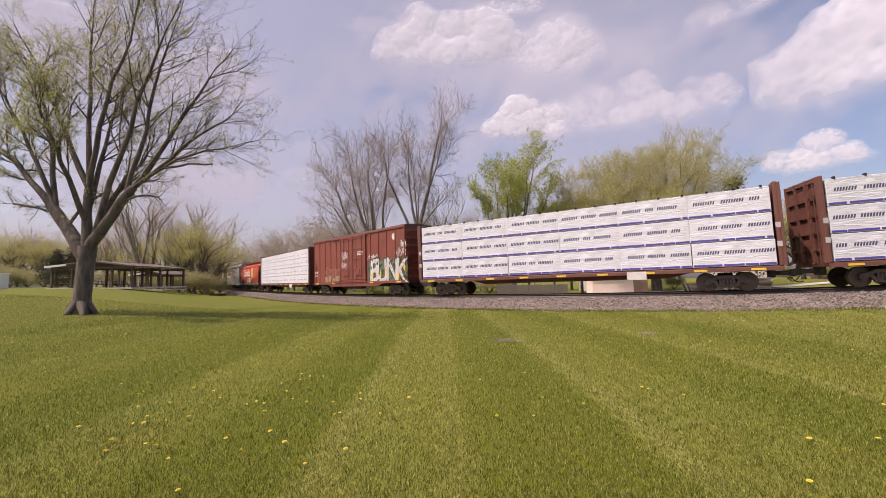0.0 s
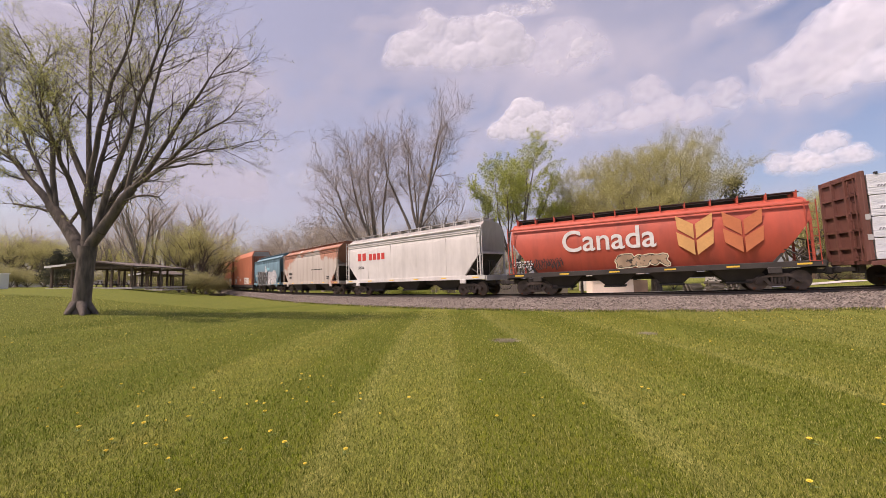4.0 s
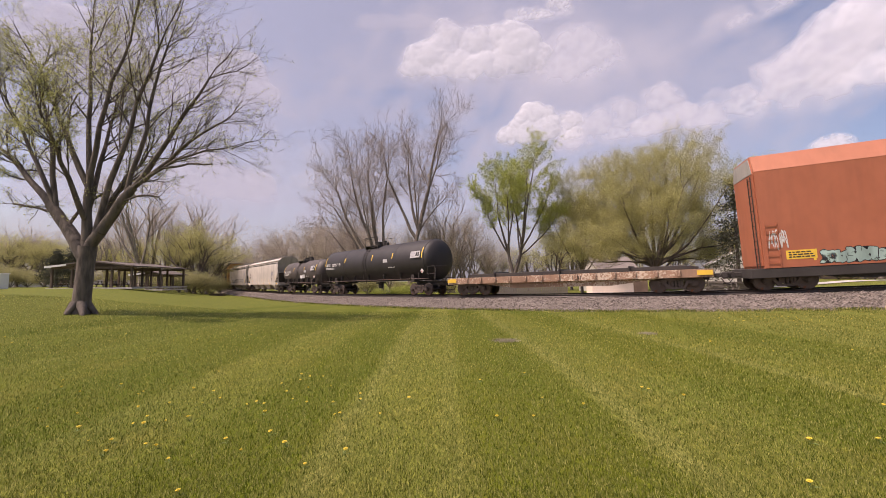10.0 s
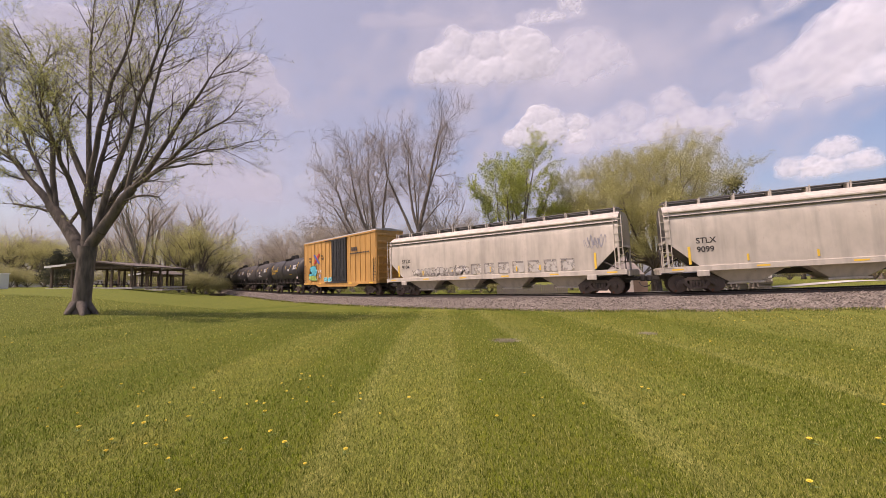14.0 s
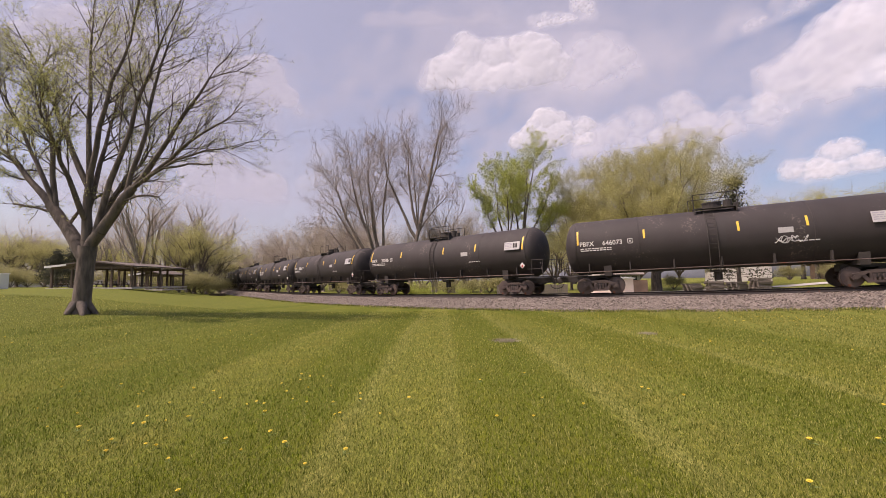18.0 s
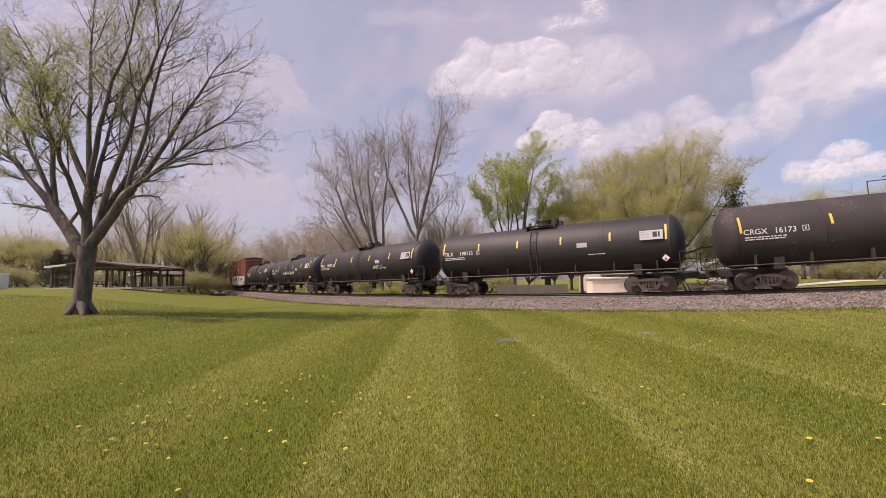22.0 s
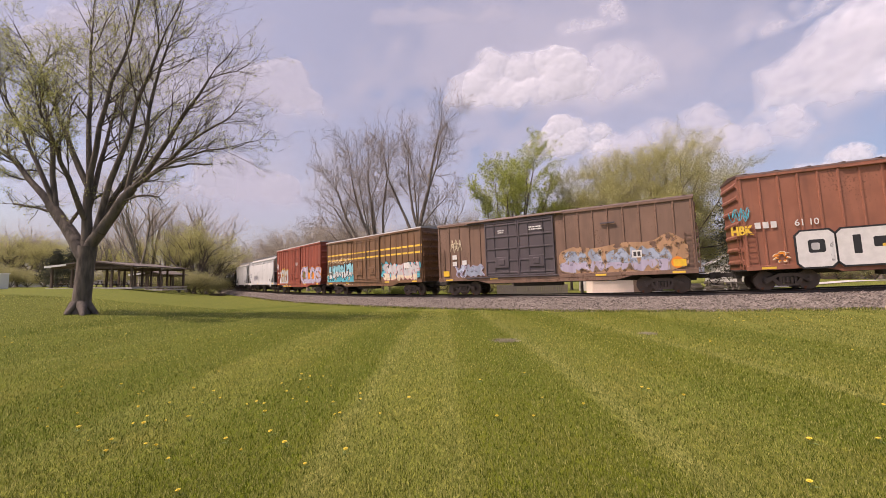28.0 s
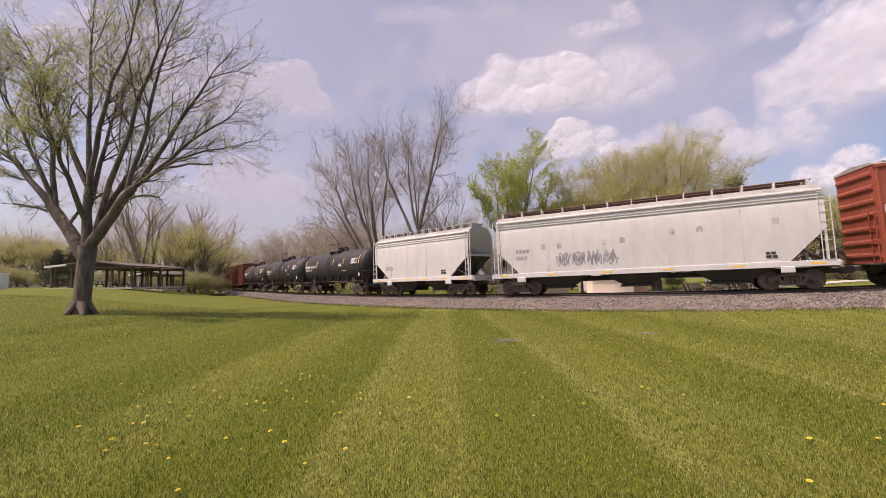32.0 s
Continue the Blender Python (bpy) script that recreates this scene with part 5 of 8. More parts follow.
def flatcar(label, L):
    car = empty("flatcar")
    tagged(car, label, "flatcar", "cars of the freight train")
    B = L / 2 - .7
    part("deck", Geo().box(-B, B, -1.4, 1.4, 1.0, 1.18, .015), M_DECK_RUST, car)
    part("side_sill", Geo().box(-B, B, -1.47, -1.4, .78, 1.2, .01).box(-B, B, 1.4, 1.47, .78, 1.2, .01), M_DECK_RUST, car)
    part("fish_belly", Geo().extrude([(-B + 2.2, .8), (B - 2.2, .8), (B - 5, .45), (-B + 5, .45)], "y", -1.2, -1.05).extrude([(-B + 2.2, .8), (B - 2.2, .8), (B - 5, .45), (-B + 5, .45)], "y", 1.05, 1.2), M_DECK_RUST, car)
    pk = Geo().box(-.09, .09, -1.56, -1.47, .86, 1.2, .015).mesh("stake_pocket", M_DECK_RUST)
    for i in range(15):
        part("stake_pocket", pk, None, car, at=(-B + .5 + i * (2 * B - 1) / 14, 0, 0))
        part("stake_pocket", pk, None, car, at=pose(-B + .5 + i * (2 * B - 1) / 14, 0, 0, 0, 0, 180))
    for i in range(4):
        part("steel_bar", Geo().box(-B + 1.6 + i * .3, B - 1.2 + i * .2, -1.15 + i * .6, -.7 + i * .6, 1.2, 1.42 - .02 * i, .02), M_UNDER, car, "long dark steel bar loaded on the deck")
    for x in (-B * .55, 0, B * .5):
        part("tie_down", Geo().box(x - .04, x + .04, -1.35, 1.35, 1.2, 1.5, .01), M_UNDER, car)
    words(car, "1601", B * .1, .86, .3, M_DARK_INK, -1.472)
    for x in (-B + .4, B - .4):
        part("reflector", Geo().box(x - .35, x + .35, -1.58, -1.563, .9, 1.14), M_YEL, car)
    running_gear(car, B - 1.75, L / 2)
    return car

# ---- the train: coupling places along it, front to back ----
COUPLINGS = [19.0, -4.87, -27.92, -45.88, -69.07, -86.09, -104.01, -122.14, -139.36, -159.49, -179.45, -196.95, -215.27, -229.2, -250.79, -270.86, -287.92, -302.0, -319.37, -337.5, -355.19, -372.86, -390.36, -408.71, -426.57, -444.02, -461.26, -479.01, -495.56, -512.63, -531.22, -543.58, -558.76, -575.46, -592.46, -609.96, -627.46]
SPEED_T = [0, 4, 8, 12, 16, 20, 24, 28, 32]
SPEED = [15.727, 17.112, 18.113, 16.806, 15.802, 15.367, 14.804, 14.728, 13.691]
_tt = np.linspace(0, SECONDS, 3201)
_vv = np.interp(_tt, SPEED_T, SPEED)
_dd = np.concatenate([[0], np.cumsum((_vv[1:] + _vv[:-1]) / 2 * (_tt[1] - _tt[0]))])


def travelled(t):
    return float(np.interp(t, _tt, _dd))


TRAIN = []


def couple(car):
    i = len(TRAIN)
    car.scale = (1.0, 1.0, 1.045)
    TRAIN.append((car, (COUPLINGS[i] + COUPLINGS[i + 1]) / 2, COUPLINGS[i] - COUPLINGS[i + 1]))


def length(i):
    return COUPLINGS[i] - COUPLINGS[i + 1]


M_GOLD = plain("gold_emblem", (0.62, 0.33, 0.12), .65, grain=9.0)
M_FADED_GOLD = plain("faded_gold_emblem", (0.55, 0.17, 0.07), .65, grain=9.0)
M_GREY_WALK = plain("dull_grey_roof_walk", (0.2, 0.19, 0.185), .6, .3, grain=9.0)
M_GREY_PATCH = spray("grey_patch_paint", (0.42, 0.41, 0.41))
M_BEIGE_SPRAY = spray("pale_beige_spray", (0.5, 0.46, 0.42), .42)
M_GREYBROWN = spray("grey_brown_spray", (0.27, 0.24, 0.22), .42)
M_SILVER = spray("silver_spray", (0.5, 0.5, 0.51))
M_MOSS = spray("moss_green_spray", (0.1, 0.14, 0.08), .42)
M_AQUA = spray("aqua_spray", (0.22, 0.52, 0.6))
M_GREYGREEN = spray("grey_green_spray", (0.3, 0.42, 0.38))
M_BLUSH = spray("sandy_spray", (0.42, 0.24, 0.13), .42)
M_PALE_BLUE = spray("pale_blue_spray", (0.33, 0.38, 0.48), .42)
M_DULL_LIME = spray("dull_green_spray", (0.2, 0.19, 0.06), .42)


def build_train():
    side = -1.442
    # 0, 1 violet-banded lumber
    for i in (0, 1):
        couple(centerbeam("long flatcar stacked with white-wrapped lumber in violet print", length(i), 3, True, seed=i + 1))
    # 2 oxide-red boxcar
    L = length(2)
    c = boxcar("oxide-red steel boxcar with pale graffiti low on its side", L, M_BOX_RED, H=5.55, door=(-2.2, 2.4))
    part("graffiti_cloud", Geo().extrude(rounded([(2.5, 1.1), (8.5, 1.1), (8.55, 2.6), (7.8, 3.15), (6.6, 2.9), (5.2, 3.05), (3.8, 2.75), (3.0, 2.9), (2.6, 2.3), (2.85, 1.8)], 2), "y", -1.506, -1.5), M_MOSS, c, "dark green sprayed cloud")
    throw_up(c, [("B", 3.1, 4.35, .05, .1), ("U", 4.3, 5.7, .0, -.08), ("N", 5.65, 7.1, .08, .06), ("K", 7.0, 8.4, .0, .1)], 1.12, 2.95, M_PALE, M_BLACK, -1.507, M_DKGREEN, .02, .016, .04)
    for x, z in ((3.5, 1.7), (4.75, 1.75), (5.6, 1.9), (7.3, 1.6), (8.1, 2.2)):
        part("graffiti_accent", Geo().extrude([(x - .12, z), (x, z - .35), (x + .12, z + .05), (x + .03, z + .38)], "y", -1.525, -1.522), M_YEL, c)
    tag(c, -5.5, -2.5, 1.15, 2.6, M_BOX_RED, M_TAN_SPRAY, 4, 6, -1.5, M_TAN_SPRAY)
    scribble(c, 6.9, 3.1, 1.5, .7, M_WHITE_INK, 31, side)
    scribble(c, 7.6, 3.8, .8, .6, M_WHITE_INK, 32, side)
    scribble(c, -1.9, 3.2, 1.2, .9, M_WHITE_INK, 3, -1.58)
    scribble(c, -1.9, 2.4, 1.0, .7, M_WHITE_INK, 4, -1.58)
    scribble(c, 2.7, 3.0, 1.6, .5, M_WHITE_INK, 5, side)
    code_blocks(c, 4, -8.2, 2.15, .3, M_WHITE_INK, side)
    words(c, "727677", -8.2, 1.8, .3, M_WHITE_INK, side)
    part("roundel", Geo().cyl((6.65, side - .008, 4.75), (6.65, side, 4.75), .26, 20), M_WHITE_INK, c)
    part("small_print", bars_mesh(3, M_WHITE_INK, 8, 1.0, .07, .06), None, c, at=(1.0, -1.562, 3.9))
    couple(c)
    couple(centerbeam("long flatcar stacked with plain white-wrapped lumber", length(3), 4, False, seed=7))
    # 4 red cylindrical grain hopper
    L = length(4)
    c = hopper("red round-sided grain hopper with a wheat emblem", L, M_HOP_RED, H=4.62, bays=4, sill=M_UNDER, roofm=M_UNDER, round_side=True)
    words(c, "Canada", -4.3, 2.5, 1.72, M_WHITE_INK, -1.545)
    for k, mt in ((0, M_GOLD), (1, M_FADED_GOLD)):
        g = Geo()
        x = 2.7 + k * 2.1
        for j in range(2):
            for sgn in (-1, 1):
                z = 1.9 + j * .85
                g.extrude([(x + sgn * .05, z), (x + sgn * .8, z + .55), (x + sgn * .85, z + 1.25), (x + sgn * .05, z + .75)][::sgn], "y", -1.552, -1.545)
        part("wheat_emblem", g, mt, c, "faded golden wheat-ear emblem")
    tag(c, -1.4, 1.5, 1.45, 2.15, M_TAN_SPRAY, M_BLACK, 3, 34, -1.50, None, .3, back=M_CREAM)
    for k in range(3):
        scribble(c, -7.6 + k * 1.1, 1.5, 1.2, .7, M_BLACK, 340 + k, -1.50)
    part("small_print", bars_mesh(3, M_WHITE_INK, 18, 1.3, .09, .06), None, c, at=(-7.4, -1.5, 2.1))
    couple(c)
    # 5 pale grey hopper
    L = length(5)
    c = hopper("pale grey covered hopper with red lettering", L, M_HOP_GREY, H=5.15, bays=3, roof_paint=M_DULL_ROOF)
    code_blocks(c, 2, -6.3, 3.0, .9, M_RED_INK, -1.535)
    code_blocks(c, 4, -4.6, 3.0, .75, M_RED_INK, -1.535)
    words(c, "385206", -6.3, 2.3, .32, M_DARK_INK, -1.53)
    couple(c)
    # 6 rust-stained hopper
    L = length(6)
    c = hopper("beige covered hopper streaked with orange rust", L, M_HOP_RUST, H=5.15, bays=3)
    code_blocks(c, 4, -6.0, 2.2, .36, M_DARK_INK, -1.535)
    words(c, "10541", -6.0, 1.75, .36, M_DARK_INK, -1.535)
    part("small_print", bars_mesh(1, M_DARK_INK, 28, 3.0, .09, .06), None, c, at=(1.2, -1.535, 2.65))
    part("stencil_box", bars_mesh(2, M_DARK_INK, 29, .6, .12, .05), None, c, at=(5.4, -1.535, 1.85))
    couple(c)
    # 7 blue hopper
    L = length(7)
    c = hopper("faded blue covered hopper with black and white graffiti", L, M_HOP_BLUE, H=5.15, bays=3)
    tag(c, .9, 6.0, 1.1, 3.0, M_SILVER, M_BLACK, 5, 72, -1.562, M_PALE, back=M_WHITE_INK)
    throw_up(c, [("R", -5.0, -3.9, .0, -.1), ("E", -4.0, -2.7, .1, .05), ("K", -2.75, -1.5, .0, -.12), ("E", -1.6, -.2, .1, .05), ("N", -.25, 1.15, .0, .05)], 1.15, 2.8, M_BLACK, M_WHITE_INK, -1.566, M_BLACK, .045, .02, .04)
    part("emblem", Geo().extrude([(-.75, 3.0), (-.15, 3.85), (.45, 3.0), (.3, 2.8), (-.6, 2.8)], "y", -1.546, -1.536), M_WHITE_INK, c)
    part("emblem_field", Geo().extrude([(-.55, 3.02), (-.15, 3.6), (.25, 3.02)], "y", -1.549, -1.5465), M_HOP_BLUE, c)
    part("emblem_dot", Geo().cyl((-.15, -1.552, 3.2), (-.15, -1.5495, 3.2), .13, 12), M_WHITE_INK, c)
    code_blocks(c, 4, .6, 3.1, .5, M_AQUA, -1.535)
    words(c, "8500", -6.3, 2.3, .36, M_WHITE_INK, -1.535)
    couple(c)
    # 8, 9 high salmon cars
    c = tallcar("very high salmon-coloured covered car on a black deck", length(8), 81)
    throw_up(c, [("T", 1.75, 2.75, .0, 0), ("E", 2.65, 3.5, .0, 0), ("T", 3.4, 4.3, .0, 0), ("R", 4.2, 5.1, .0, 0), ("I", 5.1, 5.45, .0, 0), ("S", 5.45, 6.35, .0, 0)], 1.22, 2.2, M_WHITE_INK, M_CREAM, -1.523, M_BLACK, .03, .012, .03)
    tag(c, -7.4, -5.3, 1.25, 2.25, M_SILVER, M_PALE, 4, 83, -1.523)
    tag(c, -2.6, -1.6, 1.7, 2.2, M_PALE, M_LILAC, 3, 84, -1.523)
    scribble(c, -5.0, 2.35, 1.3, .3, M_PALE, 85, -1.523)
    couple(c)
    c = tallcar("high salmon-coloured covered car with graffiti along its foot", length(9), 91)
    tag(c, -6.6, -3.4, 1.12, 1.85, M_GREYGREEN, M_BLACK, 6, 92, -1.523)
    tag(c, -1.4, 2.0, 1.12, 2.2, M_SILVER, M_BLACK, 5, 93, -1.523, M_ORANGE, .2)
    tag(c, 3.6, 8.2, 1.15, 2.45, M_PALE, M_DARK_INK, 8, 94, -1.523, M_SILVER, .2)
    scribble(c, 1.8, 1.3, 1.8, 1.0, M_TAN_SPRAY, 97, -1.523)
    for k in range(3):
        scribble(c, -.5 + k * 3.2, .72, 1.1, .25, M_WHITE_INK, 98 + k, -1.50)
    scribble(c, 7.4, 2.8, 1.0, 1.3, M_BLACK, 95, -1.523)
    scribble(c, -8.5, 1.9, .8, 1.0, M_WHITE_INK, 96, -1.523)
    couple(c)
    couple(flatcar("rusty flatcar loaded with long dark steel bars", length(10)))
    # 11, 12 tank cars
    c = tank("black tank car with yellow strips and white lettering", length(11), M_TANK)
    tank_print(c, "727757", length(11), seed=110, mark="CBTX")
    couple(c)
    c = tank("short sooty brown tank car with a scuffed side", length(12), M_TANK_BROWN, R=1.38, zc=2.42, wide_platform=False, stripes=4)
    tank_print(c, "83105", length(12), seed=120, R=1.38, zc=2.42, mark="TIMX")
    tag(c, .6, 2.2, 1.7, 2.2, M_PALE, M_TANK_BROWN, 4, 121, -1.385)
    couple(c)
    # 13, 14 beige hoppers
    for i in (13, 14):
        L = length(i)
        c = hopper("long beige covered hopper with dusty lower side" if i == 13 else "beige covered hopper with faint graffiti along its foot", L, M_HOP_BEIGE, H=4.78, bays=4, bay_paint=M_HOP_BEIGE, roofm=M_GREY_WALK, beads=False)
        for x, z in ((-L / 2 + 4.6, 1.5), (-L / 2 + 7.4, 1.5), (.6, 1.55), (2.6, 1.5), (L / 2 - 5.8, 1.5)):
            part("reflector", Geo().box(x - .045, x + .045, -1.545, -1.534, z, z + .32), M_YEL, c)
        for x in (-L / 2 + 2.05, L / 2 - 2.35):
            part("reflector", Geo().box(x - .06, x + .06, -1.545, -1.534, 1.45, 2.35), M_YEL, c)
        words(c, "STLX", -L / 2 + 2.4, 2.5, .4, M_DARK_INK, -1.535)
        words(c, "9099" if i == 13 else "9104", -L / 2 + 2.4, 2.05, .4, M_DARK_INK, -1.535)
        part("stencil_box", bars_mesh(2, M_DARK_INK, i, .5, .12, .05), None, c, at=(L / 2 - 4.4, -1.535, 1.95))
        if i == 14:
            tag(c, -6.5, -1.2, 1.4, 2.1, M_BEIGE_SPRAY, M_GREYBROWN, 9, 141, -1.535, M_GREYBROWN)
            for k in range(7):
                x = -.9 + k * 1.1
                part("graffiti_block", Geo().box(x, x + .75, -1.541, -1.536, 1.42, 2.1).box(x + .28, x + .62, -1.545, -1.5415, 1.62, 1.74), M_BEIGE_SPRAY, c)
                part("graffiti_shade", Geo().box(x - .1, x + .02, -1.543, -1.536, 1.42, 2.02).box(x - .1, x + .7, -1.543, -1.536, 2.02, 2.14), M_GREYBROWN, c)
        scribble(c, L / 2 - 4.6 if i == 13 else L / 2 - 2.9, 2.2 if i == 13 else 2.6, 1.2, .8, M_GREYINK, i, -1.535)
        couple(c)
    # 15 yellow boxcar
    c = boxcar("ochre-yellow boxcar with black doors and a cross emblem", length(15), M_BOX_YEL, H=5.6, roof=M_ROOF, door=(-.6, 2.4), door_mat=M_BLACK, posts=18)
    e = Geo()
    e.extrude([(-5.1, 3.2), (-4.7, 3.2), (-3.5, 4.2), (-3.9, 4.2)], "y", -1.512, -1.50)
    part("emblem_bar", e, M_RED_INK, c)
    part("emblem_bar", Geo().extrude([(-5.1, 4.2), (-4.7, 4.2), (-3.5, 3.2), (-3.9, 3.2)], "y", -1.524, -1.513), plain("blue_paint", (.06, .09, .35)), c)
    words(c, "next\nload", -6.3, 3.75, .34, M_DARK_INK, -1.50)
    words(c, "any\nroad", -3.2, 3.9, .34, M_DARK_INK, -1.50)
    words(c, "50 56 91", -4.6, 2.25, .42, M_WHITE_INK, -1.50)
    code_blocks(c, 3, -5.2, 2.75, .4, M_BOX_BROWN, -1.50)
    code_blocks(c, 3, 3.4, 4.0, .5, M_DARK_INK, -1.50)
    part("small_print", bars_mesh(1, M_DARK_INK, 150, 3.4, .12, .05), None, c, at=(3.2, -1.503, 3.85))
    tag(c, -6.3, -4.4, 1.3, 3.0, M_TEAL, M_BLACK, 1, 151, -1.51, M_LIME)
    tag(c, -3.9, -3.3, 1.6, 2.1, M_LILAC, M_BLACK, 1, 152, -1.5)
    tag(c, -2.6, -.7, 1.25, 1.75, M_TEAL, M_CREAM, 4, 153, -1.5)
    couple(c)
    # 16 to 24 tank cars
    spec = [(16, M_TANK, "302208", M_YEL_INK, "black tank car with yellow lettering and a high platform"),
            (17, M_TANK_DUSTY, "646073", M_WHITE_INK, "dusty black tank car with a railed platform"),
            (18, M_TANK_DUSTY, "27030", M_WHITE_INK, "dull black tank car with greyed shoulders"),
            (19, M_TANK_DUSTY, "25096", M_WHITE_INK, "black tank car with a stained middle"),
            (20, M_TANK_DUSTY, "16173", M_WHITE_INK, "black tank car with a dusty band round its middle"),
            (21, M_TANK, "198113", M_WHITE_INK, "clean black tank car with yellow strips"),
            (22, M_TANK, "194929", M_WHITE_INK, "clean black tank car with a red and white placard"),
            (23, M_TANK, "195108", M_WHITE_INK, "black tank car with white scrawls along its side"),
            (24, M_TANK, "199342", M_WHITE_INK, "clean black tank car ahead of the boxcars")]
    for i, mt, num, ink, lab in spec:
        L = length(i)
        c = tank(lab, L, mt, wide_platform=17 <= i <= 20, stripes=5 if i == 16 else 6 if i > 20 else 5)
        tank_print(c, num, L, ink=ink, seed=i * 7, mark={16: "GTLX", 17: "PBFX", 18: "IBPX", 19: "IBPX", 20: "CRGX", 21: "TILX", 22: "TILX", 23: "TILX", 24: "TILX"}.get(i, ""))
        if i == 23:
            for k in range(5):
                scribble(c, -2.4 + k * .95, 2.25, .7, .42, M_WHITE_INK, 230 + k, -1.588)
        if i in (17, 22):
            scribble(c, 2.2, 2.2, 1.4, .35, M_PALE, 220 + i, -1.588)
        couple(c)
    # 25 to 28 boxcars
    c = boxcar("faded oxide boxcar with large white graffiti letters", length(25), M_BOX_SALMON, H=5.7, door=(-1.8, 2.4), posts=20, inset=1.1)
    block_letters(c, -5.5, 7.6, 1.0, 2.75, 6, 251, -1.60)
    words(c, "61 10", -5.4, 3.0, .42, M_WHITE_INK, -1.50)
    code_blocks(c, 3, -7.0, 3.0, .42, M_WHITE_INK, -1.50)
    sprayed(c, "HBK", -8.0, -7.1, 2.75, 3.15, M_YEL, M_YEL, -1.50, None, .02)
    scribble(c, -8.0, 3.4, .9, .7, M_TEAL, 254, -1.50)
    sprayed(c, "*", -6.4, -5.7, 1.25, 1.8, M_ORANGE, M_CREAM, -1.50, None, .08)
    part("small_print", bars_mesh(3, M_WHITE_INK, 253, 1.0, .07, .05), None, c, at=(.6, -1.562, 3.9))
    couple(c)
    c = boxcar("rust-brown boxcar with a dark purple double door", length(26), M_BOX_BROWN, H=5.0, door=(-4.2, .6), door_mat=M_DOOR_DARK, posts=20)
    part("graffiti_cloud", Geo().extrude(rounded([(.8, 1.15), (7.7, 1.15), (7.75, 2.6), (6.9, 3.25), (6.0, 2.75), (4.6, 2.85), (3.0, 2.6), (1.8, 2.8), (.85, 2.5)], 2), "y", -1.505, -1.5), M_BLUSH, c, "sandy sprayed cloud")
    tag(c, .9, 7.0, 1.2, 2.55, M_PALE_BLUE, M_TAN_SPRAY, 7, 263, -1.506, M_LILAC, .2)
    part("tin_sign", Geo().box(5.0, 5.5, -1.535, -1.529, 1.95, 2.35), M_WHITE_INK, c)
    part("tin_sign_print", Geo().box(5.07, 5.22, -1.539, -1.5355, 2.03, 2.27).box(5.28, 5.43, -1.539, -1.5355, 2.03, 2.27), M_DARK_INK, c)
    part("warning_patch", Geo().box(-7.7, -7.2, -1.526, -1.521, 1.35, 1.72), M_YEL_INK, c)
    part("small_print", bars_mesh(2, M_WHITE_INK, 266, .9, .08, .06), None, c, at=(-1.0, -1.59, 4.25))
    part("small_print", bars_mesh(2, M_WHITE_INK, 267, .5, .07, .06), None, c, at=(-3.2, -1.59, 4.2))
    part("drip_rail", Geo().box(-5.6, 1.2, -1.66, -1.5, 4.86, 4.92, .01), M_BOX_BROWN, c)
    part("vent_hood", Geo().box(3.4, 4.2, -1.6, -1.5, 3.95, 4.03, .01), M_DOOR_DARK, c)
    part("warning_patch", Geo().box(7.0, 7.6, -1.526, -1.521, 1.4, 1.75), M_YEL_INK, c)
    for x, z in ((-6.9, 2.5), (-6.9, 2.05), (-6.1, 2.1)):
        part("tin_sign", Geo().box(x, x + .36, -1.507, -1.5, z, z + .3), M_WHITE_INK, c)
    scribble(c, -7.0, 3.0, .9, .9, M_CREAM, 264, -1.5)
    part("graffiti_spot", Geo().cyl((7.2, -1.52, 1.6), (7.2, -1.51, 1.6), .3, 18), M_ORANGE, c)
    tag(c, -6.6, -4.5, 1.2, 2.15, M_PALE_BLUE, M_LILAC, 3, 262, -1.50)
    couple(c)
    c = boxcar("brown boxcar with double yellow stripes and turquoise graffiti", length(27), M_BOX_UMBER, H=5.15, roof=M_ROOF, door=(-2.2, 2.0), posts=20, stripes=[(3.72, 3.86, M_YEL), (3.22, 3.36, M_YEL)])
    tag(c, -7.4, -2.3, 1.0, 2.0, M_TEAL, M_BLACK, 6, 274, -1.50, None, .2, back=M_CREAM)
    tag(c, -7.0, -2.5, 1.55, 2.95, M_AQUA, M_BLACK, 7, 271, -1.515, M_PALE, .2)
    scribble(c, -7.2, 2.9, 4.6, .6, M_CREAM, 273, -1.50)
    tag(c, 2.2, 7.5, 1.3, 2.75, M_TEAL, M_BLACK, 5, 275, -1.50, None, .2)
    tag(c, 2.5, 7.3, 1.15, 2.6, M_SILVER, M_PINK, 5, 272, -1.513, M_CREAM, .2)
    part("tin_sign", Geo().box(5.4, 6.1, -1.537, -1.531, 2.1, 2.55), M_WHITE_INK, c)
    couple(c)
    c = boxcar("bright red boxcar with grey and lilac block graffiti", length(28), M_BOX_CRIMSON, H=5.5, roof=M_ROOF, door=(-2.6, 1.6), posts=18)
    part("graffiti_cloud", Geo().extrude([(2.2, 1.9), (4.0, 1.6), (6.2, 1.7), (7.9, 1.3), (7.9, 2.6), (7.2, 2.85), (6.3, 2.75), (5.2, 2.95), (4.5, 2.75), (3.4, 2.95), (2.6, 2.6)], "y", -1.503, -1.495), M_DULL_LIME, c)
    part("graffiti_cloud", Geo().extrude([(3.2, 1.25), (4.6, 1.25), (4.8, 2.3), (3.3, 2.5)], "y", -1.507, -1.5035), M_ORANGE, c)
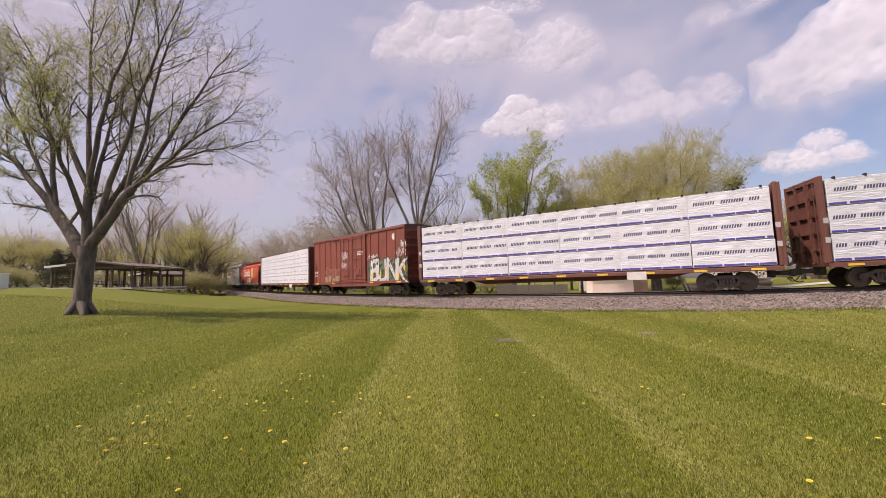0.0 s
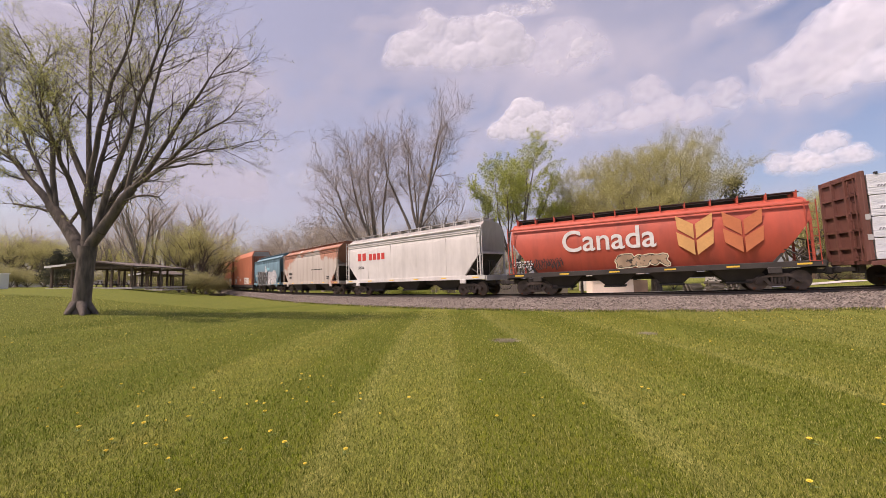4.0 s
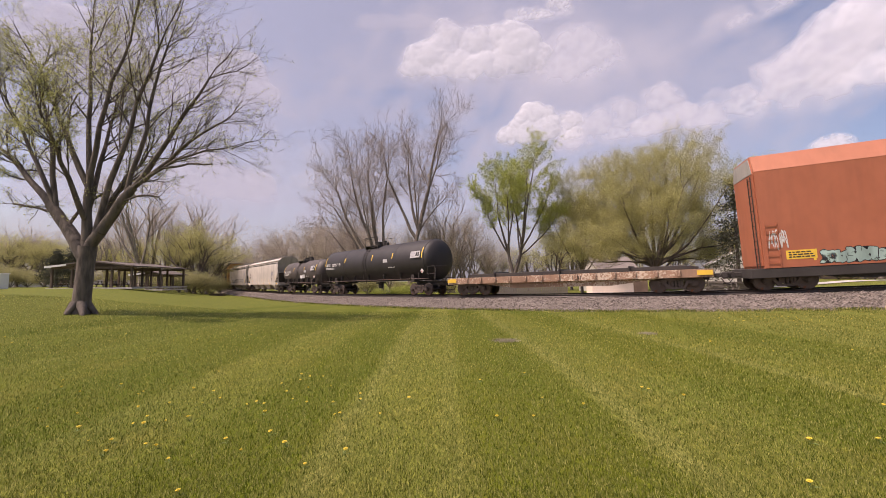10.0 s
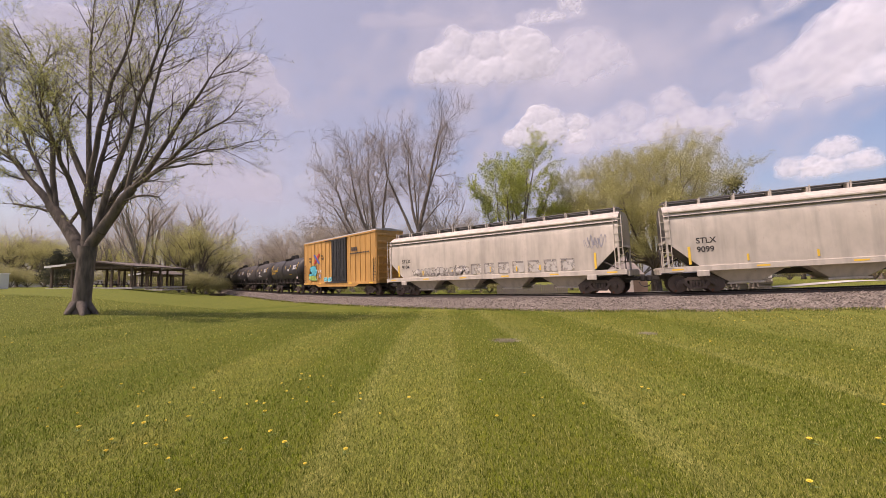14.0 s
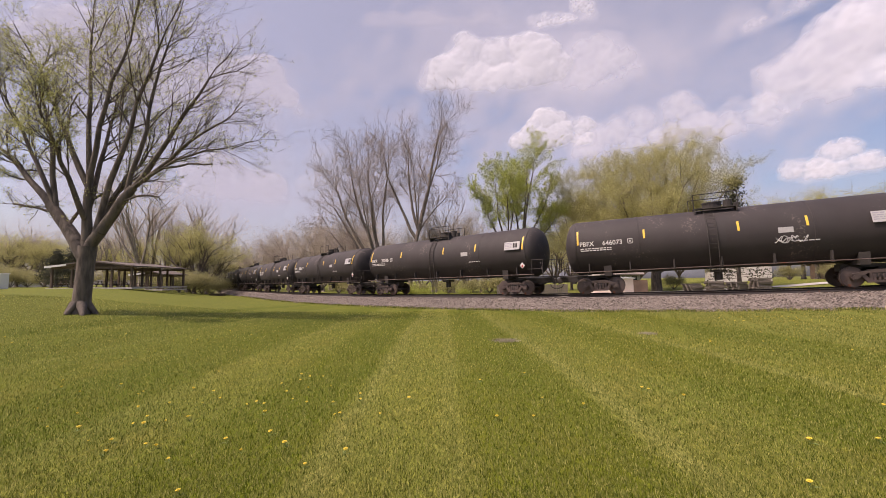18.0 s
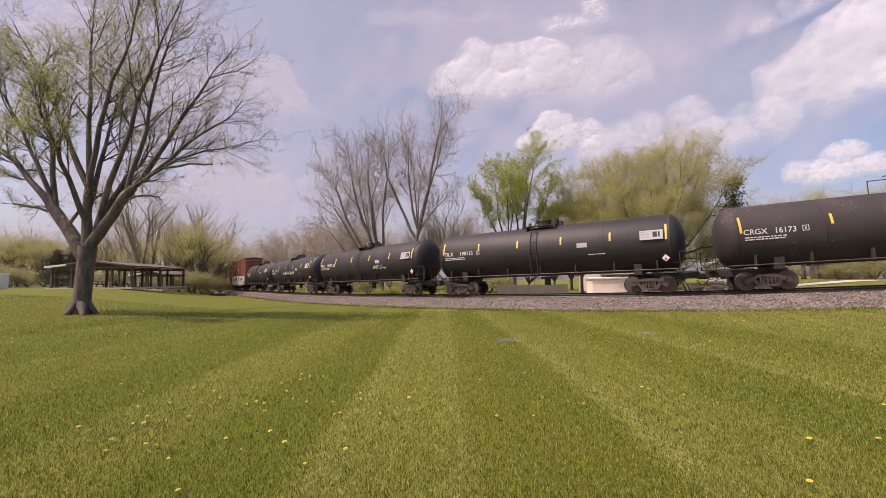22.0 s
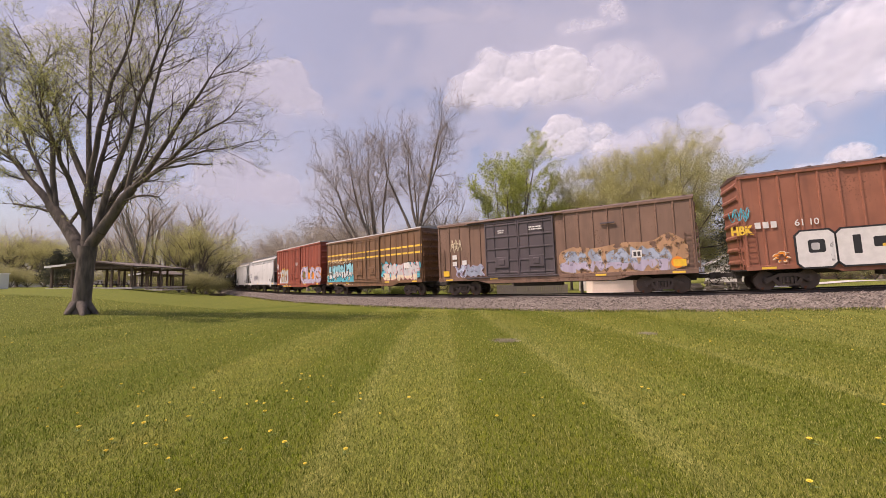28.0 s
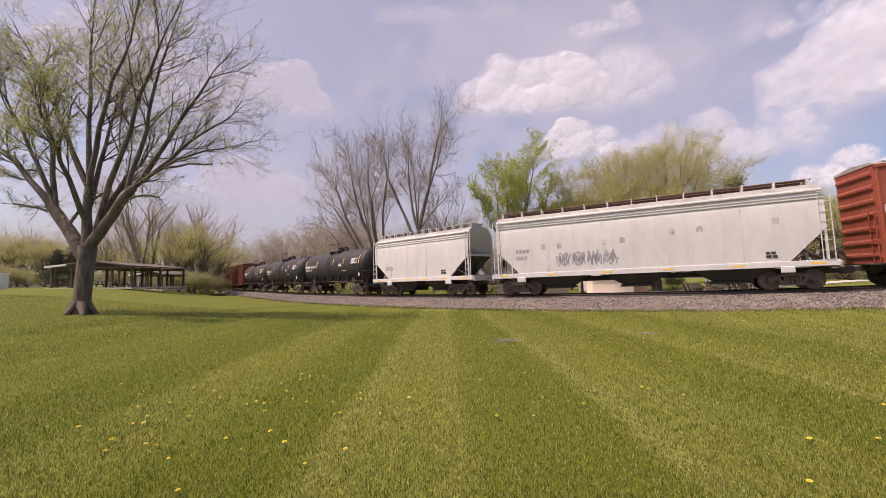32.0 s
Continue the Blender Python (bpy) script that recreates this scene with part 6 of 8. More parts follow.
    part("graffiti_cloud", Geo().extrude([(5.4, 1.25), (6.6, 1.25), (6.8, 2.6), (5.6, 2.5)], "y", -1.507, -1.5035), M_ORANGE, c)
    throw_up(c, [("C", 1.9, 3.5, .0, 0), ("L", 3.6, 4.9, .05, 0), ("O", 4.9, 6.4, .0, 0), ("S", 6.5, 7.8, .05, .05)], 1.25, 2.8, M_LILAC, M_BLACK, -1.512, M_ORANGE, .06, .016, .035)
    throw_up(c, [("G", -5.9, -4.8, .0, .05), ("L", -4.75, -4.0, .0, .1), ("O", -4.1, -3.2, .1, 0), ("K", -3.3, -2.2, .0, .1)], 1.05, 2.75, M_SILVER, M_BLACK, -1.50, M_YEL_INK, .045, .018, .05)
    for x in (-6.0, -2.1):
        part("graffiti_accent", Geo().extrude(rounded([(x - .35, 1.1), (x + .3, 1.1), (x + .38, 1.7), (x + .05, 2.0), (x - .4, 1.6)], 2), "y", -1.505, -1.501), M_WHITE_INK, c)
    scribble(c, -2.6, 2.9, 1.1, .6, M_WHITE_INK, 286, -1.5)
    scribble(c, -7.6, 2.9, .8, .9, M_WHITE_INK, 287, -1.5)
    words(c, "57", -7.1, 1.85, .42, M_WHITE_INK, -1.50)
    words(c, "NO  KL", -7.2, 2.4, .42, M_WHITE_INK, -1.50)
    part("small_print", bars_mesh(3, M_WHITE_INK, 283, 1.0, .07, .05), None, c, at=(.0, -1.562, 3.6))
    couple(c)
    # 29, 30 white hoppers
    L = length(29)
    c = hopper("long white covered hopper with rust under its roof walk", L, M_HOP_WHITE, H=5.15, bays=3, roofm=M_BOX_BROWN, roof_paint=M_DULL_ROOF)
    for k, (x, z) in enumerate(((-5.2, 2.9), (-4.2, 2.9), (-1.6, 2.9), (-.6, 2.95), (1.9, 3.2), (3.2, 3.2), (6.4, 3.3))):
        part("paint_patch", Geo().box(x - .14, x + .14, -1.5345, -1.53, z - .16, z + .16), M_GREY_PATCH, c)
    words(c, "52015", -L / 2 + 2.3, 2.2, .3, M_GREYINK, -1.535)
    code_blocks(c, 4, -L / 2 + 2.3, 2.6, .3, M_GREYINK, -1.535)
    for k in range(4):
        scribble(c, -4.4 + k * .9, 1.7, .8, .8, M_GREYINK, 290 + k, -1.535)
    part("stencil_box", bars_mesh(2, M_DARK_INK, 291, .5, .12, .05), None, c, at=(L / 2 - 3.4, -1.535, 1.85))
    couple(c)
    L = length(30)
    c = hopper("short white two-bay covered hopper", L, M_HOP_WHITE, H=4.9, bays=2, notch=1.8, roof_paint=M_DULL_ROOF)
    part("small_print", bars_mesh(2, M_GREYINK, 301, .9, .12, .06), None, c, at=(-L / 2 + 2.4, -1.535, 2.3))
    part("stencil_box", bars_mesh(2, M_DARK_INK, 302, .5, .12, .05), None, c, at=(L / 2 - 3.6, -1.535, 1.85))
    couple(c)
    for i in (31, 32, 33):
        c = tank("black tank car near the end of the train", length(i), M_TANK if i != 33 else M_TANK_DUSTY)
        tank_print(c, "194803", length(i), seed=i * 7)
        couple(c)
    for i in (34, 35):
        couple(boxcar("plain oxide-red boxcar behind the tank cars", length(i), M_BOX_RED, H=4.75))


build_train()

# ---- trees ----
def tubes(segs, sides):
    """Tapered tubes from rows p0, p1, r0, r1."""
    segs = np.asarray(segs, float)
    p0, p1, r0, r1 = segs[:, 0:3], segs[:, 3:6], segs[:, 6], segs[:, 7]
    d = p1 - p0
    d /= np.linalg.norm(d, axis=1, keepdims=True) + 1e-9
    up = np.where(np.abs(d[:, 2:3]) < 0.9, np.array([[0, 0, 1.0]]), np.array([[1.0, 0, 0]]))
    a = np.cross(d, up)
    a /= np.linalg.norm(a, axis=1, keepdims=True)
    b = np.cross(d, a)
    th = np.arange(sides) * 2 * np.pi / sides
    ring = a[:, None] * np.cos(th)[None, :, None] + b[:, None] * np.sin(th)[None, :, None]
    v = np.concatenate([p0[:, None] + ring * r0[:, None, None], p1[:, None] + ring * r1[:, None, None]], 1)
    i = np.arange(sides)
    j = (i + 1) % sides
    q = np.stack([i, j, j + sides, i + sides], -1)
    f = q[None] + (np.arange(len(segs)) * 2 * sides)[:, None, None]
    return v.reshape(-1, 3), f.reshape(-1, 4)


def grow(rng, start, direction, length, radius, level, p, segs, tips):
    """One branch as a bending chain; side shoots along it and a fork at its end."""
    n = 4 if level < 2 else 3
    pos = np.array(start, float)
    d = np.array(direction, float)
    r = radius
    for k in range(n):
        d = d + rng.normal(0, p["bend"], 3) + np.array([0, 0, p["rise"] - p["droop"] * (level >= p["droop_from"])])
        d /= np.linalg.norm(d)
        q = pos + d * length / n
        r2 = r * p["taper"] ** (1.0 / n)
        segs.append((*pos, *q, r, r2, level))
        pos, r = q, r2
        if level >= p["levels"] - 1 and pos[2] > p["leaf_low"]:
            tips.append((*pos, level))
        if level < p["levels"] and (k > 0 or level > 1):
            for _ in range(p["shoots"][min(level, len(p["shoots"]) - 1)]):
                a = rng.uniform(*p["angle"])
                side = np.cross(d, rng.normal(0, 1, 3))
                side /= np.linalg.norm(side) + 1e-9
                nd = d * math.cos(a) + side * math.sin(a)
                grow(rng, pos, nd, length * rng.uniform(*p["shrink"]), r * rng.uniform(*p["keep"]), level + 1, p, segs, tips)


def leaves_mesh(name, tips, rng, per, size, spread, mat):
    t = np.asarray(tips, float)[:, :3]
    c = np.repeat(t, per, 0)
    n = len(c)
    c = c + rng.normal(0, spread, (n, 3))
    u = rng.normal(0, 1, (n, 3)); u /= np.linalg.norm(u, axis=1, keepdims=True)
    w = np.cross(u, rng.normal(0, 1, (n, 3))); w /= np.linalg.norm(w, axis=1, keepdims=True) + 1e-9
    s = size * rng.uniform(0.5, 1.4, (n, 1))
    v = np.stack([c - u * s, c + w * s * 0.55, c + u * s, c - w * s * 0.55], 1).reshape(-1, 3)
    f = np.arange(4 * n).reshape(n, 4)
    return raw_mesh(name, v, f, mat)


BASE = dict(bend=0.13, rise=0.05, droop=0.0, droop_from=9, taper=0.62, levels=4, shoots=(1, 1, 2, 2), angle=(0.35, 0.8), shrink=(0.5, 0.75), leaf_low=0.0, pick=1.0, keep=(0.42, 0.62))


def limb(rng, at, bearing, tilt, length, radius, curve, p, segs, tips, thin=.45):
    """A long main limb: a bending chain that sends out side branches; returns the points along it."""
    n = 7
    pos = np.array(at, float)
    pts = [pos]
    r = radius
    for k in range(n):
        bb, tt = radians(bearing + rng.normal(0, 5)), radians(tilt + curve * k / n + rng.normal(0, 4))
        d = np.array([math.sin(bb) * math.sin(tt), math.cos(bb) * math.sin(tt), math.cos(tt)])
        q = pos + d * length / n
        r2 = radius * (1 - (1 - thin) * (k + 1) / n)
        segs.append((*pos, *q, r, r2, 1))
        pos, r = q, r2
        pts.append(pos)
        if k >= 2 and length > 3.4:
            for _ in range(2):
                a = rng.uniform(.35, .85)
                side = np.cross(d, rng.normal(0, 1, 3))
                side /= np.linalg.norm(side) + 1e-9
                grow(rng, pos, d * math.cos(a) + side * math.sin(a), length * rng.uniform(.2, .36), r * rng.uniform(.3, .5), 2, p, segs, tips)
    if length > 3.4:
        for _ in range(2):
            grow(rng, pos, d + rng.normal(0, .25, 3), length * rng.uniform(.25, .36), r * .7, 2, p, segs, tips)
    return pts


def park_tree(x, y):
    p = dict(BASE); p.update(levels=5, shoots=(1, 1, 2, 1, 1), rise=.05, bend=.14, shrink=(.42, .68), keep=(.45, .7), taper=.6)
    rng = np.random.default_rng(11)
    segs, tips = [], []
    top = 2.95
    fl = lambda t: .325 * (1.0 + .32 * max(0.0, 1 - t * 6) ** 2) * (1 - .1 * t + .12 * max(0.0, t - .7) / .3)
    for i in range(8):
        segs.append((.02 * i, 0, top * i / 8, .02 * i + .02, 0, top * (i + 1) / 8, fl(i / 8), fl((i + 1) / 8), 0))
    for k in range(6):
        a = k * 1.05 + .3
        q = rng.uniform(.55, .85)
        segs.append((.2 * math.cos(a), .2 * math.sin(a), .5, q * math.cos(a), q * math.sin(a), -.02, .2, .07, 1))
    W, E = 270, 90
    made = {"trunk": [np.array((.1, 0, top - .55)), np.array((.14, 0, top - .15))]}
    # name, parent, where on the parent, bearing, tilt, length, radius, bend
    for nm, par, at, bearing, tilt, length, radius, curve in (
            ("west", "trunk", 0, W, 37, 3.0, .29, 0), ("middle", "trunk", 1, 60, 1, 2.7, .21, 0), ("east", "trunk", 1, E, 34, 3.3, .24, 4),
            ("west_on", "west", 7, W, 42, 3.6, .16, 8), ("west_up", "west", 6, 280, 10, 6.2, .12, 4), ("west_mid", "west", 6, 262, 22, 5.4, .11, 8), ("west_low", "west", 6, 275, 78, 2.2, .06, 0), ("west_in", "west", 4, 80, 30, 2.4, .07, 35),
            ("mid_west", "middle", 7, 275, 27, 6.4, .13, -4), ("mid_up", "middle", 7, 300, 6, 7.4, .12, -3), ("mid_east", "middle", 6, 85, 10, 7.4, .13, 6),
            ("east_up", "east", 1, E, 13, 9.0, .14, 9), ("east_steep", "east", 6, 80, 12, 7.0, .11, 2), ("east_high", "east", 7, E, 34, 5.8, .12, -2), ("east_far", "east", 7, 95, 52, 4.7, .10, 8), ("east_droop", "east", 6, 100, 46, 4.9, .08, 50), ("east_low", "east_far", 2, 98, 84, 2.6, .05, 8), ("east_spray", "east", 5, 100, 66, 2.1, .05, 40),
            ("back", "trunk", 1, 10, 24, 5.6, .16, 10), ("front", "middle", 3, 180, 26, 4.6, .12, 6), ("back_high", "middle", 4, 350, 16, 6.2, .12, 6)):
        made[nm] = limb(rng, made[par][at], bearing, tilt, length, radius, curve, p, segs, tips, .7 if length < 3.4 else .35)
        if nm in ("east_spray", "west_in", "west_low"):
            for q in made[nm][2:]:
                for _ in range(3):
                    grow(rng, q, rng.normal(0, 1, 3) + np.array([.2, 0, .1]), .7, .015, 4, p, segs, tips)
    tips = [q for q in tips if rng.uniform() < np.interp(q[0], [.5, 3.0, 4.5], [.75, .4, .14])]
    root = empty("park_tree")
    root.location = (x, y, gz(x, y) - .06)
    tagged(root, "large grey-barked park tree with spreading limbs and sparse new leaves", "tree")
    S = np.asarray(segs)
    thick = S[:, 8] <= 2
    v, f = tubes(S[thick], 8)
    part("trunk", raw_mesh("trunk", v, f, M_BARK, True), None, root)
    S[:, 6:8] = np.maximum(S[:, 6:8], .0035)
    v, f = tubes(S[~thick], 3)
    part("fine_branching", raw_mesh("fine_branching", v, f, M_BARK), None, root)["kind"] = "stuff"
    part("crown", leaves_mesh("crown", tips, rng, 3, .03, .055, M_LEAF_ELM), None, root, "thin yellow-green new leaves")


def tree(name, label, x, y, limbs, seed, bark, leaf=None, per=4, size=0.08, spread=0.25, trunk_h=2.0, trunk_r=0.3, lean=(0, 0), twig_mat=None, sink=0.05, category="tree", crown_label="", **over):
    """limbs: rows of (bearing degrees, tilt from upright degrees, length, radius, start height as a share of the trunk)."""
    p = dict(BASE); p.update(over)
    rng = np.random.default_rng(seed)
    segs, tips = [], []
    top = np.array([lean[0], lean[1], trunk_h])
    k = 5
    for i in range(k):
        a, b = i / k, (i + 1) / k
        fl = lambda t: trunk_r * (1.0 + 0.55 * max(0.0, 1 - t * 4.5) ** 2) * (1 - 0.16 * t)
        segs.append((*(top * a), *(top * b), fl(a), fl(b), 0))
    for bearing, tilt, length, radius, at in limbs:
        bb, tt = radians(bearing), radians(tilt)
        grow(rng, top * at, (math.sin(bb) * math.sin(tt), math.cos(bb) * math.sin(tt), math.cos(tt)), length, radius, 1, p, segs, tips)
    root = empty(name)
    root.location = (x, y, gz(x, y) - sink)
    tagged(root, label, category)
    tips = [q for q in tips if rng.uniform() < p["pick"]]
    S = np.asarray(segs)
    thick = S[:, 8] <= 2
    v, f = tubes(S[thick], 8)
    part("trunk", raw_mesh("trunk", v, f, bark, True), None, root)
    if (~thick).any():
        v, f = tubes(S[~thick], 3)
        part("fine_branching", raw_mesh("fine_branching", v, f, twig_mat or bark), None, root)["kind"] = "stuff"
    if leaf:
        part("crown", leaves_mesh("crown", tips, rng, per, size, spread, leaf), None, root, crown_label)
    return root


def limb_tree(name, label, x, y, stems, seed, bark, leaf=None, per=4, size=.06, spread=.2, sink=.05, twig_mat=None, crown_label="", thinnest=.012, **over):
    """stems: rows of (name, parent, place on the parent 0 to 7, bearing, tilt, length, radius, curve); the parent "ground" is the foot."""
    p = dict(BASE); p.update(over)
    rng = np.random.default_rng(seed)
    segs, tips = [], []
    made = {"ground": [np.zeros(3)] * 8}
    for nm, par, at, bearing, tilt, length, radius, curve in stems:
        made[nm] = limb(rng, made[par][at], bearing, tilt, length, radius, curve, p, segs, tips, .72 if length < 3.4 else .3)
    tips = [q for q in tips if q[2] > p["leaf_low"] and rng.uniform() < p["pick"]]
    root = empty(name)
    root.location = (x, y, gz(x, y) - sink)
    tagged(root, label, "tree")
    S = np.asarray(segs)
    S[:, 6:8] = np.maximum(S[:, 6:8], thinnest)
    thick = S[:, 8] <= 1
    v, f = tubes(S[thick], 8)
    part("trunk", raw_mesh("trunk", v, f, bark, True), None, root)
    v, f = tubes(S[~thick], 3)
    part("fine_branching", raw_mesh("fine_branching", v, f, twig_mat or bark), None, root)["kind"] = "stuff"
    if leaf:
        part("crown", leaves_mesh("crown", tips, rng, per, size, spread, leaf), None, root, crown_label)
    return root


def at_px(x, dist):
    """Place at a bearing across the view (in the lens's units from its middle) and a distance ahead."""
    return (x - 784) / 700.0 * dist, dist


def build_trees():
    # the big park tree
    x, y = at_px(146, 17.0)
    park_tree(x, y)
    # bare trees behind the line
    x, y = at_px(674, 62.0)
    bare = dict(levels=5, shoots=(1, 1, 2, 1, 1), rise=.03, bend=.12, angle=(.4, .95), shrink=(.45, .7), keep=(.4, .6), twig_mat=M_TWIG_BROWN, thinnest=.013)
    limb_tree("bare_tree", "tall bare tree with many upright grey stems", x, y, [
        ("foot", "ground", 0, 0, 0, 3.0, .55, 0),
        ("a", "foot", 5, 272, 52, 11.5, .25, -18), ("b", "foot", 6, 268, 42, 13.5, .29, -16), ("c", "foot", 7, 276, 30, 15.0, .33, -10),
        ("d", "foot", 7, 262, 19, 16.0, .34, -4), ("e", "foot", 7, 280, 10, 17.0, .33, 0), ("f", "foot", 7, 80, 4, 16.5, .28, 2),
        ("g", "foot", 6, 205, 24, 14.0, .18, -6), ("h", "foot", 6, 335, 26, 14.5, .18, -6)], 21, M_BARK_MID, **bare)
    x, y = at_px(724, 60.0)
    limb_tree("bare_tree", "tall slender bare tree with a forked trunk", x, y, [
        ("foot", "ground", 0, 90, 5, 3.3, .46, 0), ("foot_on", "foot", 7, 90, 9, 3.3, .40, 4), ("trunk_on", "foot_on", 7, 88, 12, 3.2, .34, 2),
        ("up", "trunk_on", 7, 84, 7, 15.6, .33, 2), ("west", "trunk_on", 4, 272, 27, 13.0, .26, -12), ("mid", "trunk_on", 7, 275, 10, 12.0, .24, -8),
        ("east", "trunk_on", 6, 92, 34, 7.0, .14, 12), ("high", "up", 3, 92, 20, 7.5, .15, -8), ("back", "trunk_on", 5, 5, 22, 11.0, .15, -6), ("near", "trunk_on", 6, 185, 20, 10.0, .14, -4)], 22, M_BARK_MID, **bare)
    # fresh green tree forking low into two stems
    x, y = at_px(908, 46.0)
    limb_tree("green_tree", "upright forked tree in fresh bright green leaf", x, y, [
        ("foot", "ground", 0, 90, 2, 2.4, .34, 0),
        ("left", "foot", 6, 275, 17, 3.3, .22, -4), ("right", "foot", 7, 88, 20, 3.3, .24, -6),
        ("left_out", "left", 6, 268, 34, 6.6, .12, -14), ("left_up", "left", 7, 280, 10, 7.6, .14, -4), ("left_mid", "left", 7, 85, 9, 6.6, .12, 0),
        ("right_up", "right", 7, 85, 9, 10.3, .15, -2), ("right_mid", "right", 7, 275, 6, 8.0, .12, 3), ("right_out", "right", 6, 92, 32, 7.4, .12, -10), ("right_far", "right", 5, 90, 50, 6.2, .1, -20),
        ("back", "right", 5, 5, 26, 8.0, .12, -8), ("near", "left", 5, 190, 26, 7.5, .12, -8), ("near_up", "right", 6, 175, 20, 8.5, .12, -6)],
        31, M_BARK, M_LEAF_GREEN, per=11, size=.075, spread=.16, thinnest=.01, twig_mat=M_TWIG_OLIVE, levels=4, shoots=(1, 1, 2, 1), rise=.05, bend=.12, angle=(.3, .8), shrink=(.38, .6), leaf_low=7.2, pick=.42, crown_label="bright fresh green leaf clumps")
    # broad budding tree: short trunk, long limbs arching into a wide dome
    x, y = at_px(1160, 44.0)
    stems = [("foot", "ground", 0, 0, 0, 3.2, .6, 0)]
    r = random.Random(9)
    for i in range(19):
        t = (i + .5) / 19
        stems.append(("limb_%d" % i, "foot", 4 + i % 4, (i * 137.5 + 20) % 360, 6 + 62 * t ** .8, (11.0 - 2.2 * t) * r.uniform(.92, 1.04), .24 - .1 * t, -8 - 18 * t))
    for i, (b_, t_, l_) in enumerate(((268, 74, 8.2), (92, 72, 7.4), (275, 84, 7.0), (85, 84, 6.2), (240, 70, 8.0), (120, 70, 8.0))):
        stems.append(("skirt_%d" % i, "foot", 7, b_, t_, l_, .13, 10))
    limb_tree("budding_tree", "broad spreading tree hazed with yellow-green buds", x, y, stems,
              41, M_BARK, M_LEAF_BUD, per=20, size=.044, spread=.22, thinnest=.01, twig_mat=M_TWIG_OLIVE, levels=4, shoots=(1, 1, 2, 1), rise=.04, bend=.15, angle=(.35, .9), shrink=(.42, .66), leaf_low=3.6, crown_label="haze of yellow-green buds")
    x, y = at_px(1028, 47.0)
    limb_tree("budding_tree", "slim tree in yellow-green bud", x, y, [
        ("foot", "ground", 0, 0, 0, 2.6, .2, 0),
        ("a", "foot", 5, 275, 30, 7.0, .1, -12), ("b", "foot", 7, 270, 13, 8.6, .12, -4), ("c", "foot", 7, 60, 6, 9.6, .12, 0), ("d", "foot", 6, 92, 22, 8.4, .11, -6), ("e", "foot", 5, 95, 40, 6.2, .09, -14), ("f", "foot", 6, 180, 24, 7.0, .09, -8), ("g", "foot", 6, 0, 24, 7.0, .09, -8)],
        42, M_BARK, M_LEAF_BUD, per=16, size=.05, spread=.26, thinnest=.01, twig_mat=M_TWIG_OLIVE, levels=4, shoots=(1, 1, 2, 1), rise=.04, bend=.13, shrink=(.42, .66), leaf_low=3.0)


build_trees()


# ---- distant woods and thickets: a few grown patterns, repeated ----
def repeats(proto, places, seed):
    r = random.Random(seed)
    for i, (px_, dist, size) in enumerate(places):
        x, y = at_px(px_, dist)
        m = pose(x, y, gz(x, y) - 0.1, 0, 0, r.uniform(0, 360))
        if i == 0:
            proto.matrix_basis = m
            proto.scale = (size * r.uniform(.92, 1.1), size * r.uniform(.92, 1.1), size)
        else:
            c = copy_thing(proto, m)
            c.scale = (size * r.uniform(.9, 1.15), size * r.uniform(.9, 1.15), size)


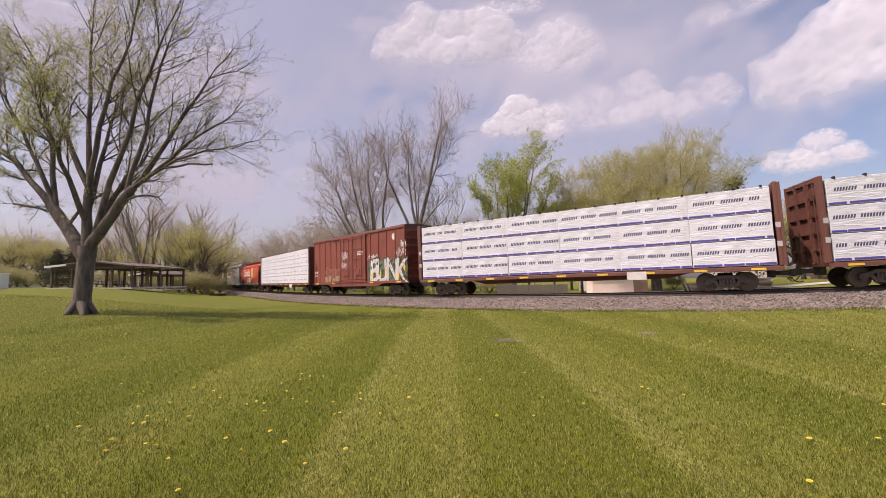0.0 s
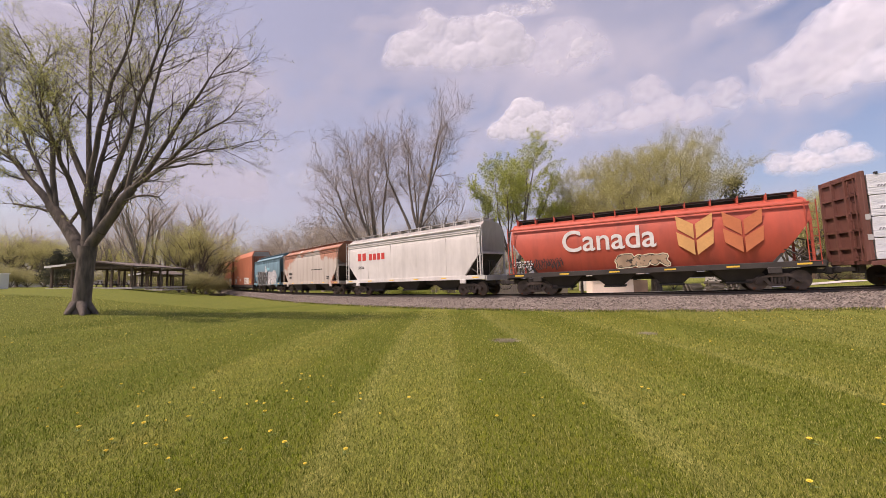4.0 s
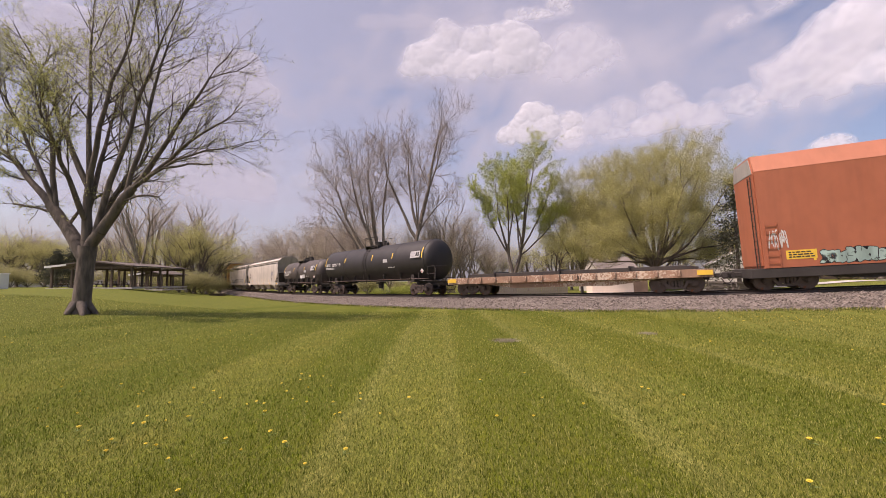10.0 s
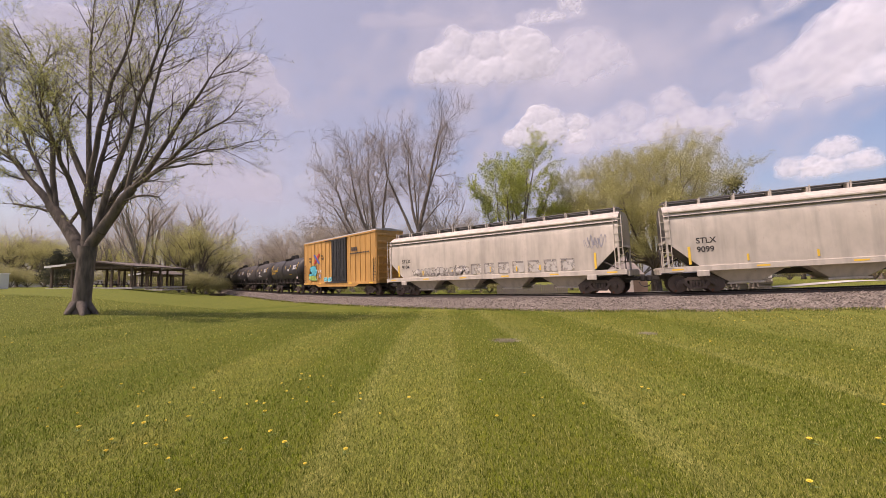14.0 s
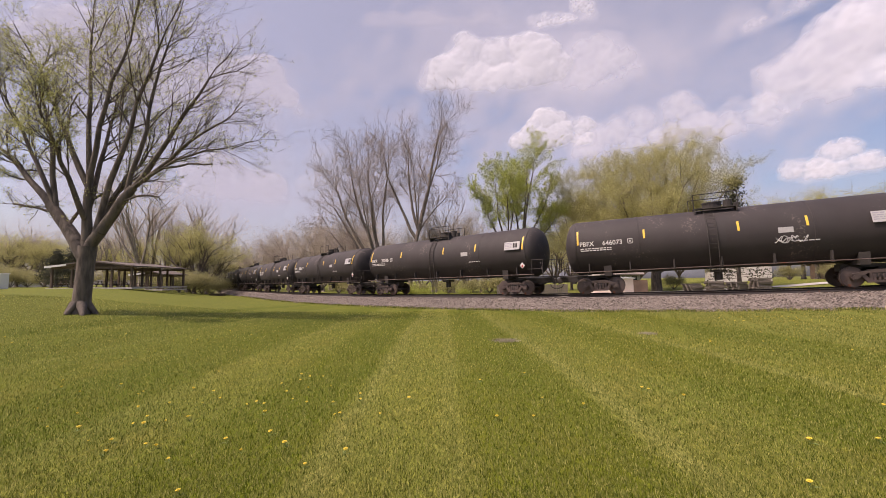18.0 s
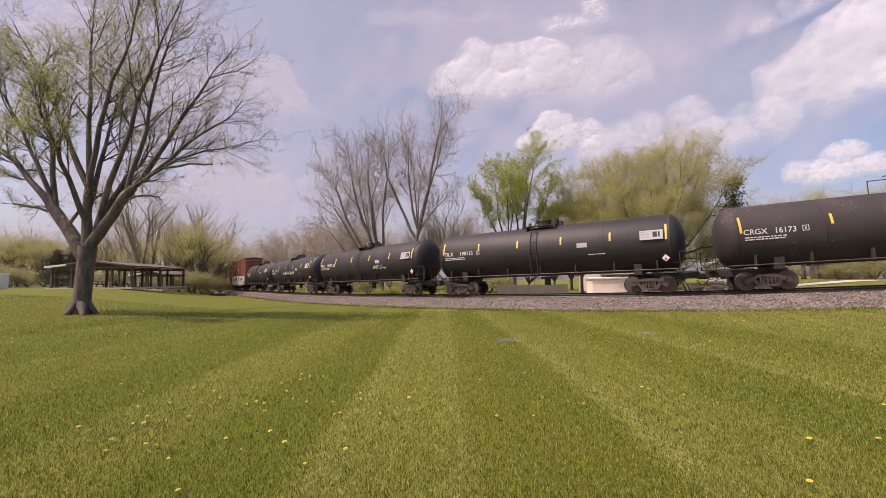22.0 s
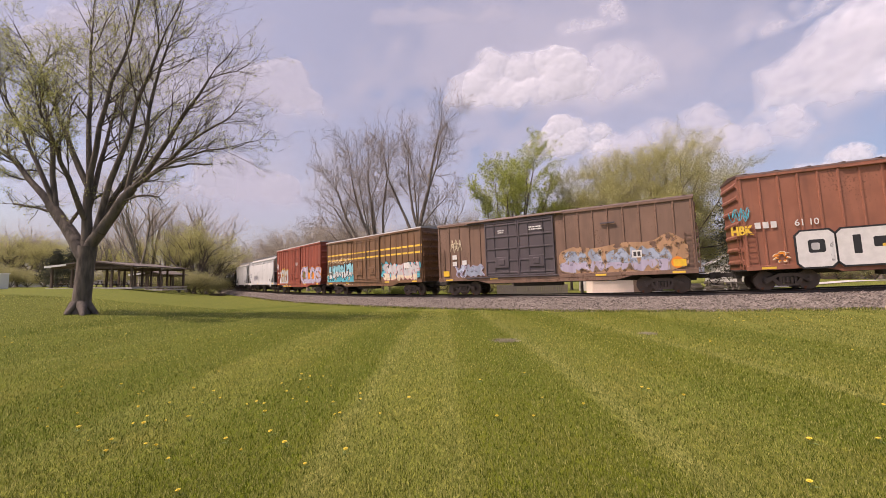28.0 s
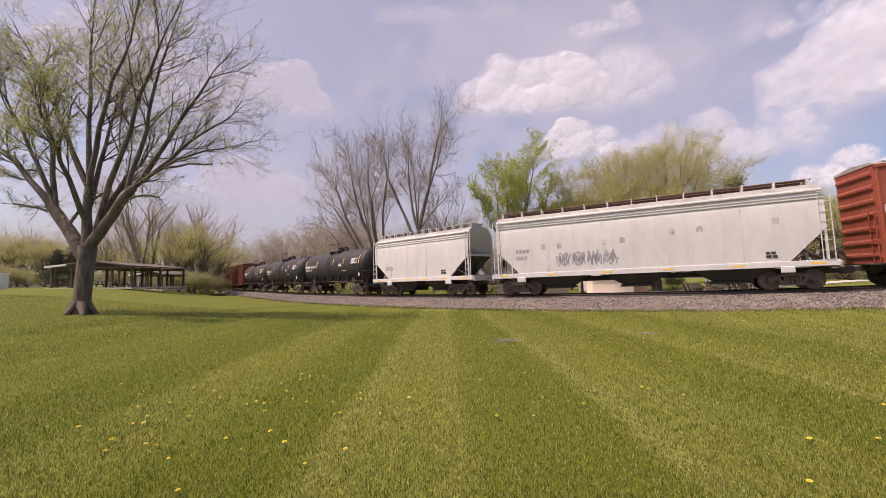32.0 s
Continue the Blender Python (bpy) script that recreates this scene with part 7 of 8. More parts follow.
def build_woods():
    fan = lambda n, tilt, ln, r: [(i * 360 / n + 17 * (i % 3), tilt * (.5 + .5 * ((i * 7) % n) / n), ln * (.8 + .2 * ((i * 5) % n) / n), r, 1.0) for i in range(n)]
    t = tree("bare_thicket", "brown leafless thicket beside the railway line", 0, 0, fan(9, 50, 4.6, .07), 51, M_BARK_PALE, M_LEAF_BROWN, per=2, size=.03, spread=.12, trunk_h=.4, trunk_r=.2, levels=4, shoots=(2, 2, 2, 1), rise=.06, angle=(.3, .7), shrink=(.42, .62), twig_mat=M_TWIG, category="shrub")
    tagged(t, group="thicket behind the line")
    repeats(t, [(448, 118, 2.0), (470, 112, 2.1), (495, 104, 2.1), (520, 98, 2.2), (545, 92, 2.2), (572, 86, 2.1), (600, 80, 2.0), (625, 76, 1.9), (645, 84, 2.2), (690, 72, 1.6), (745, 68, 1.5), (772, 66, 1.7), (800, 64, 1.9), (826, 66, 1.9), (850, 62, 1.3), (555, 110, 2.6), (510, 122, 2.5), (880, 66, 1.2), (585, 100, 2.5)], 61)
    t = tree("small_bare_tree", "slim leafless tree behind the line", 0, 0, fan(6, 34, 5.2, .09), 52, M_BARK_PALE, M_LEAF_BROWN, per=2, size=.03, spread=.12, trunk_h=1.6, trunk_r=.14, levels=4, shoots=(2, 2, 2, 1), rise=.07, angle=(.3, .65), shrink=(.42, .62), twig_mat=M_TWIG)
    tagged(t, group="thicket behind the line")
    repeats(t, [(795, 66, 1.7), (765, 70, 1.4), (620, 88, 1.9), (248, 74, 2.3), (266, 80, 1.9), (215, 86, 1.6), (330, 80, 2.0), (365, 84, 2.0), (420, 125, 1.4), (20, 90, 1.5), (185, 95, 1.7), (1540, 70, 1.6), (60, 96, 1.6)], 62)
    t = tree("wood_tree", "olive-budding woodland tree at the edge of the park", 0, 0, fan(8, 46, 5.0, .12), 53, M_BARK, M_LEAF_BUD, per=14, size=.045, spread=.2, trunk_h=1.5, trunk_r=.2, levels=4, shoots=(2, 2, 1, 1), rise=.04, angle=(.35, .8), shrink=(.42, .62))
    tagged(t, group="park-edge woods")
    repeats(t, [(345, 72, 1.45), (318, 76, 1.3), (368, 80, 1.4), (288, 82, 1.25), (335, 90, 1.7), (390, 92, 1.0), (30, 88, 1.35), (60, 94, 1.3), (100, 100, 1.35), (150, 96, 1.3), (5, 100, 1.5), (200, 104, 1.4), (240, 110, 1.5), (-40, 90, 1.5), (80, 86, 1.1), (405, 118, 1.0), (440, 140, 1.3), (470, 150, 1.6),
                (1395, 66, 1.5), (1420, 70, 1.75), (1445, 66, 1.6), (1462, 72, 1.5), (1525, 60, 1.45), (1556, 56, 1.5), (1600, 60, 1.6), (980, 66, 1.1), (1010, 70, 1.2), (1060, 72, 1.2), (935, 70, .9), (870, 72, .85), (1130, 70, 1.0), (1200, 72, 1.0)], 63)
    t = tree("leafy_bush", "dense olive-green bush at the wood edge", 0, 0, fan(9, 62, 1.7, .04), 54, M_BARK, M_SHRUB, per=16, size=.045, spread=.18, trunk_h=.2, trunk_r=.08, levels=3, shoots=(2, 2, 1), rise=.02, shrink=(.5, .7), category="bush")
    tagged(t, group="bushes")
    repeats(t, [(300, 66, 1.4), (318, 64, 1.4), (340, 66, 1.5), (358, 70, 1.4), (376, 76, 1.3), (390, 84, 1.1), (280, 68, 1.3), (20, 72, 1.4), (50, 74, 1.3), (78, 72, 1.2), (410, 112, 1.6), (110, 76, 1.4), (150, 74, 1.3), (205, 78, 1.3), (245, 76, 1.4), (-5, 74, 1.6), (890, 52, 1.0), (865, 54, .9), (1190, 47, .7), (1395, 60, .9), (1480, 58, 1.0), (1545, 52, 1.1), (710, 55, .8), (740, 54, .7), (790, 52, .8), (830, 50, .8), (650, 62, 1.0), (600, 66, 1.0)], 64)
    # yellow-flowered scrub by the line
    t = tree("flowering_scrub", "low scrub in yellow-green flower beside the track", 0, 0, fan(7, 66, .8, .02), 55, M_BARK, M_LEAF_GREEN, per=12, size=.05, spread=.2, trunk_h=.1, trunk_r=.04, levels=3, shoots=(2, 2, 1), category="bush")
    tagged(t, group="scrub by the line")
    repeats(t, [(700, 42, .9), (722, 41, 1.0), (748, 40, .8), (820, 38, .7), (670, 45, .8), (780, 39, .6)], 65)


build_woods()


def conifer(name, label, px_, dist, height, width, seed):
    x, y = at_px(px_, dist)
    root = empty(name)
    root.location = (x, y, gz(x, y) - .05)
    tagged(root, label, "tree")
    rng = np.random.default_rng(seed)
    part("trunk", Geo().cyl((0, 0, 0), (0, 0, height * .95), .2, 8, .03), M_BARK, root)
    segs, tips = [], []
    for i in range(105):
        t = rng.uniform(.1, .98)
        z = height * t
        w = width * (1 - t) ** .75 * rng.uniform(.65, 1.1) + .15
        a = rng.uniform(0, 6.283)
        e = np.array([math.cos(a) * w, math.sin(a) * w, z + w * rng.uniform(-.1, .3)])
        segs.append((0, 0, z, *e, .03, .008))
        for k in np.linspace(.3, 1, 7):
            tips.append((*(np.array([0, 0, z]) * (1 - k) + e * k), 3))
    v, f = tubes(segs, 3)
    part("branching", raw_mesh("branching", v, f, M_BARK), None, root)["kind"] = "stuff"
    part("crown", leaves_mesh("crown", tips, rng, 8, .1, .24, M_LEAF_DARK), None, root)


conifer("conifer", "dark ragged evergreen beside the houses", 1306, 38, 11.0, 3.3, 71)
conifer("conifer", "dark evergreen at the park edge", 100, 60, 5.6, 2.6, 72)
conifer("conifer", "dark evergreen at the park edge", 128, 63, 6.6, 2.4, 73)

# ---- picnic shelters ----
M_SHINGLE = plain("brown_shingle", (0.12, 0.095, 0.08), .9, grain=9.0, vary=.35)
M_SHINGLE_GREY = plain("grey_shingle", (0.26, 0.22, 0.2), .9, grain=9.0, vary=.3)
M_SHINGLE_TAN = plain("tan_shingle", (0.3, 0.2, 0.14), .9, grain=9.0, vary=.25)
M_POST = plain("brown_timber", (0.12, 0.085, 0.06), .8, grain=16.0, vary=.3)
M_TRIM = plain("white_trim", (0.78, 0.77, 0.74), .5, grain=10.0, vary=.06)
M_SIDING = plain("pale_siding", (0.5, 0.47, 0.44), .7, grain=6.0, vary=.12)
M_CREAM_WALL = plain("cream_wall", (0.72, 0.6, 0.5), .7, grain=5.0, vary=.08)
M_CONCRETE = plain("pale_concrete", (0.5, 0.46, 0.43), .85, grain=6.0, vary=.15)
M_FENCE = plain("weathered_fence", (0.2, 0.17, 0.15), .85, grain=14.0, vary=.3)
M_GLASS = plain("dark_window", (0.03, 0.035, 0.04), .1, grain=3.0)


def shelter(px_, dist, w, depth, h, label, posts=4):
    x, y = at_px(px_, dist)
    root = empty("picnic_shelter")
    root.matrix_basis = pose(x, y, gz(x, y), 0, 0, 4)
    tagged(root, label, "shelter", "picnic shelters")
    part("roof", Geo().extrude([(-w / 2 - .4, h), (0, h + .55), (w / 2 + .4, h), (w / 2 + .4, h - .12), (0, h + .42), (-w / 2 - .4, h - .12)], "y", -.4, depth + .4), M_SHINGLE, root, "low brown shingled gable roof")
    part("fascia", Geo().box(-w / 2 - .42, -w / 2 - .36, -.42, depth + .42, h - .2, h + .02).extrude([(-w / 2 - .4, h - .02), (-w / 2 + 1.6, h + .2), (-w / 2 + 1.6, h + .02), (-w / 2 - .4, h - .2)], "y", -.46, -.41), M_TRIM, root, "white-painted eave board")
    part("slab", Geo().box(-w / 2 - .3, w / 2 + .3, -.3, depth + .3, -.1, .05), M_CONCRETE, root)
    for i in range(posts):
        for j in range(3):
            part("post", Geo().box(-.09, .09, -.09, .09, 0, h, .01), M_POST, root, at=(-w / 2 + i * w / (posts - 1), j * depth / 2, 0))
    for j in range(3):
        part("tie_beam", Geo().box(-w / 2, w / 2, -.07, .07, h - .3, h - .1), M_POST, root, at=(0, j * depth / 2, 0))
    return root


def picnic_table(x, y, rot):
    root = empty("picnic_table")
    root.matrix_basis = pose(x, y, gz(x, y) + .05, 0, 0, rot)
    tagged(root, "brown wooden picnic table with fixed benches", "table", "tables under the shelters")
    for i in range(4):
        part("top_plank", Geo().box(-.9, .9, -.36 + i * .18, -.2 + i * .18, .72, .76, .008), M_POST, root)
    for yy in (-.72, .72):
        part("bench", Geo().box(-.9, .9, yy - .12, yy + .12, .42, .46, .008), M_POST, root)
    for xx in (-.65, .65):
        part("leg_frame", Geo().extrude([(-.75, 0), (-.65, 0), (-.2, .72), (-.3, .72)], "x", xx - .03, xx + .03).extrude([(.75, 0), (.65, 0), (.2, .72), (.3, .72)], "x", xx - .03, xx + .03).box(xx - .03, xx + .03, -.75, .75, .36, .42), M_POST, root)


shelter(163, 40, 7.6, 9.0, 2.25, "open picnic shelter with a low brown roof and white eave", 5)
shelter(262, 53, 3.6, 5.0, 2.1, "smaller open picnic shelter behind the first", 3)
for _px, _d, _r in ((125, 42, 5), (190, 43, 12), (212, 46, 80), (255, 54, 10), (275, 55, 20), (245, 56, 60), (150, 46, 30)):
    picnic_table(*at_px(_px, _d), _r)

# ---- things beyond the line ----
def house(px_, dist, w, depth, wall_h, rise, turn, roofm, wallm, label, trim=True):
    x, y = at_px(px_, dist)
    root = empty("house")
    root.matrix_basis = pose(x, y, gz(x, y), 0, 0, turn)
    tagged(root, label, "house", "houses beyond the line")
    part("wall", Geo().extrude([(-depth / 2, -.2), (depth / 2, -.2), (depth / 2, wall_h), (0, wall_h + rise), (-depth / 2, wall_h)], "x", -w / 2, w / 2), wallm, root)
    o, th = .45, .14
    sl = rise / (depth / 2)
    for sgn in (1, -1):
        part("roof", Geo().extrude([(0, wall_h + rise + th), (sgn * (depth / 2 + o), wall_h - o * sl + th), (sgn * (depth / 2 + o), wall_h - o * sl), (0, wall_h + rise)], "x", -w / 2 - .4, w / 2 + .4), roofm, root)
        if trim:
            for e in (-1, 1):
                part("barge_board", Geo().extrude([(0, wall_h + rise + th + .01), (sgn * (depth / 2 + o), wall_h - o * sl + th + .01), (sgn * (depth / 2 + o), wall_h - o * sl - .12), (0, wall_h + rise - .12)], "x", e * (w / 2 + .41), e * (w / 2 + .46)), M_TRIM, root, "white painted barge board")
    for i in range(3):
        xx = -w / 2 + w * (i + .5) / 3
        wd = part("window", Geo().box(xx - .55, xx + .55, -depth / 2 - .06, -depth / 2 + .02, 1.0, 2.1, .01), M_TRIM, root)
        part("pane", Geo().box(xx - .46, xx + .46, -depth / 2 - .075, -depth / 2 - .061, 1.08, 2.02), M_GLASS, wd)
    part("chimney", Geo().box(w * .2, w * .2 + .5, -.3, .3, wall_h + rise - .4, wall_h + rise + .7, .02), M_SHINGLE_TAN, root)
    return root


house(1300, 64, 8.5, 7.5, 2.7, 2.1, 62, M_SHINGLE_GREY, M_SIDING, "pale gabled house with grey roof and white trim")
house(1075, 60, 6.0, 6.5, 2.5, 2.4, 10, M_SHINGLE_GREY, M_SIDING, "low outbuilding with a weathered grey shingle roof", False)
house(1545, 70, 14, 9, 2.8, 2.6, -8, M_SHINGLE_TAN, M_SHINGLE_TAN, "bungalow with a low tan shingle roof", False)
house(62, 92, 12, 7, 2.6, 1.2, 8, M_SHINGLE_GREY, M_SIDING, "low pale building beyond the park", False)


def small_things():
    # cream shed close behind the line
    x, y = at_px(1088, 40)
    shed = empty("shed")
    shed.matrix_basis = pose(x, y, gz(x, y), 0, 0, -6)
    tagged(shed, "low cream-walled shed with a darker side panel", "shed")
    part("wall", Geo().box(-2.3, 1.7, 0, 2.4, -.3, 1.5, .02), M_CREAM_WALL, shed)
    part("side_panel", Geo().box(1.71, 3.1, .1, 2.3, -.3, 1.35, .02), M_SHINGLE_TAN, shed)
    part("roof", Geo().extrude([(-.15, 1.5), (2.55, 1.62), (2.55, 1.7), (-.15, 1.58)], "x", -2.45, 1.85), M_TRIM, shed)
    # board fence
    x0, y0 = at_px(880, 44)
    fence = empty("board_fence")
    fence.location = (x0, y0, gz(x0, y0))
    tagged(fence, "grey weathered board fence behind the track", "fence")
    r = random.Random(9)
    for i in range(38):
        part("board", Geo().box(-.09, .09, -.012, .012, -.1, 1.2 + r.uniform(-.05, .05)), M_FENCE, fence, at=(i * .2, i * -.02, r.uniform(-.02, .02)))
    part("rail", Geo().extrude([(0, .03), (7.5, -.72), (7.5, -.66), (0, .09)], "z", .3, .38), M_FENCE, fence)
    part("rail", Geo().extrude([(0, .03), (7.5, -.72), (7.5, -.66), (0, .09)], "z", .9, .98), M_FENCE, fence)
    # white utility cabinet at the park edge
    x, y = at_px(-2, 46)
    cab = empty("utility_cabinet")
    cab.location = (x, y, gz(x, y))
    tagged(cab, "white metal utility cabinet on the lawn", "cabinet")
    part("box", Geo().box(-.7, .7, -.5, .5, 0, 1.75, .04), M_TRIM, cab)
    part("lid", Geo().box(-.76, .76, -.56, .56, 1.75, 1.84, .03), M_TRIM, cab)
    # pallet and scrap stacks
    bearer = Geo().box(-.6, .6, -.04, .04, 0, .11).mesh("bearer", M_FENCE)
    board = Geo().box(-.06, .06, -.5, .5, .11, .13).mesh("board", M_FENCE)
    for px_, d, n, rot in ((1222, 36, 6, 8), (1262, 35, 7, -12), (1300, 34, 6, 20), (1342, 33.5, 8, -5)):
        x, y = at_px(px_, d)
        st = empty("pallet_stack")
        st.matrix_basis = pose(x, y, gz(x, y), 0, 0, rot)
        tagged(st, "dark untidy stack of wooden pallets", "pallet stack", "stacks beyond the line")
        for k in range(n):
            pl = part("pallet", bearer, None, st, at=pose(r.uniform(-.08, .08), r.uniform(-.08, .08), k * .135, r.uniform(-1.5, 1.5), 0, r.uniform(-9, 9)))
            for yy in (-.45, .45):
                part("bearer", bearer, None, pl, at=(0, yy, 0))
            for j in range(5):
                part("board", board, None, pl, at=(-.52 + j * .26, 0, 0))
    # poles
    for px_, d, h in ((1513, 72, 8.5), (945, 74, 7.0)):
        x, y = at_px(px_, d)
        po = empty("utility_pole")
        po.location = (x, y, gz(x, y))
        tagged(po, "grey wooden utility pole", "pole", "utility poles")
        part("shaft", Geo().cyl((0, 0, -.2), (0, 0, h), .13, 8, .09), M_FENCE, po)
        part("crossarm", Geo().box(-.9, .9, -.05, .05, h - .7, h - .58), M_FENCE, po)
    # pale roadway and drive beyond the line
    xs = np.linspace(14, 120, 40)
    pts = np.concatenate([np.stack([xs, 39 + (xs - 14) * -.06 + o], 1) for o in (0, 3.2)])
    z = ground_z(pts[:, 0], pts[:, 1]) + .05
    n = len(xs)
    i = np.arange(n - 1)
    road = new("road", raw_mesh("road", np.column_stack([pts, z]), np.stack([i, i + 1, i + 1 + n, i + n], 1), M_CONCRETE))
    tagged(road, "pale concrete roadway beyond the railway", "road", kind="structure")
    # timber end at the far grade
    x, y = at_px(386, 66)
    ts = empty("timber_stack")
    ts.matrix_basis = pose(x, y, gz(x, y), 0, 0, 30)
    tagged(ts, "dark old ties stacked by the line", "timber")
    for k in range(4):
        part("old_tie", Geo().box(-1.2, 1.2, -.12, .12, 0, .2, .02), M_TIE, ts, at=(0, (k % 2) * .3, (k // 2) * .21))


small_things()


# ---- clouds ----
def cloud_material(name, glow, white, lo, hi, most):
    m, n, l, b = material(name, 1.0)
    at = n.new("ShaderNodeAttribute")
    at.attribute_name = "cover"
    t = noise_node(n, l, 0.006, 6.0, (1, .2, 1))
    mul = n.new("ShaderNodeMath"); mul.operation = "MULTIPLY_ADD"
    l.new(t.outputs[0], mul.inputs[0]); mul.inputs[1].default_value = .5; mul.inputs[2].default_value = -.25
    ad = n.new("ShaderNodeMath"); ad.operation = "ADD"
    l.new(at.outputs["Fac"], ad.inputs[0]); l.new(mul.outputs[0], ad.inputs[1])
    a = ramp(n, l, ad.outputs[0], lo, hi, (0, 0, 0, 1), (most, most, most, 1))
    a.color_ramp.interpolation = "EASE"
    d = n.new("ShaderNodeBsdfDiffuse"); d.inputs["Color"].default_value = (white, white, white, 1)
    # emission stands in for the light scattered through the cloud
    e = n.new("ShaderNodeEmission"); e.inputs["Color"].default_value = (.80, .82, 1.0, 1); e.inputs["Strength"].default_value = glow
    s = n.new("ShaderNodeAddShader"); l.new(d.outputs[0], s.inputs[0]); l.new(e.outputs[0], s.inputs[1])
    tr = n.new("ShaderNodeBsdfTransparent")
    mx = n.new("ShaderNodeMixShader")
    l.new(a.outputs[0], mx.inputs[0]); l.new(tr.outputs[0], mx.inputs[1]); l.new(s.outputs[0], mx.inputs[2])
    l.new(mx.outputs[0], n["Material Output"].inputs[0])
    return m


M_CLOUD = cloud_material("cumulus", .36, .37, .04, .95, .9)
M_VEIL = cloud_material("thin_cloud", .46, .12, -.05, .8, .5)
FAR = 2400.0
CLOUDS = []


def cloud(name, label, p0, p1, w, h, seed, mat, flat=.55, rough=.95, thick=60.0):
    """A heap of cloud: a bulging shell with a ragged rim. p0, p1: its bearing at the start and the end."""
    k = FAR / 700.0
    a, b = w * k / 2, h * k / 2
    nx, nz = 64, 40
    noise.seed_set(seed)
    vs, cover, keep = [], [], {}
    dens = np.zeros((nx, nz))
    for i in range(nx):
        for j in range(nz):
            u, v = -1.45 + 2.9 * i / (nx - 1), -1.45 + 2.9 * j / (nz - 1)
            r = math.sqrt(u * u + (v * (1.0 if v > 0 else 1 + flat)) ** 2)
            q = noise.fractal(Vector((u * 1.7 * w / 200 + seed * 3.1, v * 1.7 * h / 200 + .7, seed * .37)), .95, 2.1, 5)
            dens[i, j] = 1.0 - r + rough * .62 * q
    faces = []
    for i in range(nx - 1):
        for j in range(nz - 1):
            c = [(i, j), (i + 1, j), (i + 1, j + 1), (i, j + 1)]
            if max(dens[p] for p in c) > -.05:
                f = []
                for p in c:
                    if p not in keep:
                        keep[p] = len(vs)
                        u, v = -1.45 + 2.9 * p[0] / (nx - 1), -1.45 + 2.9 * p[1] / (nz - 1)
                        vs.append((u * a, -thick * math.sqrt(max(dens[p], 0)) + thick * .2 * noise.noise(Vector((u * 3, v * 3, seed))), v * b))
                        cover.append(float(np.clip(dens[p] * 1.25, 0, 1)))
                    f.append(keep[p])
                faces.append(f)
    me = raw_mesh(name, vs, faces, mat, True)
    at = me.attributes.new("cover", "FLOAT", "POINT")
    at.data.foreach_set("value", cover)
    ob = new(name, me)
    ob.visible_shadow = False
    tagged(ob, label, "cloud", "clouds", kind="structure")
    CLOUDS.append((ob, p0, p1))


def lattice_noise(u, v, seed, octaves=4):
    """Smooth noise of about -1 to 1 over arrays of places."""
    r = np.random.default_rng(seed)
    out, amp = np.zeros_like(u), .55
    for k in range(octaves):
        g = r.uniform(-1, 1, (64, 64))
        x, y = u * 2 ** k + 20.3 * k, v * 2 ** k + 11.7 * k
        i, j = np.floor(x).astype(int), np.floor(y).astype(int)
        fx, fy = x - i, y - j
        fx, fy = fx * fx * (3 - 2 * fx), fy * fy * (3 - 2 * fy)
        i, j, i1, j1 = i % 64, j % 64, (i + 1) % 64, (j + 1) % 64
        out += amp * ((g[i, j] * (1 - fx) + g[i1, j] * fx) * (1 - fy) + (g[i, j1] * (1 - fx) + g[i1, j1] * fx) * fy)
        amp *= .5
    return out


def cumulus(label, p0, p1, w, h, seed, heaps=26, soft=.1):
    """A heaped cloud: many rounded towers on a flat, fading base, seen from the side."""
    k = FAR / 700.0
    r = np.random.default_rng(seed)
    nx, nz = 150, 96
    X, Z = np.meshgrid(np.linspace(-.66, .66, nx) * w, np.linspace(-.62, .68, nz) * h, indexing="ij")
    q = 9.0 / h
    wx = X + h * .09 * lattice_noise(X * q * .5, Z * q * .5, seed + 1)
    wz = Z + h * .09 * lattice_noise(X * q * .5 + 7, Z * q * .5 + 3, seed + 2)
    H = np.zeros_like(X)
    for i in range(heaps):
        cx = r.uniform(-.42, .42)
        crest = math.sqrt(max(0.05, 1 - (cx / .5) ** 2))
        rad = h * r.uniform(.13, .36) * (.5 + .5 * crest)
        cz = h * (-.32 + r.uniform(0, .62) * crest)
        d2 = ((wx - cx * w) ** 2 / 1.3 + (wz - cz) ** 2) / rad ** 2
        H = np.maximum(H, rad * np.sqrt(np.clip(1 - d2, 0, 1)))
    lump = np.abs(lattice_noise(X * q * .8, Z * q * .8, seed + 3, 4))
    H = np.where(H > 0, H * (1 - .12 * lump), 0)
    base = smooth(-.5, -.12, Z / h + .1 * lattice_noise(X * q * .6, Z * q * .2, seed + 4))
    cover = np.clip(H / (soft * h + .14 * h), 0, 1) * base * (1 - .2 * np.clip(lump * 2, 0, 1))
    used = cover > 0
    cell = used[:-1, :-1] | used[1:, :-1] | used[1:, 1:] | used[:-1, 1:]
    ids = np.arange(X.size).reshape(X.shape)
    f = np.stack([ids[:-1, :-1], ids[1:, :-1], ids[1:, 1:], ids[:-1, 1:]], -1)[cell]
    keep, f = np.unique(f, return_inverse=True)
    v = np.stack([X.ravel() * k, -.26 * H.ravel() * k, Z.ravel() * k], 1)[keep]
    me = raw_mesh("cloud", v, f.reshape(-1, 4), M_CLOUD, True)
    me.attributes.new("cover", "FLOAT", "POINT").data.foreach_set("value", cover.ravel()[keep].astype(np.float32))
    ob = new("cloud", me)
    ob.visible_shadow = False
    tagged(ob, label, "cloud", "clouds", kind="structure")
    CLOUDS.append((ob, p0, p1))


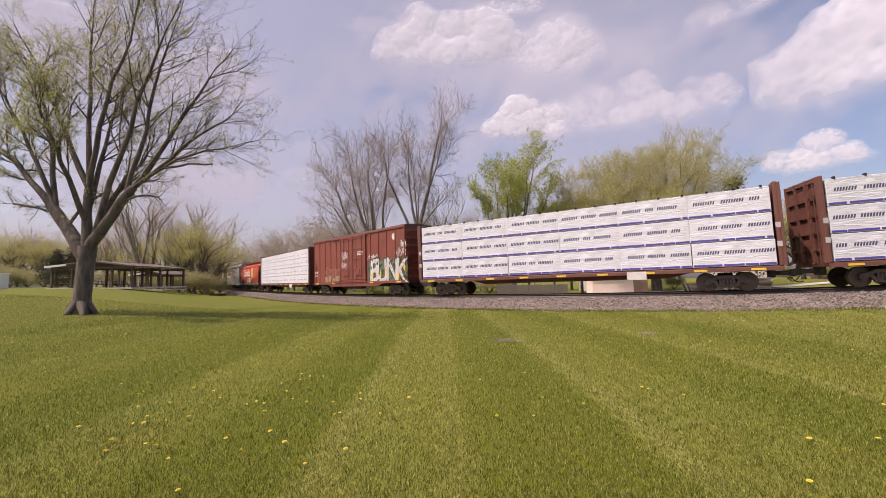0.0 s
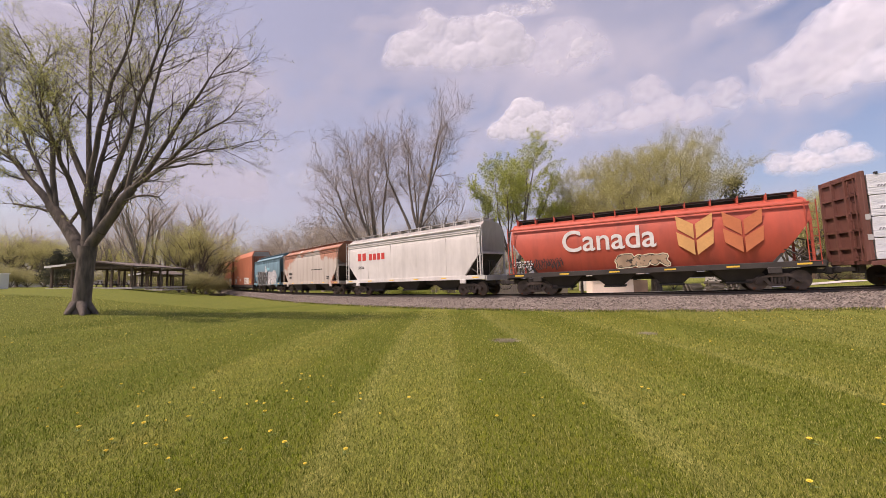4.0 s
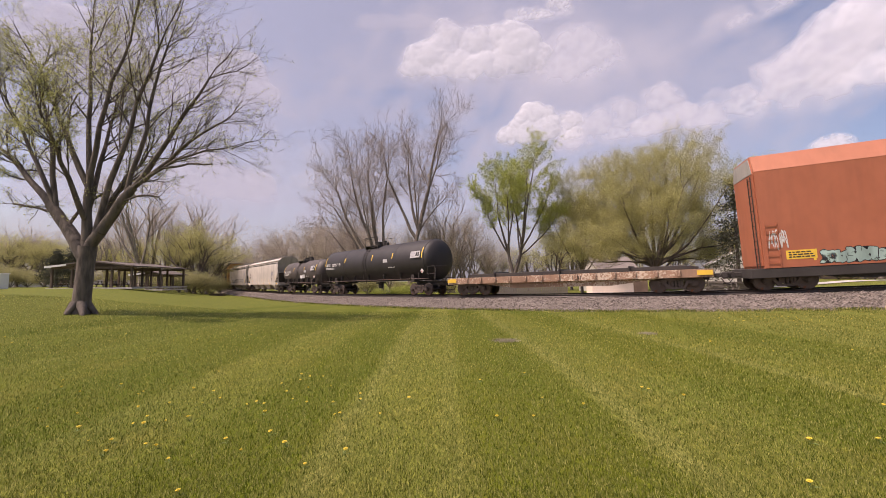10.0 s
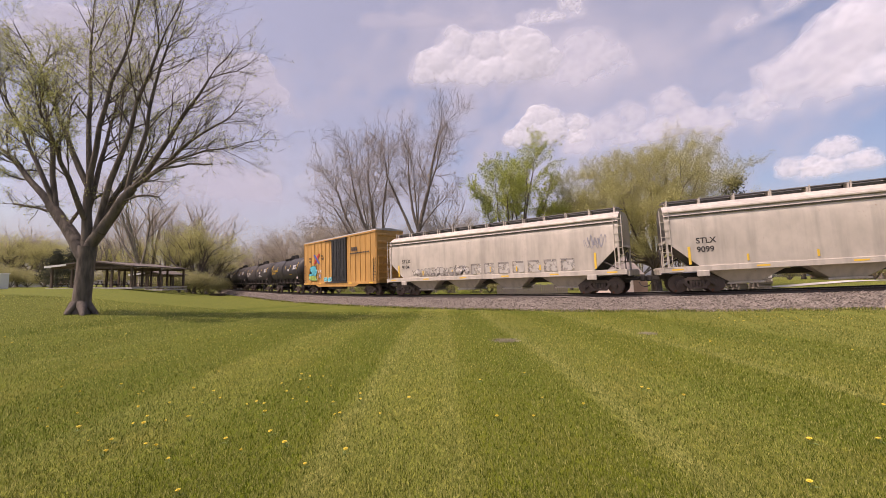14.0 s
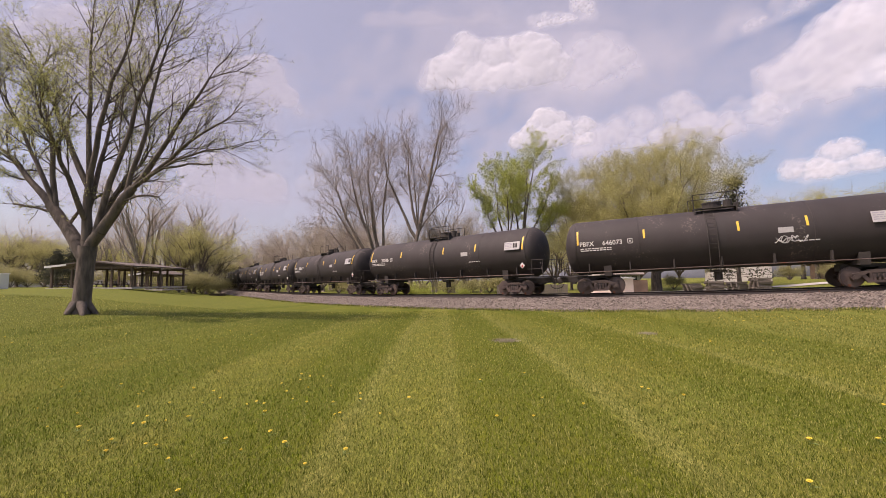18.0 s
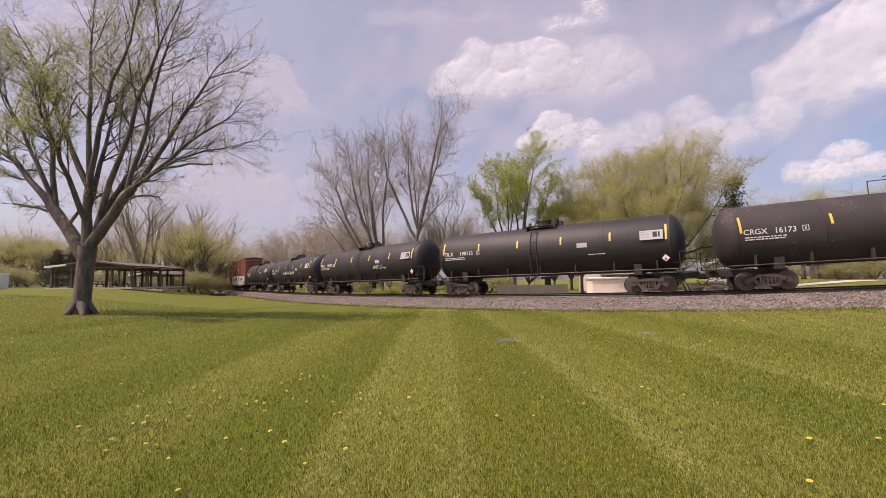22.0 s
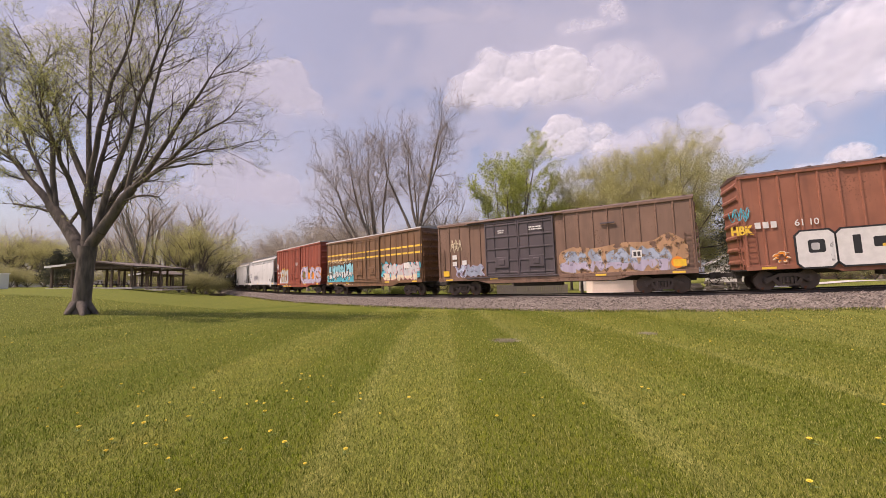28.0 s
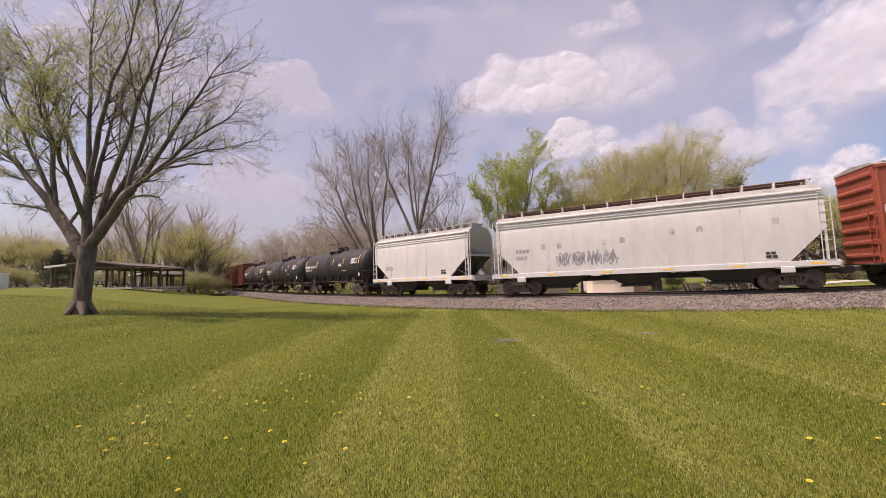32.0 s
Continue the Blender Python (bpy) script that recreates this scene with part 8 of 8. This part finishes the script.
def cloud_place(x, y, d):
    """Direction through a point of the picture plane, as the lens is set."""
    m = look(EYE, AIM, -0.69)
    v = m.to_3x3() @ Vector(((x - 784) / 700.0, (441 - y) / 700.0, -1.0))
    p = Vector(EYE) + v * d
    yaw = math.degrees(math.atan2(-v.x, v.y))
    return pose(p.x, p.y, p.z, 0, 0, yaw)


def build_clouds():
    big, small, thin = "white heaped cumulus cloud with grey base", "small white fair-weather cloud", "thin pale veil of high cloud"
    cumulus(big, (798, 72), (940, 158), 250, 150, 1, 34)
    cumulus(big, (985, 95), (1098, 152), 170, 150, 2, 24, .3)
    cumulus(big, (1090, 195), (1215, 262), 400, 120, 3, 44, .2)
    cumulus(small, (930, 215), (1018, 255), 140, 90, 4, 20)
    cumulus(big, (352, 318), (434, 328), 200, 100, 5, 30)
    cumulus(big, (362, 140), (500, 165), 130, 125, 6, 24)
    cumulus(big, (1515, 95), (1525, 115), 230, 240, 7, 40, .2)
    cumulus(small, (1450, 272), (1508, 300), 150, 85, 8, 22, .2)
    cumulus(small, (905, 10), (1072, 42), 120, 60, 9, 18, .3)
    cumulus(small, (440, 190), (575, 200), 80, 40, 10, 14, .4)
    cumulus(big, (180, 110), (262, 125), 260, 190, 12, 32)
    cumulus(big, (60, 320), (110, 330), 300, 120, 13, 32, .3)
    cumulus(small, (560, 305), (600, 320), 260, 110, 19, 28, .5)
    cumulus(small, (1290, 20), (1400, 40), 170, 70, 23, 20, .4)
    cloud("high_cloud", thin, (1050, 200), (1120, 215), 1000, 420, 14, M_VEIL, .1, .7, 20.0)
    cloud("high_cloud", thin, (480, 250), (540, 260), 1000, 420, 15, M_VEIL, .1, .7, 20.0)
    # broad low sheet that stands for the pale haze along the horizon
    cloud("high_cloud", thin, (740, 400), (760, 400), 2200, 330, 17, M_VEIL, .1, .4, 20.0)
    cloud("high_cloud", thin, (745, 48), (785, 28), 280, 40, 18, M_VEIL, .1, .9, 10.0)
    cloud("high_cloud", thin, (150, 120), (190, 120), 900, 520, 20, M_VEIL, .1, .6, 20.0)
    cloud("high_cloud", thin, (620, 60), (680, 60), 1500, 420, 21, M_VEIL, .1, .5, 20.0)
    cloud("high_cloud", thin, (980, 40), (1040, 50), 1100, 420, 22, M_VEIL, .1, .5, 20.0)


build_clouds()


# ---- grass blades on the near lawn ----
def grass():
    r = np.random.default_rng(77)
    n = 380000
    d = 1.7 * (24.0 / 1.7) ** r.uniform(0, 1, n) ** 1.35
    t = r.uniform(-1.2, 1.2, n)
    x, y = d * t, d
    # the same sward on under and behind the tripod
    m = 70000
    x = np.concatenate([x, r.uniform(-9, 9, m)])
    y = np.concatenate([y, r.uniform(-5, 3.0, m)])
    d = np.concatenate([d, np.full(m, 2.0)])
    n += m
    z = ground_z(x, y) - .005
    h = r.uniform(.016, .045, n) * (1 + d * .03)
    w = .0014 + d * .00045
    a = r.uniform(0, 2 * np.pi, n)
    lean = r.normal(0, .3, (n, 2)) * h[:, None]
    c, s = np.cos(a) * w, np.sin(a) * w
    v = np.stack([np.stack([x - c, y - s, z], 1), np.stack([x + c, y + s, z], 1), np.stack([x + lean[:, 0], y + lean[:, 1], z + h], 1)], 1)
    ob = new("grass_blades", raw_mesh("grass_blades", v.reshape(-1, 3), np.arange(3 * n).reshape(n, 3), M_BLADE))
    tagged(ob, "short mown green and straw-tinged grass blades", "grass", kind="stuff")


grass()


def verge():
    """Longer unmown tufts along the foot of the railway bank."""
    r = np.random.default_rng(78)
    n = 26000
    s = r.uniform(-75, 8, n)
    side = 3.75 + np.abs(r.normal(0, .35, n)) + .25 * np.sin(s * .9) + .15 * np.sin(s * 2.3)
    slim = np.interp(s, [-75, -28], [.45, 1.0])
    side = 1.95 + (side - 1.95) * slim
    p = on_track(s, 0, 0)
    h = np.interp(s, _S, _h)
    x, y = p[:, 0] + side * np.sin(h), p[:, 1] - side * np.cos(h)
    z = ground_z(x, y) - .01
    tall = r.uniform(.05, .17, n)
    a = r.uniform(0, 2 * np.pi, n)
    w = .006 + .0003 * y
    lean = r.normal(0, .35, (n, 2)) * tall[:, None]
    c, q = np.cos(a) * w, np.sin(a) * w
    v = np.stack([np.stack([x - c, y - q, z], 1), np.stack([x + c, y + q, z], 1), np.stack([x + lean[:, 0], y + lean[:, 1], z + tall], 1)], 1)
    ob = new("verge_grass", raw_mesh("verge_grass", v.reshape(-1, 3), np.arange(3 * n).reshape(n, 3), M_BLADE))
    tagged(ob, "ragged longer grass along the foot of the railway bank", "grass", kind="stuff")


verge()


# ---- dandelions ----
M_PETAL = plain("dandelion_yellow", (0.8, 0.6, 0.06), .6, grain=60.0, vary=.15)
M_STEM = plain("dandelion_stem", (0.16, 0.22, 0.06), .7, grain=60.0)


def dandelions():
    head = Geo()
    for k in range(14):
        a = k * 2 * math.pi / 14
        for rr, zz in ((.021, .048), (.013, .055)):
            ca, sa = math.cos(a + rr * 40), math.sin(a + rr * 40)
            head.add([(ca * .002, sa * .002, .045), (ca * rr - sa * .005, sa * rr + ca * .005, zz), (ca * rr * 1.1, sa * rr * 1.1, zz + .002), (ca * rr + sa * .005, sa * rr - ca * .005, zz)], [(0, 1, 2, 3)])
    head.cyl((0, 0, .035), (0, 0, .048), .006, 8, .010)
    hm = head.mesh("flower_head", M_PETAL)
    stem = Geo().cyl((0, 0, -.01), (0, 0, .04), .0022, 5).mesh("stem", M_STEM)
    leaf = Geo().add([(0, 0, 0), (.012, .03, .008), (.004, .07, .004), (-.012, .03, .008)], [(0, 1, 2, 3)]).add([(0, 0, 0), (.03, -.012, .008), (.07, -.004, .004), (.03, .012, .008)], [(0, 1, 2, 3)]).add([(0, 0, 0), (-.03, -.022, .008), (-.05, -.034, .004), (-.03, -.002, .008)], [(0, 1, 2, 3)]).mesh("leaf", M_STEM)
    proto = empty("dandelion")
    tagged(proto, "small yellow dandelion in the lawn", "dandelion", "dandelions in the lawn")
    part("flower_head", hm, None, proto)
    part("stem", stem, None, proto)
    part("leaf", leaf, None, proto)
    r = random.Random(12)
    spots = []
    # loose drifts over the lawn: centre across, centre ahead, spread, count
    for cx, cy, sp, n in ((-3.2, 5.0, 1.0, 22), (-2.4, 3.7, .8, 14), (-5.5, 6.0, 1.2, 14), (-1.9, 5.6, .9, 10), (1.6, 6.0, 1.6, 10), (3.6, 5.0, 1.5, 9), (12.6, 14.4, 1.0, 26), (10.5, 14.8, .9, 14), (8.0, 9.0, 2.0, 12), (-9, 11, 2.5, 12)):
        for _ in range(n):
            spots.append((cx + r.gauss(0, sp), cy + r.gauss(0, sp * .6)))
    spots.append((2.74, 3.1))
    for i, (x, y) in enumerate(spots):
        y = max(y, 2.4) if i < len(spots) - 1 else y
        big = r.uniform(.6, 1.05)
        m = pose(x, y, gz(x, y), r.uniform(-12, 12), r.uniform(-12, 12), r.uniform(0, 360))
        o = proto if i == 0 else copy_thing(proto, m)
        if i == 0:
            proto.matrix_basis = m
        o.scale = (big, big, big)


dandelions()


# ---- bare worn patches in the lawn ----
def worn_patches():
    mt = plain("dead_straw", (0.36, 0.32, 0.22), .95, grain=3.0, vary=.45)
    r = np.random.default_rng(4)
    for x, y, a in ((1.62, 10.6, .3), (5.9, 11.6, .2)):
        n = int(3600 * a * a) + 200
        t, q = r.uniform(0, 2 * np.pi, n), a * np.sqrt(r.uniform(0, 1, n)) * (1 + .3 * r.normal(0, 1, n))
        xx, yy = x + q * np.cos(t), y + q * .9 * np.sin(t)
        z = ground_z(xx, yy)
        h, w, b = r.uniform(.025, .06, n), .012, r.uniform(0, 2 * np.pi, n)
        c, k = np.cos(b) * w, np.sin(b) * w
        lean = r.normal(0, .8, (n, 2)) * h[:, None]
        v = np.stack([np.stack([xx - c, yy - k, z], 1), np.stack([xx + c, yy + k, z], 1), np.stack([xx + lean[:, 0], yy + lean[:, 1], z + h], 1)], 1)
        ob = new("worn_patch", raw_mesh("worn_patch", v.reshape(-1, 3), np.arange(3 * n).reshape(n, 3), mt))
        tagged(ob, "patch of dead straw-coloured grass in the lawn", "bare patch", "worn patches in the lawn")


worn_patches()


# ---- what moves ----
def car_pose(mid, L):
    """A car rides on its two bogies, which follow the line."""
    half = L / 2 - 2.5
    a, b = on_track(mid + half), on_track(mid - half)
    c = (a + b) / 2
    yaw = math.atan2(a[1] - b[1], a[0] - b[0])
    tip = math.atan2(a[2] - b[2], 2 * half)
    return pose(c[0], c[1], c[2], math.degrees(-CANT), -math.degrees(tip), math.degrees(yaw))


def motions():
    times = [i * 0.4 for i in range(81)]
    for car, mid, L in TRAIN:
        walk(car, [(t, car_pose(mid + travelled(t), L)) for t in times])
    for ob, a, b in CLOUDS:
        walk(ob, [(0.0, cloud_place(a[0], a[1], FAR)), (SECONDS, cloud_place(b[0], b[1], FAR))])


motions()
